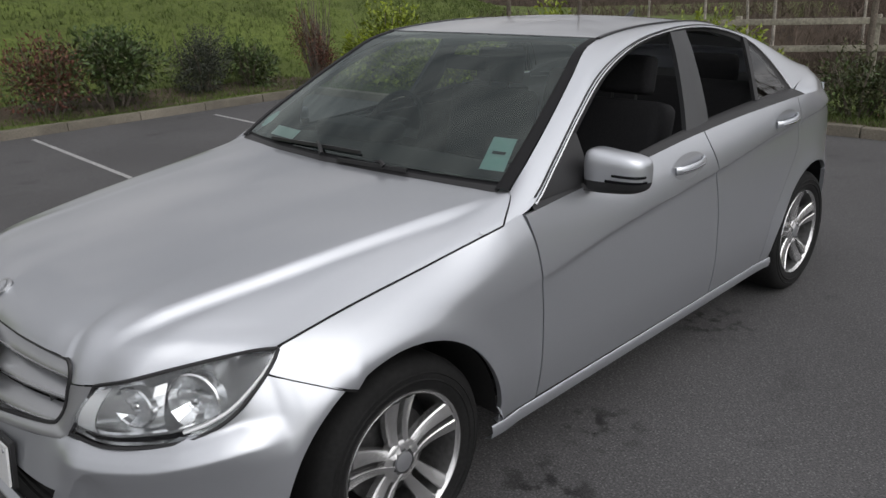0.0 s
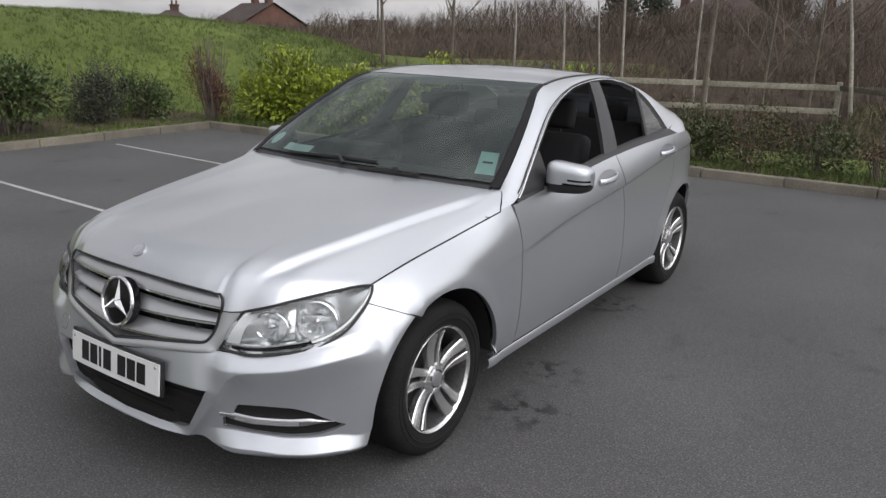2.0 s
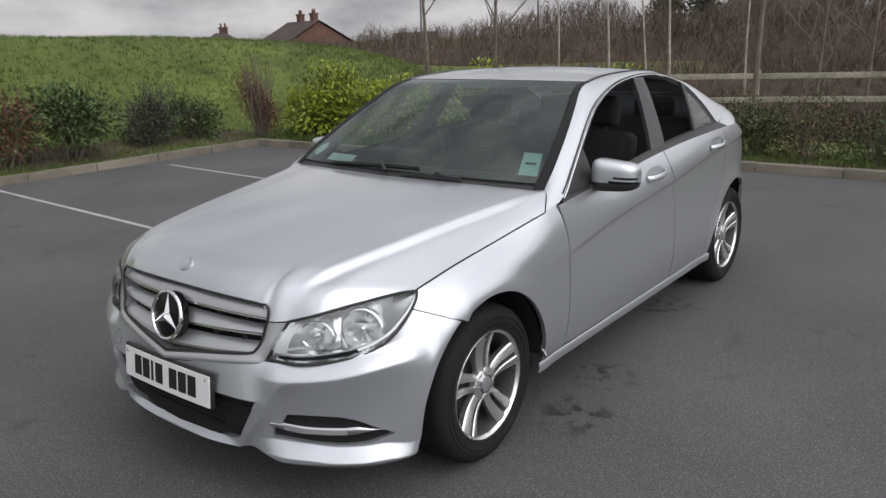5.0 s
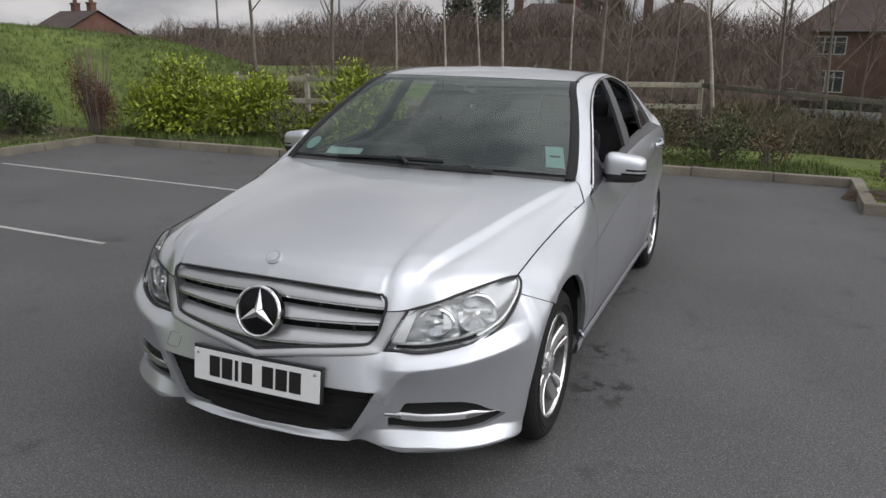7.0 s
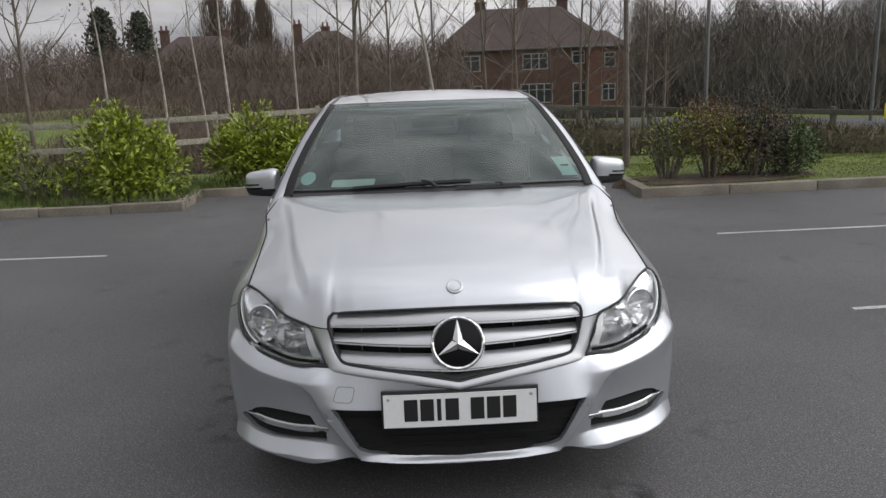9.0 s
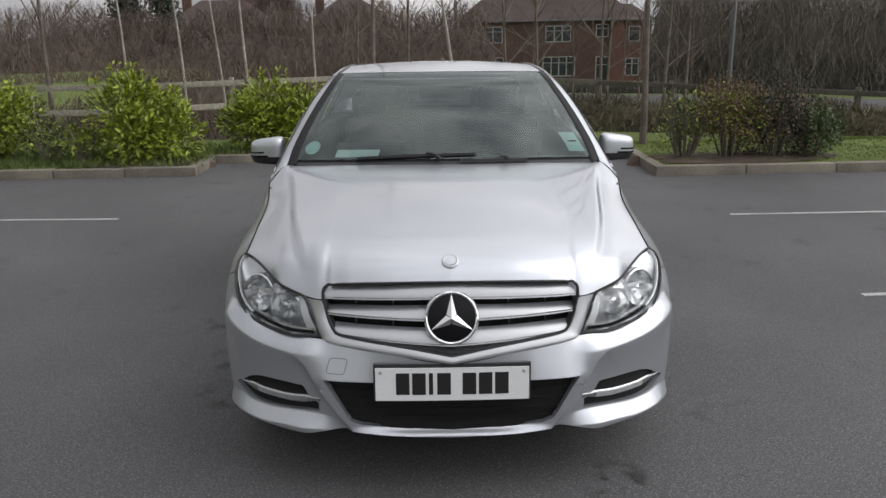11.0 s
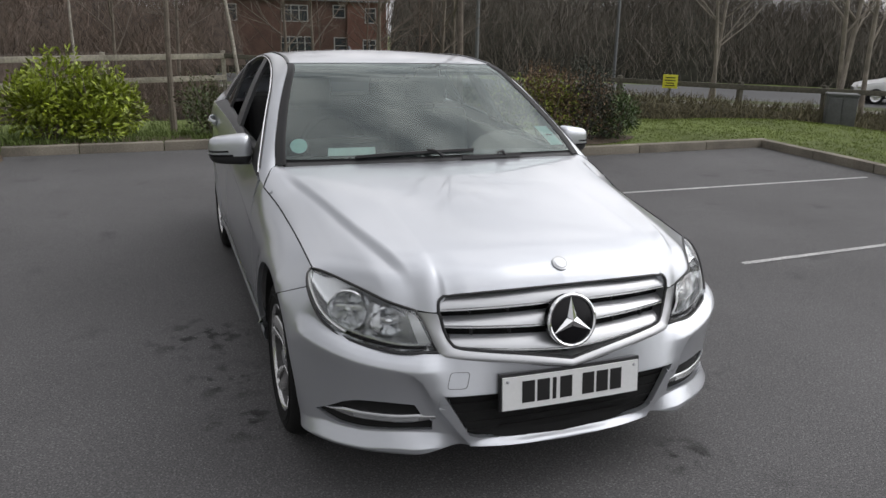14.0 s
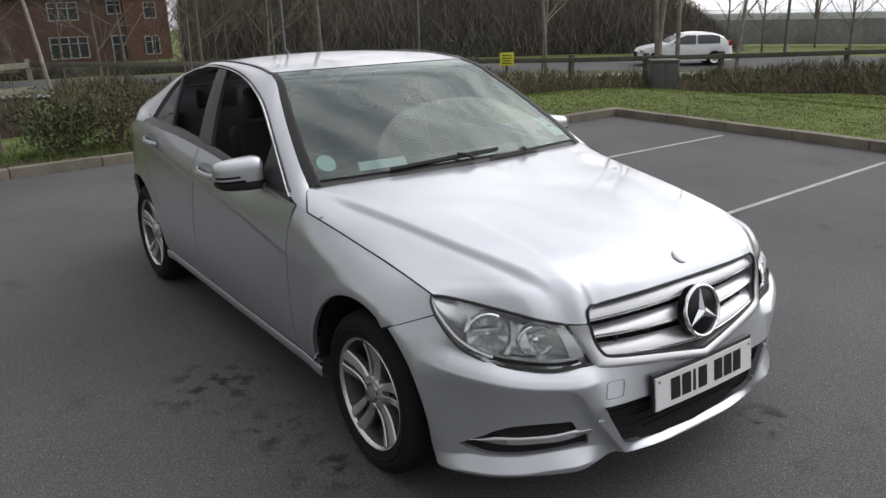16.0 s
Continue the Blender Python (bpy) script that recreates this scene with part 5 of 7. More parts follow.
def interior(car):
    part("cabin_floor", box(1.50, 2.2, 0.04, 0.005, (0, 1.5, 0.33)), DASH, car)
    # dashboard swept across the car
    prof = [(0.50, 0.80), (0.50, 0.955), (0.62, 0.985), (0.80, 0.985), (0.93, 0.955), (0.96, 0.90), (0.93, 0.80), (0.90, 0.65)]
    rows = [[(x, y + 0.06 * (abs(x) / 0.74) ** 2, z - 0.02 * (abs(x) / 0.74) ** 2) for y, z in prof] for x in [mix(-0.76, 0.76, i / 16) for i in range(17)]]
    part("dashboard", outward(net(rows), (0, 0.75, 0.6)), DASH, car, "dark dashboard")
    part("instrument_hood", box(0.40, 0.20, 0.07, 0.03, (-0.37, 0.90, 1.0), 3), DASH, car)
    # steering wheel for a driver on the car's right
    rows = []
    for k in range(37):
        a = 2 * math.pi * k / 36
        rows.append([Vector(((0.175 + 0.015 * math.cos(b * math.pi / 4)) * math.cos(a), (0.175 + 0.015 * math.cos(b * math.pi / 4)) * math.sin(a), 0.015 * math.sin(b * math.pi / 4))) for b in range(8)])
    ring = net(rows, closed=True)
    bmesh.ops.remove_doubles(ring, verts=ring.verts, dist=0.0005)
    m = Matrix.Translation((-0.37, 1.10, 0.965)) @ pose(0, 0, 0, 64, 0, 0)
    sw = part("steering_wheel", move(ring, m), CLOTH, car, "dark steering wheel")
    part("wheel_boss", move(box(0.16, 0.12, 0.05, 0.02), m), DASH, sw)
    for dx in (-1, 1):
        part("wheel_arm", move(box(0.10, 0.035, 0.02, 0.006, (dx * 0.12, 0, 0)), m), SATIN, sw)
    seat(car, -0.37, 1.42)
    seat(car, 0.37, 1.42)
    bench = part("rear_bench", box(1.28, 0.50, 0.18, 0.06, (0, 2.22, 0.50), 3), CLOTH, car, "black rear bench with headrests")
    part("backrest", move(box(1.28, 0.16, 0.62, 0.06, (0, 0, 0), 3), Matrix.Translation((0, 2.53, 0.78)) @ pose(0, 0, 0, -20, 0, 0)), CLOTH, bench)
    for x in (-0.36, 0.36):
        part("headrest", box(0.26, 0.09, 0.15, 0.04, (x, 2.66, 1.13), 3), CLOTH, bench)
    part("parcel_shelf", box(1.24, 0.40, 0.03, 0.005, (0, 2.82, 1.055)), DASH, car)
    for x in (-1, 1):
        part("door_card", box(0.05, 1.9, 0.55, 0.015, (x * 0.775, 1.58, 0.70)), DASH, car)
    # lining under the roof
    rows = [[arched(mix(S_TOP + 0.01, S_REAR, j / 8), mix(-0.95, 0.95, i / 12), -0.035) for i in range(13)] for j in range(9)]
    part("roof_lining", net(rows), material("grey_lining", (0.16, 0.16, 0.155), rough=0.9, grain=(200, 0.1)), car)
    # inside mirror and its sensor foot on the glass
    p = arched(S_TOP - 0.03, 0.0, -0.02)
    patch = sheet(lambda u, v: arched(mix(S_TOP - 0.050 * (1 - u * u) ** 0.5, S_TOP, v), u * 0.21, -0.004), 0, 0, us=[mix(-0.999, 0.999, k / 20) for k in range(21)], vs=[0, 0.5, 1.0])
    part("sensor_patch", outward(patch), BLACK, car, "dark sensor patch at the head of the windscreen")
    part("inside_mirror", box(0.24, 0.025, 0.06, 0.011, (0, p.y + 0.04, p.z - 0.075), 3), GAP, car)
    # papers and stickers behind the glass
    pp = sheet(lambda u, v: arched(mix(0.026, 0.044, v), mix(-0.70, -0.42, u) + 0.01 * v, -0.014 + 0.004 * v), 6, 3)
    part("permit_paper", outward(pp), PAPER, car, "pale green paper lying behind the windscreen")
    st = bmesh.new()
    bmesh.ops.create_circle(st, cap_ends=True, radius=1, segments=28)
    for v in st.verts:
        v.co = arched(0.048 + 0.019 * v.co.y, -0.862 + 0.050 * v.co.x, -0.003)
    part("round_sticker", outward(st), STICKER, car, "round pale sticker inside the windscreen")
    rows = [[arched(mix(0.030, 0.086, v / 4), mix(0.805, 0.915, u / 4) + mix(0.012, -0.014, v / 4), -0.004) for u in range(5)] for v in range(5)]
    part("permit_holder", outward(net(rows)), STICKER, car, "pale permit holder stuck inside the windscreen")
    rows = [[arched(mix(0.056, 0.061, v), mix(0.83, 0.89, u / 3), -0.002) for u in range(4)] for v in (0, 1)]
    part("permit_bar", outward(net(rows)), SATIN, car)


def underbody(car):
    part("underbody", box(1.30, 3.9, 0.20, 0.03, (0, 1.42, 0.28)), GAP, car, "dark underside of the car")
    part("engine_block", box(1.16, 0.95, 0.45, 0.05, (0, -0.10, 0.58)), GAP, car)
    part("boot_block", box(1.16, 1.0, 0.55, 0.05, (0, 3.15, 0.66)), GAP, car)
    for y in (0.0, WHEELBASE):
        for sx in (-1, 1):
            rows = []
            for k in range(25):
                a = math.pi * (k / 24)
                py, pz = y + (ARCH + 0.004) * math.cos(a), HUB_Z + (ARCH + 0.004) * math.sin(a)
                rows.append([(sx * x, py, pz) for x in (min(0.862, flank(py, pz) - 0.012), 0.78, 0.58)])
            part("wheel_arch_liner", net(rows), GAP, car)
            part("arch_wall", move(lathe([(0.002, 0.0), (ARCH + 0.004, 0.0)], 28), Matrix.Translation((sx * 0.585, y, HUB_Z + 0.02))), GAP, car)
    part("roof_aerial", tube([(0.02, 2.36, 1.385), (0.022, 2.42, 1.425)], [0.018, 0.008], 8), BLACK, car)


car = new("car")
tagged(car, "silver four-door saloon car parked on dark asphalt", "car")
LEAN = radians(0.46)          # towards its left side
car.rotation_euler = (0, LEAN, 0)
car_body(car)
grille(car)
front_details(car)
for side in (False, True):
    headlamp(car, side)
    door_mirror(car, side)
wipers(car)
interior(car)
underbody(car)
for wx, wy, wo in ((0.860, 0.012, 1), (-0.860, 0.012, -1), (0.852, WHEELBASE, 1), (-0.852, WHEELBASE, -1)):
    wheel(car, wx, wy, wo)


# ---------- planting, fence, road, houses and woods ----------
PALEBARK = material("pale_grey_bark", (0.215, 0.190, 0.160), rough=0.9, grain=(60, 0.3), spots=(6, 0.25))
BARK = material("grey_brown_bark", (0.130, 0.110, 0.090), rough=0.95, grain=(60, 0.3), spots=(6, 0.25), bump=(80, 0.5, 0.01))
BIRCH = material("pale_birch_bark", (0.30, 0.275, 0.24), rough=0.85, grain=(40, 0.35), spots=(8, 0.35))
TWIG = material("bare_brown_twigs", (0.096, 0.073, 0.058), rough=0.95, island=0.45, spots=(0.25, 0.22))
DARKTWIG = material("dark_wood_twigs", (0.106, 0.094, 0.078), rough=0.95, island=0.5, spots=(0.25, 0.25))
WEED = material("dead_brown_weeds", (0.108, 0.096, 0.058), rough=0.95, island=0.5, spots=(0.6, 0.3))
# core colours: weed and twig tones darkened for the shade between stems
CORE_WEED = material("shaded_weed_core", (0.066, 0.058, 0.036), rough=1.0, grain=(9, 0.5), spots=(1.5, 0.4), bump=(14, 0.8, 0.08))
CORE_BROWN = material("shaded_brown_core", (0.060, 0.046, 0.036), rough=1.0, grain=(2.2, 0.5), spots=(0.4, 0.3))
CORE_DARK = material("shaded_wood_core", (0.034, 0.034, 0.026), rough=1.0, grain=(1.8, 0.5), spots=(0.3, 0.3))
LAUREL = material("yellow_green_laurel_leaf", (0.185, 0.232, 0.020), rough=0.42, island=0.60, spots=(2.5, 0.2))
LEAF_DARK = material("dark_green_leaf", (0.055, 0.088, 0.024), rough=0.42, island=0.5)
LEAF_OLIVE = material("olive_leaf", (0.056, 0.064, 0.022), rough=0.6, island=0.5)
LEAF_RED = material("red_brown_leaf", (0.105, 0.040, 0.026), rough=0.6, island=0.5)
LEAF_DRY = material("dry_brown_leaf", (0.13, 0.085, 0.050), rough=0.8, island=0.5)
LEAF_GREY = material("grey_green_clipped_leaf", (0.042, 0.048, 0.034), rough=0.7, island=0.5)
SOIL = material("bare_soil", (0.075, 0.055, 0.038), rough=1.0, grain=(30, 0.4), spots=(3, 0.3), bump=(40, 0.7, 0.02))
FENCEWOOD = material("weathered_fence_wood", (0.235, 0.218, 0.178), rough=0.9, grain=(25, 0.3), spots=(2, 0.25), objvar=0.15)
FENCEDARK = material("dark_fence_wood", (0.085, 0.080, 0.062), rough=0.9, grain=(25, 0.3), spots=(2, 0.25), objvar=0.15)
BRICK = material("red_brick", (0.118, 0.060, 0.047), rough=0.9, grain=(14, 0.25), spots=(0.8, 0.2))
BRICKDARK = material("brown_brick", (0.085, 0.050, 0.040), rough=0.9, grain=(14, 0.25), spots=(0.8, 0.2))
ROOF = material("brown_roof_tiles", (0.062, 0.046, 0.042), rough=0.9, grain=(8, 0.25), spots=(0.7, 0.2))
WHITEPAINT = material("white_window_paint", (0.27, 0.27, 0.262), rough=0.5, grain=(10, 0.06))
PANE = material("dark_far_pane", (0.035, 0.04, 0.045), rough=0.08, spec=0.8)
STEEL = material("grey_steel", (0.13, 0.135, 0.14), rough=0.5, metal=0.5, grain=(12, 0.15))
YELLOW = material("yellow_sign_paint", (0.62, 0.60, 0.05), rough=0.5, grain=(30, 0.06))
ROADTAR = material("pale_road_tar", (0.062, 0.062, 0.064), rough=0.9, grain=(20, 0.2), spots=(0.4, 0.15))
PAVING = material("pale_pavement", (0.20, 0.19, 0.175), rough=0.9, grain=(15, 0.2), spots=(0.5, 0.15))
VERGE = material("mown_verge_grass", (0.050, 0.062, 0.020), rough=0.95, grain=(18, 0.3), spots=(0.5, 0.25))
SHEDGREY = material("weathered_grey_panel", (0.22, 0.222, 0.215), rough=0.85, grain=(6, 0.15), spots=(0.8, 0.2), objvar=0.12)
SHED = material("pale_shed_cladding", (0.55, 0.57, 0.58), rough=0.6, grain=(3, 0.06))
rnd = random.Random(11)


def mesh_of(verts, faces, name):
    me = bpy.data.meshes.new(name)
    me.from_pydata(verts, [], faces)
    return me


def raw_part(name, verts, faces, mat, parent=None, smooth=False):
    me = mesh_of(verts, faces, name)
    me.materials.append(mat)
    if smooth:
        me.polygons.foreach_set("use_smooth", [True] * len(me.polygons))
    ob = new(name, me)
    ob.parent = parent
    return ob


def leaf(verts, faces, p, d, n, length, width):
    """One folded leaf from p along d with its face towards n."""
    s = d.cross(n).normalized()
    n = s.cross(d).normalized()
    b = len(verts)
    mid = p + d * length * 0.5 - n * length * 0.06
    verts += [p, mid + s * width * 0.5 + n * width * 0.16, p + d * length - n * length * 0.16, mid - s * width * 0.5 + n * width * 0.16, mid]
    faces += [(b, b + 4, b + 1), (b + 4, b + 2, b + 1), (b, b + 3, b + 4), (b + 4, b + 3, b + 2)]


def rand_dir(up=0.0):
    while True:
        v = Vector((rnd.uniform(-1, 1), rnd.uniform(-1, 1), rnd.uniform(-1, 1)))
        if 0.05 < v.length < 1:
            v.normalize()
            v.z += up
            return v.normalized()


def shrub(x, y, rx, ry, h, mat, label, leaves=1500, size=0.10, name="shrub", lumps=9, stems=10, open_=0.0, second=None):
    z0 = land(x, y)
    s = new(name)
    s.location = (x, y, z0)
    tagged(s, label, "shrub", group="shrubs along the car park's edge")
    vt, ft = [], []
    bm = bmesh.new()
    for k in range(stems):
        a = rnd.uniform(0, 2 * math.pi)
        r = rnd.uniform(0.2, 0.85)
        top = Vector((rx * r * math.cos(a), ry * r * math.sin(a), h * rnd.uniform(0.55, 0.98)))
        base = Vector((top.x * 0.25, top.y * 0.25, -0.02))
        mid = base.lerp(top, 0.5) + Vector((rnd.uniform(-0.05, 0.05), rnd.uniform(-0.05, 0.05), 0.04))
        join(bm, tube([base, mid, top], [0.014, 0.009, 0.004], 5))
    part("undergrowth", bm, BARK, s)["kind"] = "stuff"
    blobs = []
    for k in range(lumps):
        a = 2 * math.pi * (k + rnd.random() * 0.7) / lumps * 2.4
        r = math.sqrt((k + 0.3) / lumps) * 0.66
        bz = h * rnd.uniform(0.22, 0.72) * (1.06 - 0.38 * r)
        blobs.append((Vector((rx * r * math.cos(a), ry * r * math.sin(a), bz)), rnd.uniform(0.36, 0.55)))
    groups = [([], [], mat), ([], [], second or mat)]
    for k in range(leaves):
        c, br = rnd.choice(blobs)
        d = rand_dir(0.15)
        r = br * (rnd.random() ** (0.35 if open_ == 0 else 0.7))
        p = c + Vector((d.x * r * rx, d.y * r * ry, d.z * r * h * 0.62))
        if p.z < 0.03:
            p.z = rnd.uniform(0.03, 0.2)
        ld = (d + rand_dir(0.55) * 0.75).normalized()
        nrm = (d * 0.6 + Vector((0, 0, 0.8)) + rand_dir() * 0.4).normalized()
        if abs(ld.dot(nrm)) > 0.95:
            nrm = Vector((0.3, 0.8, 0.5)).normalized()
        sz = size * rnd.uniform(0.65, 1.25)
        g = groups[1 if second and rnd.random() < 0.35 else 0]
        leaf(g[0], g[1], p, ld, nrm, sz, sz * 0.42)
    # upright young shoots
    if open_ == 0:
        for k in range(int(leaves / 45)):
            c, br = rnd.choice(blobs)
            base = c + Vector((rnd.uniform(-1, 1) * br * rx * 0.7, rnd.uniform(-1, 1) * br * ry * 0.7, br * h * 0.52))
            for j in range(6):
                d = (rand_dir(0.9)).normalized()
                nrm = Vector((d.y, -d.x, 0.4)).normalized()
                leaf(groups[0][0], groups[0][1], base + Vector((0, 0, 0.03 * j)), d, nrm, size * 0.85, size * 0.34)
    raw_part("crown", *groups[0], s)
    if second:
        raw_part("crown", *groups[1], s)
    return s


def bed(x, y, rx, ry):
    """A low patch of bare soil under the planting."""
    rows = []
    for j in range(7):
        r = j / 6
        rows.append([(x + rx * r * math.cos(a) * (1 + 0.1 * math.sin(3 * a)), y + ry * r * math.sin(a), land(x + rx * r * math.cos(a), y + ry * r * math.sin(a)) + 0.012 + 0.02 * (1 - r)) for a in [2 * math.pi * k / 28 for k in range(28)]])
    o = part("soil_bed", outward(net(rows, closed=True), (x, y, -20)), SOIL)
    tagged(o, "bare brown soil under the shrubs", "soil", kind="structure")


for bx, by, brx, bry in ((-3.75, 6.62, 1.0, 0.42), (-6.6, 6.75, 1.5, 0.5), (-1.8, 7.6, 1.5, 0.5), (0.3, 7.55, 1.8, 0.42), (3.5, 5.98, 1.3, 0.4), (-8.7, 3.0, 0.55, 2.6), (-8.6, 5.6, 0.5, 1.0)):
    bed(bx, by, brx, bry)
YL = "bushy laurel with bright yellow-green glossy leaves behind the kerb"
shrub(-3.75, 6.78, 0.78, 0.55, 1.16, LAUREL, YL, 5200, 0.088)
shrub(-2.40, 7.65, 0.76, 0.55, 0.94, LAUREL, YL, 4000, 0.088)
shrub(-1.85, 7.68, 0.56, 0.50, 0.88, LAUREL, YL, 3000, 0.088)
shrub(-7.15, 6.85, 0.98, 0.66, 1.22, LAUREL, YL, 5600, 0.090)
shrub(-5.95, 7.05, 0.84, 0.58, 1.04, LAUREL, YL, 3800, 0.090)
shrub(-4.95, 6.75, 0.42, 0.34, 0.66, LEAF_OLIVE, "thin olive shrub with sparse leaves behind the kerb", 420, 0.08, open_=1, second=LAUREL)
shrub(-4.45, 6.70, 0.30, 0.30, 0.55, LAUREL, "small sparse yellow-green shrub behind the kerb", 330, 0.09, open_=1)
DG = "dark green glossy shrub on the bank behind the kerb"
shrub(-8.50, 3.15, 0.62, 0.80, 1.02, LEAF_DARK, DG, 3400, 0.085, second=LEAF_OLIVE)
shrub(-8.52, 2.30, 0.52, 0.66, 0.95, LEAF_RED, "red-brown shrub with some green leaves on the bank", 3400, 0.060, second=LEAF_DARK)
shrub(-8.80, 1.0, 0.5, 0.6, 0.75, LEAF_DARK, DG, 1500, 0.08)
shrub(-8.85, -0.3, 0.5, 0.6, 0.7, LEAF_OLIVE, "olive shrub on the bank behind the kerb", 1100, 0.08, second=LEAF_RED)
shrub(-8.72, 4.60, 0.54, 0.52, 0.98, LEAF_GREY, "tightly clipped dark grey-green shrub", 6000, 0.045, lumps=14)
shrub(-8.75, 5.45, 0.46, 0.52, 0.74, LEAF_DARK, "small green shrub with yellowish tips", 1900, 0.075, second=LEAF_OLIVE)
shrub(-8.12, 6.30, 0.46, 0.40, 1.42, LEAF_RED, "upright red-brown shrub with bare red stems", 3800, 0.04, open_=1, stems=40)
BH = "brown and olive half-bare shrub behind the kerb"
shrub(-0.48, 7.62, 0.50, 0.42, 0.72, LEAF_OLIVE, BH, 2000, 0.06, second=LEAF_DARK)
shrub(0.15, 7.60, 0.62, 0.45, 0.80, LEAF_OLIVE, "dark twiggy shrub with few leaves behind the kerb", 2200, 0.05, second=LEAF_DRY)
shrub(0.95, 7.58, 0.46, 0.40, 0.62, LEAF_OLIVE, BH, 1300, 0.06, second=LEAF_DARK)
shrub(1.60, 7.55, 0.36, 0.34, 0.55, LEAF_DRY, "low dry brown shrub behind the kerb", 700, 0.05, open_=1, second=LEAF_OLIVE)
shrub(2.98, 6.08, 0.44, 0.36, 0.92, LEAF_OLIVE, "thin tall shrub with bare stems and few yellowish leaves", 1500, 0.045, open_=1, stems=22, lumps=14, second=LAUREL)
shrub(3.52, 6.04, 0.60, 0.42, 1.00, LEAF_DRY, "tangled brown shrub with some yellow leaves behind the kerb", 4800, 0.045, stems=16, lumps=18, second=LAUREL)
shrub(4.02, 6.05, 0.56, 0.42, 0.98, LEAF_GREY, "dark brown-green bushy shrub behind the kerb", 6000, 0.045, stems=14, lumps=18, second=LEAF_DRY)
shrub(4.50, 6.06, 0.40, 0.36, 0.66, LEAF_DARK, "low dark green shrub behind the kerb", 2600, 0.055, stems=14)


def limb(bm, p, d, length, radius, depth, spread, droop, sides, tips, bend=0.12):
    n = 4
    pts, rs = [p.copy()], [radius]
    for k in range(n):
        d = (d + Vector((rnd.uniform(-1, 1), rnd.uniform(-1, 1), rnd.uniform(-0.6, 1) * 0.6)) * bend + Vector((0, 0, droop))).normalized()
        p = p + d * (length / n)
        pts.append(p.copy())
        rs.append(radius * (1 - 0.62 * (k + 1) / n))
    rows, up = [], Vector((1, 0, 0))
    for q, r in zip(pts, rs):
        s = d.cross(up).normalized()
        t = s.cross(d).normalized()
        rows.append([q + r * (math.cos(2 * math.pi * k / sides) * s + math.sin(2 * math.pi * k / sides) * t) for k in range(sides)])
    net(rows, closed=True, flip=True, bm=bm)
    if depth == 0:
        tips.append((pts[-1], d))
        return
    for k in range(depth + 2):
        j = rnd.randint(1, n)
        q, r = pts[j], rs[j]
        nd = (d + rand_dir(0.25) * spread).normalized()
        limb(bm, q, nd, length * rnd.uniform(0.42, 0.68), max(0.0035, r * 0.62), depth - 1, spread, droop, max(3, sides - 1), tips, bend)


def bare_tree(x, y, h, radius, mat, label, clear=0.35, arms=12, depth=2, spread=0.8, lean=(0, 0), droop=0.02, leaves=0, reach=0.34, category="tree"):
    z0 = land(x, y)
    t = new("tree")
    t.location = (x, y, z0)
    tagged(t, label, category, group="bare trees")
    pts = []
    for k in range(11):
        f = k / 10
        pts.append(Vector((lean[0] * h * f + 0.02 * h * math.sin(5 * f + x) * f, lean[1] * h * f + 0.02 * h * math.cos(4 * f + y) * f, h * f - 0.1 * (1 - f))))
    rs = [radius * (1.25 if k == 0 else 1) * (1 - 0.86 * k / 10) for k in range(11)]
    part("trunk", tube(pts, rs, 9), mat, t)
    bm, tips = bmesh.new(), []
    for k in range(arms):
        f = mix(clear, 0.97, (k + rnd.random() * 0.8) / arms)
        i = min(9, int(f * 10))
        p = pts[i].lerp(pts[i + 1], f * 10 - i)
        a = k * 2.4 + rnd.uniform(-0.4, 0.4)
        d = Vector((math.cos(a), math.sin(a), rnd.uniform(0.6, 1.3))).normalized()
        limb(bm, p, d, h * reach * (1.25 - f) * rnd.uniform(0.75, 1.2), rs[i] * 0.50, depth, spread, droop, 5, tips)
    part("branch_work", bm, mat if mat in (BARK, PALEBARK) else TWIG, t)["kind"] = "stuff"
    if leaves:
        vt, ft = [], []
        for k in range(leaves):
            p, d = rnd.choice(tips)
            leaf(vt, ft, p + rand_dir() * 0.08, rand_dir(-0.8), rand_dir(0.3), 0.07, 0.035)
        raw_part("dry_leaves", vt, ft, LEAF_DRY, t)
    return t


BT = "young bare winter tree with thin grey limbs"
bare_tree(-0.95, 9.3, 6.6, 0.045, BARK, "tall slender bare tree with upswept limbs", 0.30, 20, 2, 0.7, reach=0.30)
bare_tree(2.85, 7.45, 6.4, 0.046, BARK, "tall slender bare tree with upswept limbs", 0.36, 20, 2, 0.7, reach=0.30)
bare_tree(-10.7, 14.0, 4.6, 0.055, BARK, "small tree with a few dry brown leaves", 0.30, 16, 2, 0.8, leaves=420, reach=0.36)
for bx, by, bh, br, bl in ((-5.1, 13.1, 5.5, 0.032, (0.0, 0)), (-4.35, 13.4, 5.0, 0.030, (-0.03, 0)), (-3.85, 13.3, 5.8, 0.036, (0.01, 0)), (-6.2, 12.9, 5.2, 0.030, (0, 0.01)), (-2.5, 13.9, 6.0, 0.030, (0, 0))):
    bare_tree(bx, by, bh, br, BIRCH, "thin bare birch with a pale trunk beyond the fence", 0.42, 9, 1, 0.7, lean=bl, reach=0.22)
bare_tree(-7.6, 12.6, 5.4, 0.05, BARK, "small tree with a few dry brown leaves", 0.30, 16, 2, 0.8, leaves=260, reach=0.33)
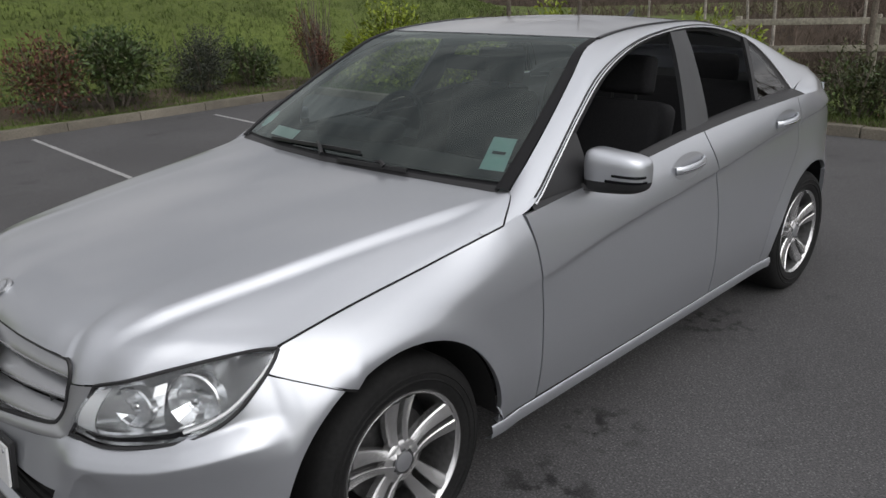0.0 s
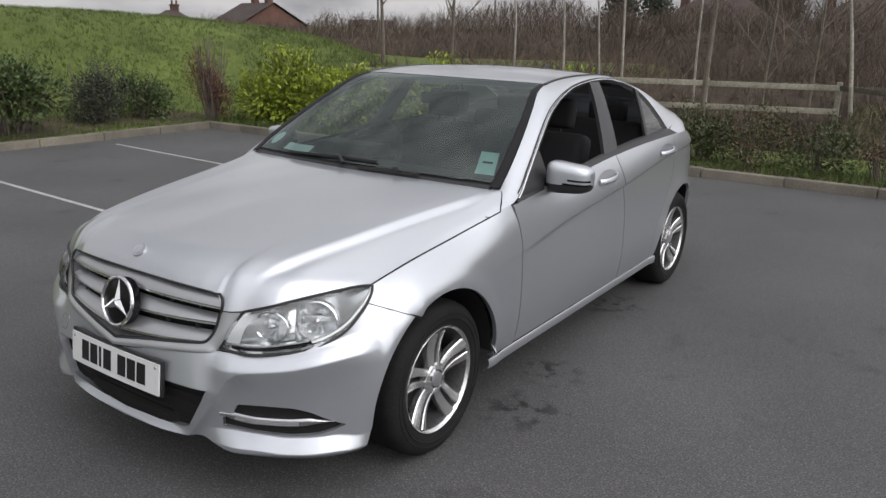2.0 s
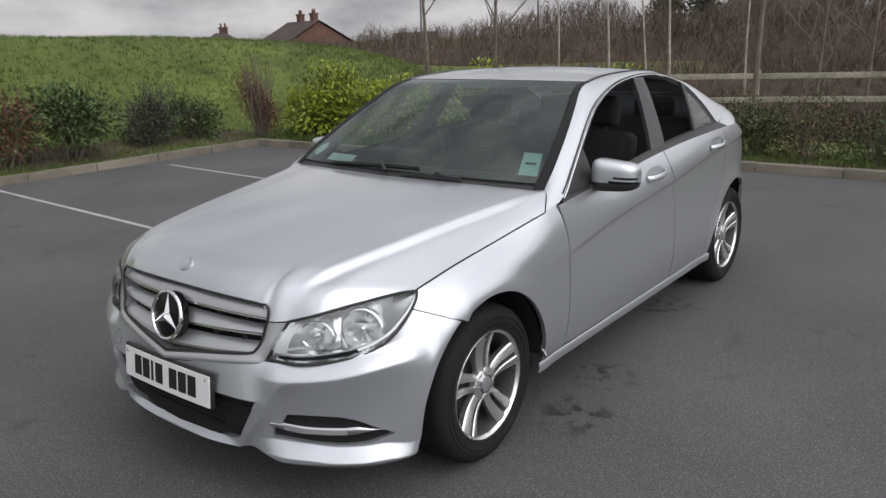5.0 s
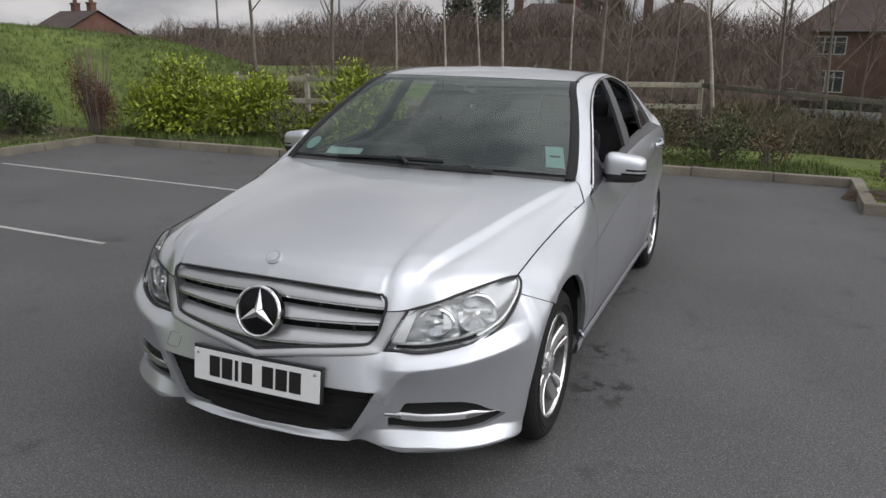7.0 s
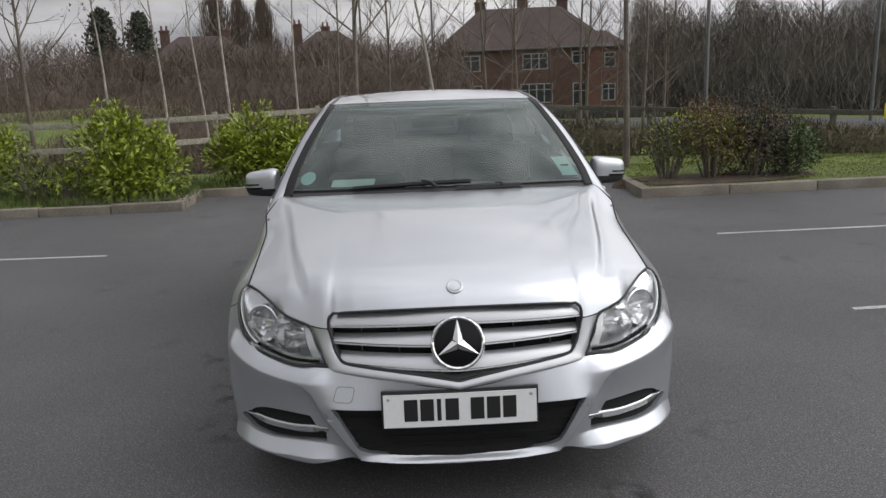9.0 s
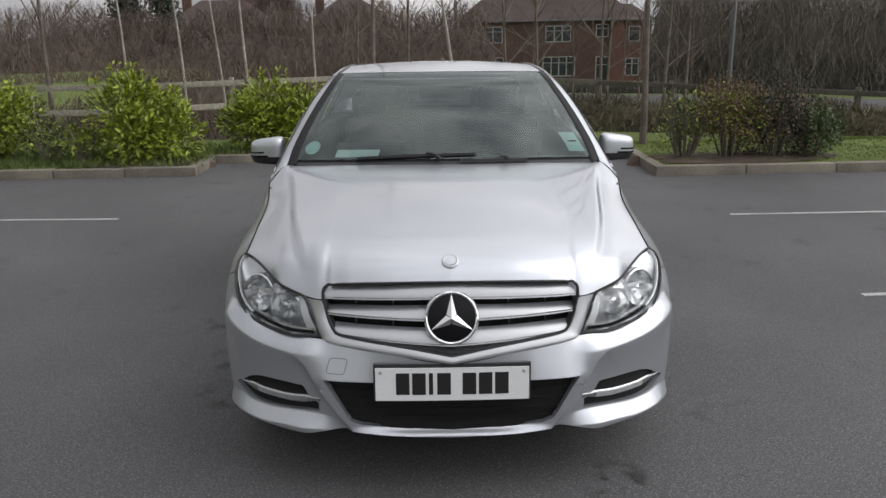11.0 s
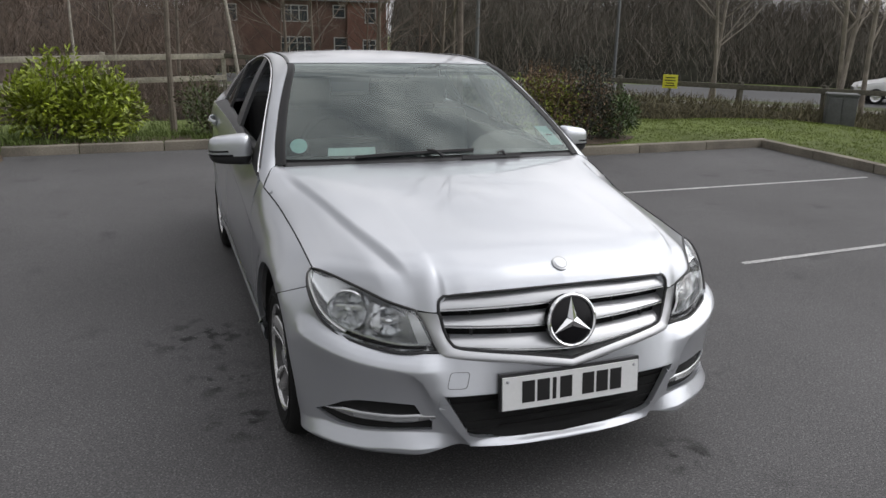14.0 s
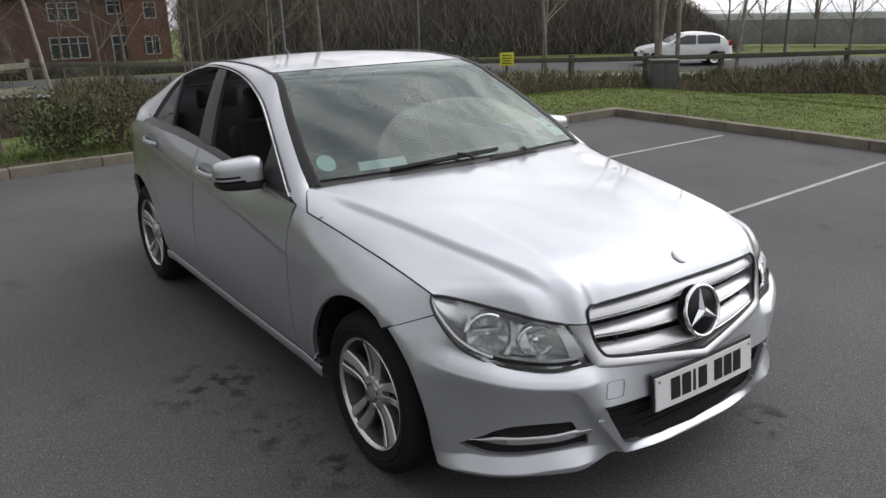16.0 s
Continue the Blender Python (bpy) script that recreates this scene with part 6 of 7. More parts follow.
for bx, by, bh, br, bl in ((10.3, 7.9, 6.5, 0.05, (0.10, 0.02)), (10.5, 8.0, 6.8, 0.05, (-0.13, -0.02)), (10.7, 7.7, 6.6, 0.05, (0.02, 0.05)), (11.4, 6.9, 6.0, 0.045, (0.08, 0)), (9.0, 9.6, 6.0, 0.04, (-0.06, 0)), (8.9, 9.7, 5.8, 0.035, (0.12, 0)), (12.6, 4.4, 6.0, 0.045, (-0.03, 0)), (13.4, 2.6, 5.5, 0.04, (0.05, 0))):
    bare_tree(bx, by, bh, br, PALEBARK, "slender bare grey tree in a clump by the fence", 0.22, 14, 2, 0.7, lean=bl, reach=0.28)
bare_tree(0.55, 13.4, 5.6, 0.045, BIRCH, "leaning birch with a pale trunk beyond the fence", 0.4, 9, 1, 0.7, lean=(-0.13, 0), reach=0.24)
for bx, by, bh in ((1.6, 14.6, 5.6), (3.9, 15.2, 6.2), (5.2, 14.6, 5.0), (-0.6, 15.4, 5.8), (2.6, 16.5, 6.4), (6.6, 17.5, 6.4), (-1.9, 17.2, 6.0), (4.9, 19.0, 6.6)):
    bare_tree(bx, by, bh, 0.045, BARK, BT, 0.25, 13, 2, 0.75, reach=0.30)


FT = "bare twiggy tree before the brick house"
for bx, by, bh in ((1.5, 41, 7.5), (5.2, 38, 8.5), (8.0, 42, 8.0), (10.5, 37, 7.0), (13.2, 40, 8.2), (3.4, 47, 9.0), (11.8, 46, 8.5), (15.4, 44, 7.5), (-2.5, 45, 8.0), (-12, 45, 7.5), (-16, 43, 7.0), (-8.5, 47, 8.0)):
    bare_tree(bx, by, bh, 0.055, TWIG, FT, 0.10, 24, 2, 0.6, reach=0.26)
for bx, by, bh in ((17, 48, 10), (21, 46.5, 10.5), (25, 45, 10.2), (29, 42.5, 10.6), (33, 40, 10.0), (36.5, 38, 10.4), (40, 35, 9.6)):
    bare_tree(bx, by, bh, 0.12, BARK, "tall bare tree in the wood across the road", 0.35, 20, 2, 0.75, reach=0.33)


for az, dist, bh in ((55.0, 52, 8.5), (57.2, 47, 6.0), (60.4, 58, 8.0), (62.4, 45, 6.5), (64.6, 55, 9.0), (67.0, 50, 8.0), (70.5, 56, 9.0)):
    bx, by = -2.1 + dist * math.sin(radians(az)), -2.4 + dist * math.cos(radians(az))
    bare_tree(bx, by, bh, 0.07, BARK, "thin bare tree beyond the road", 0.18, 22, 2, 0.7, reach=0.30)


# --- fence of posts and two rails ---
def fence(points, tops, mat, label, unit=1.75, rails=((-0.10, 0.10), (-0.52, 0.10)), thick=0.035):
    f = new("fence")
    tagged(f, label, "fence", kind="structure")
    path = [Vector((*p, z)) for p, z in zip(points, tops)]
    stops = []
    for a, b in zip(path, path[1:]):
        n = max(1, round((b - a).length / unit))
        stops += [a.lerp(b, k / n) for k in range(n)]
    stops.append(path[-1])
    for p in stops:
        g = land(p.x, p.y)
        o = part("fence_post", box(0.085, 0.085, p.z - g + 0.25, 0.008), mat, f)
        o.matrix_basis = pose(p.x, p.y, (p.z + g - 0.25) / 2, rnd.uniform(-1, 1), rnd.uniform(-1, 1), rnd.uniform(-8, 8))
    for a, b in zip(stops, stops[1:]):
        for dz, w in rails:
            d = b - a
            o = part("fence_rail", box(d.length + 0.03, thick, w, 0.006), mat, f)
            c = (a + b) / 2
            side = Vector((d.y, -d.x, 0)).normalized() * 0.05
            o.matrix_basis = Matrix.Translation(c + side + Vector((0, 0, dz + rnd.uniform(-0.008, 0.008)))) @ d.to_track_quat("X", "Z").to_matrix().to_4x4()


fence([(-8.4, 10.2), (-5.6, 11.0), (-3.8, 11.8), (-2.0, 12.9), (0.2, 13.6)], [0.90, 0.86, 0.86, 0.84, 0.84], FENCEWOOD, "weathered post-and-rail fence behind the shrubs")
fence([(0.2, 13.6), (3.4, 13.2), (5.9, 11.4), (7.3, 10.3), (8.9, 8.8), (10.0, 7.9), (11.2, 7.1), (13.2, 5.7), (17.0, 3.2), (22.0, 0.0)], [0.84, 0.64, 0.58, 0.56, 0.55, 0.55, 0.54, 0.54, 0.54, 0.54], FENCEDARK, "dark post-and-rail fence along the lawn", rails=((-0.09, 0.09),))


# --- thickets: a lumpy core, coloured dark for the shade within, with thousands of twigs ---
def thicket(path, low, top, depth, twigs, mat, core, label, name="thicket", length=(0.7, 2.2), width=(0.010, 0.028), core_fill=0.62, ragged=0.25):
    """path: points (x, y); top: heights of the crest along it; low: height of the foot."""
    ps = [Vector((*p, 0)) for p in path]
    cum = [0.0]
    for a, b in zip(ps, ps[1:]):
        cum.append(cum[-1] + (b - a).length)
    fx, fy, ft = spline(cum, [p.x for p in ps]), spline(cum, [p.y for p in ps]), spline(cum, list(top))
    total = cum[-1]
    ob = new(name)
    tagged(ob, label, "thicket", kind="stuff")
    rows = []
    n = int(total / 1.1)
    for k in range(n + 1):
        s = total * k / n
        c = Vector((fx(s), fy(s), 0))
        d = (Vector((fx(min(total, s + 0.5)), fy(min(total, s + 0.5)), 0)) - Vector((fx(max(0, s - 0.5)), fy(max(0, s - 0.5)), 0))).normalized()
        out_d = Vector((d.y, -d.x, 0))
        hgt = (ft(s) - low) * core_fill * (1 + ragged * noise.noise((s * 0.22, 1.7, 0)) + 0.5 * ragged * noise.noise((s * 0.8, 4.0, 0)))
        rows.append([c + out_d * (depth * 0.5 * u) * (1 + 0.2 * noise.noise((s * 0.4, u * 2, 9))) + Vector((0, 0, low + hgt * math.cos(u * math.pi / 2) ** 0.5 * (1 + 0.12 * noise.noise((s * 0.7, u * 3, 5))))) for u in [mix(-1, 1, i / 10) for i in range(11)]])
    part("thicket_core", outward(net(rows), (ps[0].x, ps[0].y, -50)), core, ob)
    verts, faces = [], []
    for k in range(twigs):
        s = rnd.uniform(0, total)
        d = Vector((fx(min(total, s + 0.5)) - fx(max(0, s - 0.5)), fy(min(total, s + 0.5)) - fy(max(0, s - 0.5)), 0)).normalized()
        out_d = Vector((d.y, -d.x, 0))
        u = rnd.uniform(-1, 1)
        crest = (ft(s) - low) * (1 + ragged * noise.noise((s * 0.22, 1.7, 0)) + 0.6 * ragged * noise.noise((s * 0.8, 4.0, 0)))
        z = low + crest * math.cos(u * math.pi / 2 * 0.9) ** 0.5 * rnd.random() ** 0.7
        p = Vector((fx(s), fy(s), z)) + out_d * depth * 0.5 * u
        v = Vector((rnd.gauss(0, 0.62), rnd.gauss(0, 0.62), 1)).normalized()
        L, w = rnd.uniform(*length), rnd.uniform(*width)
        p = p - v * L * 0.75
        sd = (d + rand_dir() * 0.3).normalized()
        q = p + v * L * 0.5 + rand_dir() * 0.06 * L
        e = p + v * L + rand_dir() * 0.12 * L
        b = len(verts)
        verts += [p - sd * w, p + sd * w, q + sd * w * 0.7, q - sd * w * 0.7, e]
        faces += [(b, b + 1, b + 2, b + 3), (b + 3, b + 2, b + 4)]
        for side in (-1, 1):
            r = p + v * L * rnd.uniform(0.35, 0.75)
            t = r + (v + sd * side * rnd.uniform(0.5, 1.0) + rand_dir() * 0.3).normalized() * L * rnd.uniform(0.25, 0.45)
            b = len(verts)
            verts += [r - d * w * 0.5, r + d * w * 0.5, t]
            faces += [(b, b + 1, b + 2)]
    raw_part("twig_mass", verts, faces, mat, ob)


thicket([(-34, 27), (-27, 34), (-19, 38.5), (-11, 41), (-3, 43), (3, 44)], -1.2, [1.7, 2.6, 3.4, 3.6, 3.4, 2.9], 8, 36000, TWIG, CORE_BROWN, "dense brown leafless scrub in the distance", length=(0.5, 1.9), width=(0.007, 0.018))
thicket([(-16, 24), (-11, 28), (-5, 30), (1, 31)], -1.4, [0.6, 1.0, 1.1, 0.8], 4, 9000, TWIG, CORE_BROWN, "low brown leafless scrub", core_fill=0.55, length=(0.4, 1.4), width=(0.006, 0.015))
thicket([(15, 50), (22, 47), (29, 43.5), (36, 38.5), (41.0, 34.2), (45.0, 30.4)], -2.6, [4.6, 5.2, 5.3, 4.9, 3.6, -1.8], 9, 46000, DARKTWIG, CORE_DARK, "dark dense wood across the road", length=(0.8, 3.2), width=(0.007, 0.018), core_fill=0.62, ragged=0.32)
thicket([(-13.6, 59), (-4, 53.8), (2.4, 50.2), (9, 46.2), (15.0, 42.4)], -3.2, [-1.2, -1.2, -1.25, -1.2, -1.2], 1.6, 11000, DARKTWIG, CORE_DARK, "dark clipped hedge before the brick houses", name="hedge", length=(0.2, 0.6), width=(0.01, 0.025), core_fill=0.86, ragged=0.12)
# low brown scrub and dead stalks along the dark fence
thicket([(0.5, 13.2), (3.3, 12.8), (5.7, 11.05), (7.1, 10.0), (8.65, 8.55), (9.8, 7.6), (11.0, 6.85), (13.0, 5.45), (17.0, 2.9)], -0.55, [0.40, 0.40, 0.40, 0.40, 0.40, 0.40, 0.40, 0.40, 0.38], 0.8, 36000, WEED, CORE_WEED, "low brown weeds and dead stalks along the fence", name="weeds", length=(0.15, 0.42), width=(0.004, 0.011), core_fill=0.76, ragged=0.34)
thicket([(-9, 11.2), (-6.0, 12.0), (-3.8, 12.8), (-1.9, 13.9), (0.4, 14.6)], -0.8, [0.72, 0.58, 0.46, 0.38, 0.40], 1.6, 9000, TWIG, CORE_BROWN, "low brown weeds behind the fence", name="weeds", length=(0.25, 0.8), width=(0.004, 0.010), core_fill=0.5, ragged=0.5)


# --- road beyond the fence ---
def ribbon(name, pts, left, right, lift, mat, label, category):
    r = rail(*[(x, y, 0) for x, y in pts])
    rows = []
    for k in range(61):
        c = r(k / 60)
        d = (r(min(1, k / 60 + 0.01)) - r(max(0, k / 60 - 0.01))).normalized()
        s = Vector((d.y, -d.x, 0))
        z = land(c.x, c.y) + lift
        rows.append([(c + s * w).to_tuple()[:2] + (z,) for w in (left, mix(left, right, 0.5), right)])
    o = part(name, outward(net(rows), (10, 20, -80)), mat)
    tagged(o, label, category, kind="structure")


ROADLINE = [(70, -14), (46, 6), (33, 18), (22, 27), (11, 35), (-2, 43), (-18, 52)]
ribbon("road", ROADLINE, -3.6, 3.6, 0.10, ROADTAR, "grey road beyond the fence", "road")
ribbon("pavement", ROADLINE, -7.2, -6.2, 0.34, PAVING, "pale pavement across the road", "pavement")
ribbon("verge", ROADLINE, -6.2, -3.6, 0.22, VERGE, "mown grass verge beside the road", "grass")


# --- houses ---
def window_unit(house, c, right, out_d, w, h, bars=2):
    up = Vector((0, 0, 1))

    def slab(u0, u1, v0, v1, d0, d1):
        bm = bmesh.new()
        vs = [bm.verts.new(c + right * u + up * v + out_d * d) for d in (d0, d1) for u, v in ((u0, v0), (u1, v0), (u1, v1), (u0, v1))]
        for q in ((0, 1, 2, 3), (7, 6, 5, 4), (0, 4, 5, 1), (1, 5, 6, 2), (2, 6, 7, 3), (3, 7, 4, 0)):
            bm.faces.new([vs[i] for i in q])
        bmesh.ops.recalc_face_normals(bm, faces=bm.faces)
        return bm

    win = part("window", slab(-w / 2, w / 2, -h / 2, h / 2, -0.05, 0.02), PANE, house, "white-framed window", smooth=False)
    t = 0.09
    fr = bmesh.new()
    for u0, u1, v0, v1 in ((-w / 2 - t, w / 2 + t, h / 2, h / 2 + t), (-w / 2 - t, w / 2 + t, -h / 2 - t, -h / 2), (-w / 2 - t, -w / 2, -h / 2, h / 2), (w / 2, w / 2 + t, -h / 2, h / 2)):
        join(fr, slab(u0, u1, v0, v1, -0.02, 0.06))
    for k in range(1, bars + 1):
        u = mix(-w / 2, w / 2, k / (bars + 1))
        join(fr, slab(u - 0.05, u + 0.05, -h / 2, h / 2, -0.02, 0.05))
    join(fr, slab(-w / 2, w / 2, h * 0.18, h * 0.18 + 0.06, -0.02, 0.05))
    part("window_frame", fr, WHITEPAINT, win, smooth=False)


def house(x, y, base, w, d, eaves, ridge, yaw, label, brick=BRICK, hip=True, chimneys=(), windows=(), ridge_part=0.35):
    h = new("house")
    h.matrix_basis = pose(x, y, base, 0, 0, yaw)
    tagged(h, label, "house", group="brick houses beyond the road")
    part("wall", box(w, d, eaves + 1.0, 0, (0, 0, eaves / 2 - 0.5)), brick, h, smooth=False)
    o = 0.35
    bm = bmesh.new()
    e = [bm.verts.new(p) for p in ((-w / 2 - o, -d / 2 - o, eaves), (w / 2 + o, -d / 2 - o, eaves), (w / 2 + o, d / 2 + o, eaves), (-w / 2 - o, d / 2 + o, eaves))]
    k = ridge_part * w if hip else w / 2 + o
    r = [bm.verts.new(p) for p in ((-k, 0, ridge), (k, 0, ridge))]
    bm.faces.new((e[0], e[1], r[1], r[0]))
    bm.faces.new((e[2], e[3], r[0], r[1]))
    if hip:
        bm.faces.new((e[1], e[2], r[1]))
        bm.faces.new((e[3], e[0], r[0]))
    bm.faces.new(e[::-1])
    bmesh.ops.recalc_face_normals(bm, faces=bm.faces)
    part("roof", bm, ROOF, h, smooth=False)
    if not hip:
        for sx in (-1, 1):
            g = bmesh.new()
            vs = [g.verts.new(p) for p in ((sx * (w / 2 + 0.02), -d / 2, eaves - 0.1), (sx * (w / 2 + 0.02), d / 2, eaves - 0.1), (sx * (w / 2 + 0.37), 0, ridge - 0.12))]
            vs[2].co.x = sx * (w / 2 + 0.02)
            g.faces.new(vs)
            part("gable", g, brick, h, smooth=False)
    gutter = part("gutter", box(w + 0.7, 0.12, 0.12, 0.02, (0, -d / 2 - o, eaves - 0.02)), STEEL, h)
    for cx, cy, ch in chimneys:
        c = part("chimney", box(0.95, 0.65, ch + 1.5, 0.02, (cx, cy, ridge - 0.75 + ch / 2)), brick, h, smooth=False)
        part("chimney_cap", box(1.10, 0.80, 0.16, 0.03, (cx, cy, ridge + ch - 0.12)), brick, c)
        for px in (-0.25, 0.25):
            part("chimney_pot", move(lathe([(0.13, 0), (0.10, 0.45), (0.08, 0.45)], 10), Matrix.Translation((cx + px, cy, ridge + ch)) @ pose(0, 0, 0, 0, -90, 0)), BRICK, c)
    for face, u, z, ww, hh, bars in windows:
        if face == "f":
            window_unit(h, Vector((u, -d / 2, z)), Vector((1, 0, 0)), Vector((0, -1, 0)), ww, hh, bars)
        elif face == "r":
            window_unit(h, Vector((w / 2, u, z)), Vector((0, 1, 0)), Vector((1, 0, 0)), ww, hh, bars)
        else:
            window_unit(h, Vector((-w / 2, u, z)), Vector((0, -1, 0)), Vector((-1, 0, 0)), ww, hh, bars)
    return h


SEMI = "brown brick house with a hipped tiled roof and white windows"
house(10.2, 69.5, -2.9, 15.0, 8.0, 5.3, 8.9, -4, SEMI, BRICKDARK, True, ((-3.6, 0.6, 0.7), (0.2, 0.4, 0.9), (3.8, 0.8, 0.7)),
      (("f", -5.0, 4.2, 2.2, 1.2, 2), ("f", -5.0, 1.5, 2.4, 1.5, 3), ("f", 0.9, 4.2, 2.0, 1.2, 2), ("f", 1.0, 1.5, 2.6, 1.5, 3), ("f", 4.6, 4.4, 0.9, 0.9, 0), ("f", 4.7, 1.2, 1.0, 2.0, 0), ("r", -1.5, 4.2, 1.0, 1.2, 0), ("r", -1.2, 1.5, 1.2, 1.2, 1)), ridge_part=0.24)
# a red brick front bay of the same house's end
house(17.0, 67.2, -2.9, 3.4, 5.0, 5.25, 6.6, -4, "red brick end wing with a small white window", BRICK, True, (), (("f", 0.3, 4.1, 0.8, 1.1, 0), ("f", 0.2, 1.4, 1.0, 1.3, 1)), ridge_part=0.1)
house(-8.6, 84.5, -2.7, 9.0, 8.0, 5.3, 8.0, 6, SEMI, BRICKDARK, True, ((-3.2, 1.0, 0.9), (-0.2, 2.0, 0.6)), (("f", -2.2, 4.2, 2.0, 1.2, 2), ("f", 2.2, 4.2, 1.8, 1.2, 2), ("f", -2.2, 1.5, 2.2, 1.5, 3), ("f", 2.2, 1.5, 2.2, 1.5, 3)), ridge_part=0.12)
house(-21.5, 82.0, -2.7, 11.0, 8.0, 5.2, 7.9, 12, SEMI, BRICKDARK, True, ((-3.6, 0.5, 0.7), (2.5, 0.5, 0.6)), (("f", -2.6, 4.2, 2.0, 1.2, 2), ("f", 2.6, 4.2, 2.0, 1.2, 2)), ridge_part=0.2)
GB = "red brick house with a gable and a chimney on the skyline"
house(-72.5, 66.5, -3.5, 8.0, 9.0, 4.9, 7.6, -16, GB, BRICK, False, ((2.4, 0.3, 0.9), (-1.2, 0.3, 0.9)), (("r", -2.4, 4.55, 2.4, 0.75, 2),))
house(-79.0, 59.0, -4.0, 6.4, 7.0, 5.0, 7.0, 46, GB, BRICKDARK, True, ((0.3, 0.2, 0.7),), (("f", 0.0, 4.2, 1.6, 0.9, 1),), ridge_part=0.10)
house(-64.0, 78.0, -3.6, 5.0, 6.0, 4.6, 6.0, 40, "small pale gabled house far off", SHED, False, (), (("f", 0, 3.6, 1.2, 0.8, 1),))
# far pale shed with a dark band, and a low wall
sh = new("warehouse")
tagged(sh, "long pale flat-roofed warehouse far off", "warehouse")
sh.matrix_basis = pose(112, 62, -6.3, 0, 0, -62)
part("wall", box(60, 16, 3.4, 0.05, (0, 0, 1.7)), STEEL, sh)
part("roof", box(61, 17, 0.9, 0.08, (0, 0, 3.85)), SHED, sh)
for k in range(7):
    part("bay_door", box(3.2, 0.2, 2.2, 0.03, (-24 + 8 * k, -8.05, 1.2)), SATIN, sh)


def crowned_tree(x, y, base, h, rx, mat, label, leaves, size, shape):
    t = new("tree")
    t.location = (x, y, base)
    tagged(t, label, "tree")
    part("trunk", tube([(0, 0, 0), (0.05, 0, h * 0.5), (0, 0, h * 0.95)], [0.25, 0.15, 0.04], 8), BARK, t)
    vt, ft = [], []
    for k in range(leaves):
        f = rnd.random()
        r = rx * shape(f) * math.sqrt(rnd.random()) * (1 + 0.25 * noise.noise((f * 6, k * 0.001, 2)))
        a = rnd.uniform(0, 2 * math.pi)
        r *= 1 + 0.25 * math.sin(3 * a + 5 * f)
        p = Vector((r * math.cos(a), r * math.sin(a), h * (0.10 + 0.9 * f)))
        leaf(vt, ft, p, rand_dir(0.5), rand_dir(), size * rnd.uniform(0.6, 1.3), size * 0.5)
    raw_part("crown", vt, ft, mat, t)


crowned_tree(-26.0, 67.0, -3.0, 10.0, 2.1, LEAF_GREY, "dark evergreen tree beyond the scrub", 4200, 0.42, lambda f: (1 - f) ** 0.45 * 1.1)
crowned_tree(-23.0, 67.6, -3.0, 9.6, 2.0, LEAF_GREY, "dark evergreen tree beyond the scrub", 4000, 0.42, lambda f: (1 - f) ** 0.45 * 1.1)


def poplar(x, y, base, h, rx):
    t = new("tree")
    t.location = (x, y, base)
    tagged(t, "tall bare poplar with upright limbs far off", "tree", group="far poplars")
    part("trunk", tube([(0, 0, 0), (0, 0, h * 0.95)], [0.3, 0.05], 7), BARK, t)
    vt, ft = [], []
    for k in range(2500):
        f = rnd.random()
        a = rnd.uniform(0, 2 * math.pi)
        r = rx * math.sin(math.pi * min(1, 0.15 + f * 0.85)) ** 0.6 * rnd.random()
        p = Vector((r * math.cos(a), r * math.sin(a), h * (0.12 + 0.75 * f)))
        e = p * 1.0 + Vector((r * 0.25 * math.cos(a), r * 0.25 * math.sin(a), rnd.uniform(0.8, 2.2)))
        b = len(vt)
        vt += [p + Vector((0.03, 0, 0)), p - Vector((0.03, 0, 0)), e]
        ft += [(b, b + 1, b + 2)]
    raw_part("branch_work", vt, ft, TWIG, t)


for px, py, ph, pr in ((-22.8, 95, 15.8, 2.2), (-20.2, 96, 14.6, 2.0), (-17.4, 96, 14.2, 1.8)):
    poplar(px, py, -3.0, ph, pr)


# --- poles, sign and cabinet ---
def pole(x, y, base, h, r, label, arm=0.0, mat=STEEL):
    p = new("street_lamp" if arm else "pole")
    tagged(p, label, "street lamp" if arm else "pole")
    p.location = (x, y, base)
    part("column", tube([(0, 0, -0.3), (0, 0, h * 0.5), (0, 0, h)], [r, r * 0.85, r * 0.6], 10), mat, p)
    if arm:
        part("lamp_arm", tube([(0, 0, h - 0.05), (arm * 0.5, 0, h + 0.18), (arm, 0, h + 0.2)], [r * 0.55, r * 0.45, r * 0.4], 8), mat, p)
        part("lamp_head", box(0.7, 0.28, 0.16, 0.05, (arm + 0.3, 0, h + 0.2)), mat, p)


def spot(az, dist, eye=(0.0, -3.0)):
    return eye[0] + dist * math.sin(radians(az)), eye[1] + dist * math.cos(radians(az))


pole(-38.2, 47.5, -2.3, 9.5, 0.10, "grey street lamp with a short arm", 1.2)
pole(-29.6, 51.0, -2.4, 13.5, 0.09, "tall slim pole far off")
pole(1.9, 60.0, -2.4, 13.0, 0.11, "tall grey pole beside the road")
pole(-4.0, 66.0, -2.6, 9.6, 0.13, "dark timber telegraph pole", mat=BARK)
pole(11.5, 27.5, -1.7, 11.0, 0.08, "slim grey street lamp column beside the road", 1.0)
pole(20.0, 30.5, -1.9, 10.5, 0.08, "slim grey street lamp column beside the road", 1.0)
pole(38.9, 22.6, -2.2, 11.0, 0.09, "slim grey street lamp column beside the road", 1.0)
pole(58.7, 32.3, -2.6, 10.0, 0.14, "dark timber telegraph pole", mat=BARK)

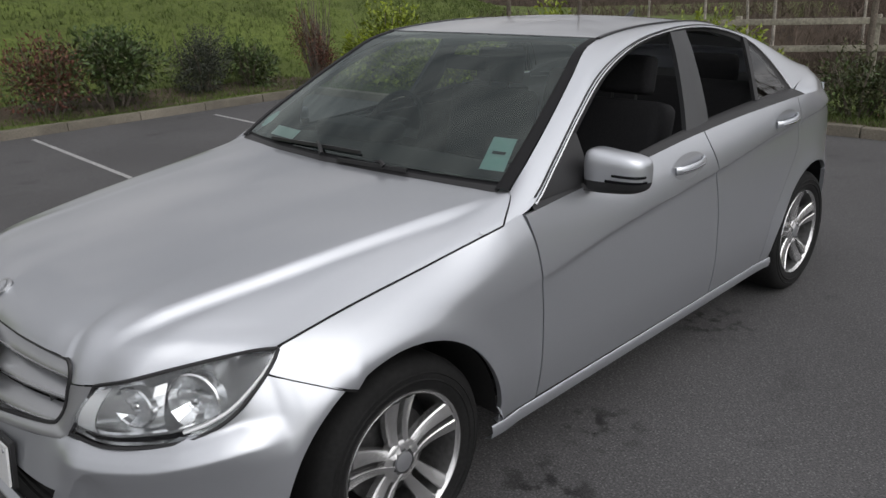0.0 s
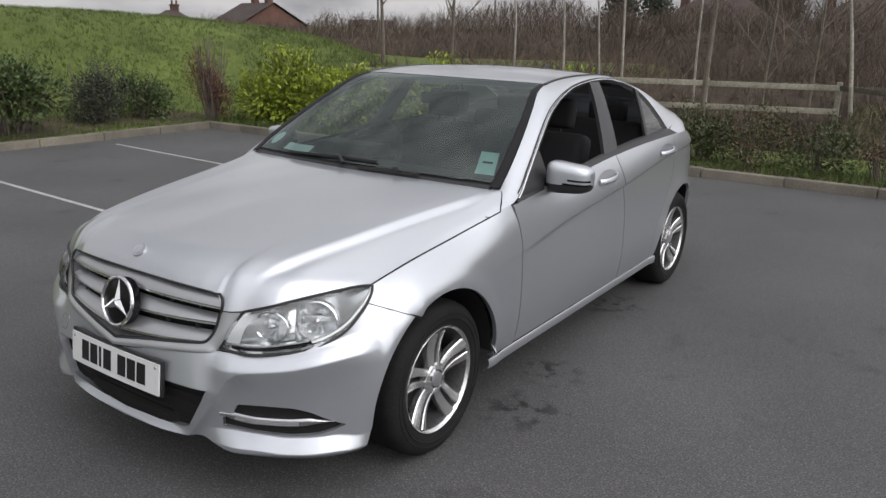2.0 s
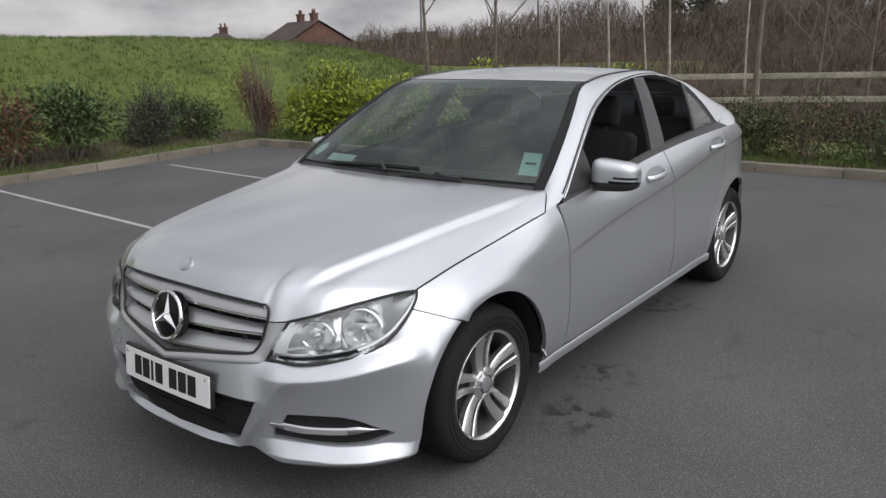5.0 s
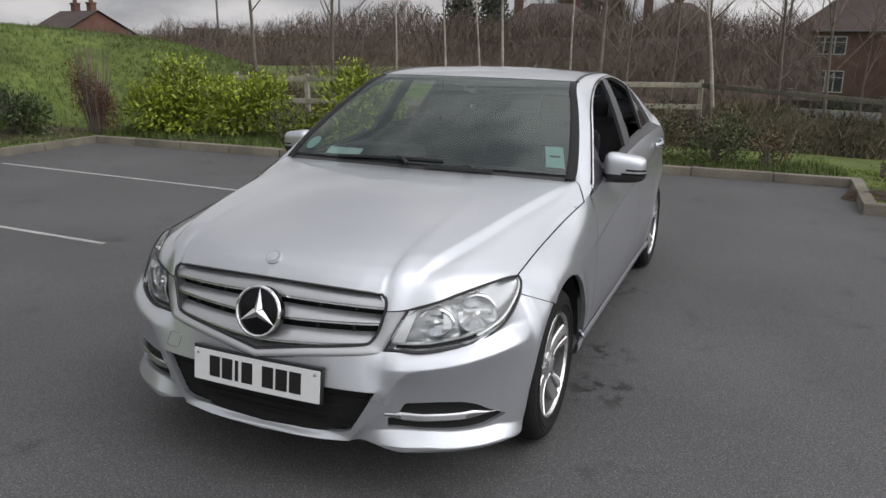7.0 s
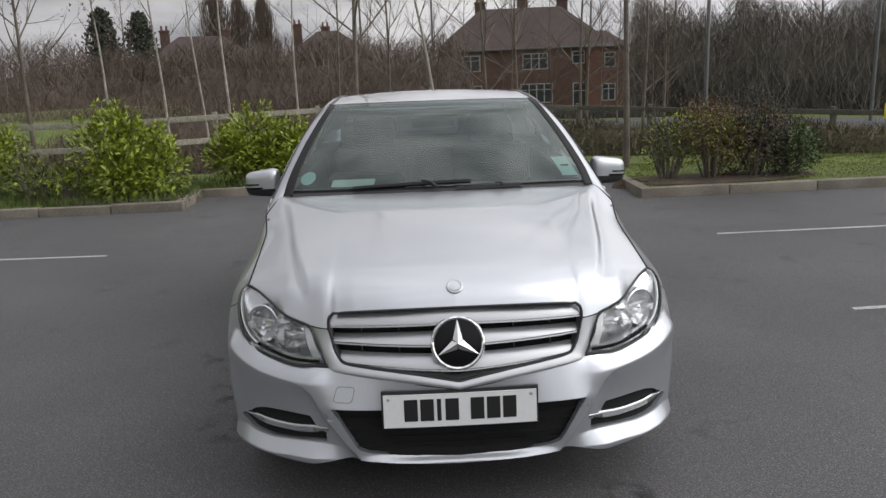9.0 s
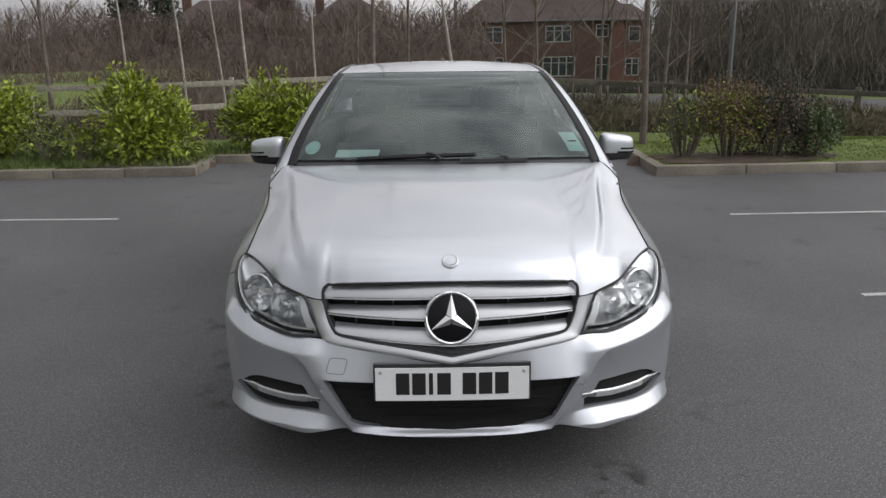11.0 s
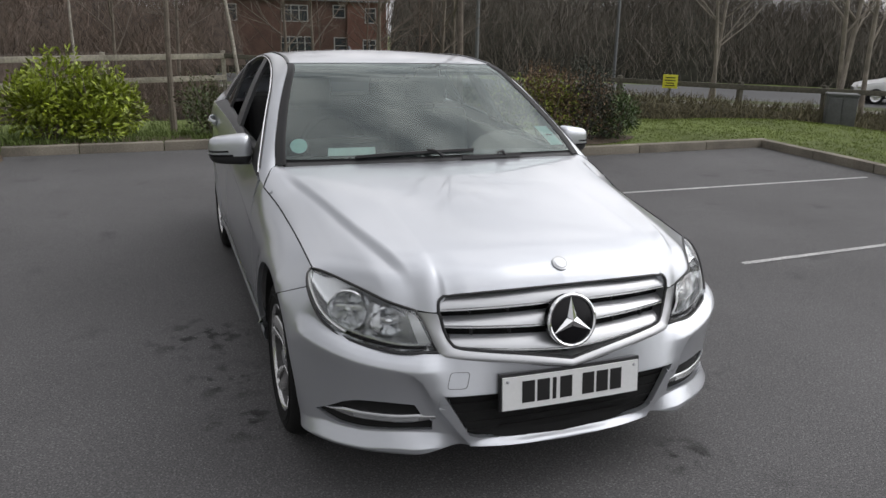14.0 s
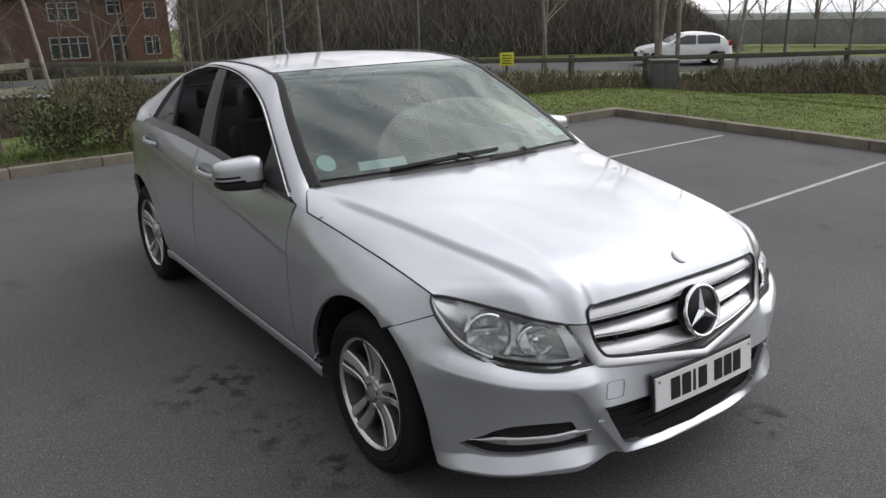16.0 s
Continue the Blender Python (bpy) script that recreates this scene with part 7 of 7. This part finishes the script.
lw = new("boundary_wall")
tagged(lw, "long low grey concrete panel wall far off", "wall", kind="structure")
for k in range(16):
    ax, ay = spot(53.5 + 1.9 * k, 62, (-2.1, -2.4))
    bx, by = spot(53.5 + 1.9 * (k + 1), 62, (-2.1, -2.4))
    o = part("wall_panel", box(math.hypot(bx - ax, by - ay) - 0.008, 0.14, 1.7, 0.01), SHEDGREY, lw)
    o.matrix_basis = pose((ax + bx) / 2, (ay + by) / 2, -1.45, 0, 0, math.degrees(math.atan2(by - ay, bx - ax)))

sg = new("warning_sign")
tagged(sg, "small yellow warning sign on the fence", "sign")
sg.matrix_basis = pose(7.92, 9.57, 0.50, 0, 0, -42)
part("sign_board", box(0.27, 0.012, 0.25, 0.004, (0, 0, 0)), YELLOW, sg)
for k, (w, z) in enumerate(((0.18, 0.07), (0.20, 0.02), (0.15, -0.03), (0.18, -0.075))):
    part("sign_bar", box(w, 0.003, 0.018, 0, (0, -0.0075, z)), INK, sg, smooth=False)
part("sign_stay", box(0.04, 0.03, 0.9, 0.004, (0, 0.022, -0.40)), FENCEDARK, sg)

CABGREY = material("dark_grey_cabinet_paint", (0.075, 0.078, 0.078), rough=0.6, grain=(40, 0.15), spots=(5, 0.15))
cb = new("utility_cabinet")
tagged(cb, "plain grey steel utility cabinet by the fence", "cabinet")
cz = land(9.72, 7.26)
cb.matrix_basis = pose(9.72, 7.26, cz - 0.04, 0, 0, -38)
part("body", box(0.46, 0.30, 0.58, 0.012, (0, 0, 0.29)), CABGREY, cb)
part("lid", box(0.50, 0.34, 0.04, 0.012, (0, 0, 0.595)), CABGREY, cb)
for sx in (-0.115, 0.115):
    part("cabinet_door", box(0.215, 0.012, 0.50, 0.004, (sx, -0.156, 0.29)), CABGREY, cb)


# --- a hatchback on the far road ---
WHITECAR = material("white_car_paint", (0.72, 0.73, 0.74), rough=0.3, coat=0.6, grain=(3, 0.02))
TAILRED = material("red_tail_lens", (0.30, 0.02, 0.02), rough=0.25)


def hatchback(x, y, yaw, label):
    h = new("hatchback")
    h.matrix_basis = pose(x, y, land(x, y) + 0.10, 0, 0, yaw)
    tagged(h, label, "car")
    top = cubic((-2.1, 0.66), (-1.95, 0.80), (-1.0, 0.98), (-0.85, 1.03), (0.0, 1.44), (0.5, 1.49), (1.2, 1.44), (1.65, 1.30), (1.95, 1.02), (2.08, 0.95), (2.14, 0.60))
    half = cubic((-2.12, 0.45), (-1.9, 0.74), (-1.3, 0.86), (1.4, 0.88), (1.9, 0.80), (2.14, 0.62))
    rows = []
    for k in range(57):
        px = mix(-2.12, 2.14, k / 56)
        b, t = half(px), top(px)
        arch = max([math.sqrt(max(0.0, 0.36**2 - (px - a) ** 2)) for a in (-1.32, 1.30)])
        low = max(0.24, 0.30 + arch) if arch else 0.22
        waist = min(0.95, t - 0.05)
        tuck = max(0.0, t - 0.98) * 0.42
        prof = [(b * 0.96, low), (b, mix(low, waist, 0.45)), (b * 0.985, waist), (b * 0.97 - tuck * 0.7, mix(waist, t, 0.75)), (b * 0.86 - tuck, t - 0.015), (0.0, t)]
        rows.append([Vector((px, -q, z)) for q, z in prof] + [Vector((px, q, z)) for q, z in prof[-2::-1]])
    part("body", outward(net(rows), (0, 0, 0.6)), WHITECAR, h, angle=30)
    part("floor_pan", box(3.9, 1.5, 0.2, 0.03, (0, 0, 0.34)), GAP, h)
    for side in (-1, 1):
        def pane(x0, x1, lo, hi):
            def at(u, v):
                px = mix(x0, x1, u)
                t = top(px)
                z = mix(lo, min(hi, t - 0.09), v)
                f = min(1.0, max(0.0, (z - 0.95) / max(0.05, t - 0.95)))
                return Vector((px, side * (half(px) * 0.985 - max(0.0, t - 0.98) * 0.42 * f * 0.95 + 0.012 + 0.02 * math.sin(math.pi * f)), z))
            return sheet(at, 10, 4)
        part("side_window", outward(pane(-0.62, 0.42, 0.97, 1.36), (0, 0, 0.9)), PANE, h)
        part("side_window", outward(pane(0.50, 1.50, 0.98, 1.36), (0, 0, 0.9)), PANE, h)
        part("tail_lamp", box(0.16, 0.22, 0.24, 0.05, (1.97, side * 0.70, 0.98)), TAILRED, h)
        part("headlamp", box(0.34, 0.22, 0.14, 0.05, (-1.88, side * 0.64, 0.70)), REFLECTOR, h)
        part("door_mirror", box(0.10, 0.20, 0.13, 0.04, (-0.62, side * 0.95, 1.00)), WHITECAR, h)
        for a in (-1.32, 1.30):
            w = part("wheel", move(lathe([(0.20, 0.10), (0.30, 0.10), (0.325, 0.06), (0.325, -0.08), (0.20, -0.10)], 28), pose(a, side * 0.77, 0.325, 0, 0, 90)), RUBBER, h)
            part("rim", move(lathe([(0.0005, 0.105), (0.06, 0.10), (0.17, 0.085), (0.205, 0.105)], 20), pose(a, side * 0.77, 0.325, 0, 0, side * 90)), ALLOY, w)
    part("windscreen", sheet(lambda u, v: Vector((mix(-0.82, -0.06, v), mix(-0.68, 0.68, u) * mix(1, 0.84, v), top(mix(-0.82, -0.06, v)) + 0.012)), 6, 6), PANE, h)


hatchback(28.8, 21.65, -39, "white five-door hatchback on the far road")


# --- grass tufts on the verges and the bank ---
def grass_tufts(name, n, where, mat, label, hmin=0.04, hmax=0.11):
    verts, faces = [], []
    while n > 0:
        x, y = where()
        if out_of_park(x, y) < 0.16:
            continue
        z = land(x, y)
        n -= 1
        for k in range(5):
            a = rnd.uniform(0, 2 * math.pi)
            hgt = rnd.uniform(hmin, hmax)
            lean = Vector((math.cos(a), math.sin(a), 0)) * hgt * rnd.uniform(0.2, 0.9)
            s = Vector((-math.sin(a), math.cos(a), 0)) * rnd.uniform(0.004, 0.009)
            p = Vector((x + rnd.uniform(-0.05, 0.05), y + rnd.uniform(-0.05, 0.05), z - 0.01))
            b = len(verts)
            verts += [p - s, p + s, p + lean + Vector((0, 0, hgt))]
            faces += [(b, b + 1, b + 2)]
    o = raw_part(name, verts, faces, mat)
    tagged(o, label, "grass", kind="stuff")


BLADE = material("grass_blade", (0.080, 0.112, 0.024), rough=0.8, island=0.25, spots=(0.5, 0.3))
LAWNBLADE = material("lawn_blade", (0.124, 0.160, 0.028), rough=0.8, island=0.2, spots=(0.4, 0.2))
grass_tufts("bank_grass", 15000, lambda: (-8.0 - abs(rnd.gauss(0, 4.5)), rnd.uniform(-3, 15)), BLADE, "rough tufted grass on the bank")
grass_tufts("verge_grass", 7000, lambda: (rnd.uniform(-8, 2.4), 6.2 + abs(rnd.gauss(0, 2.0))), BLADE, "rough grass among the shrubs", 0.04, 0.14)
grass_tufts("lawn_grass", 30000, lambda: (rnd.uniform(2.4, 13), rnd.uniform(-2, 10)), LAWNBLADE, "short mown lawn grass", 0.015, 0.035)
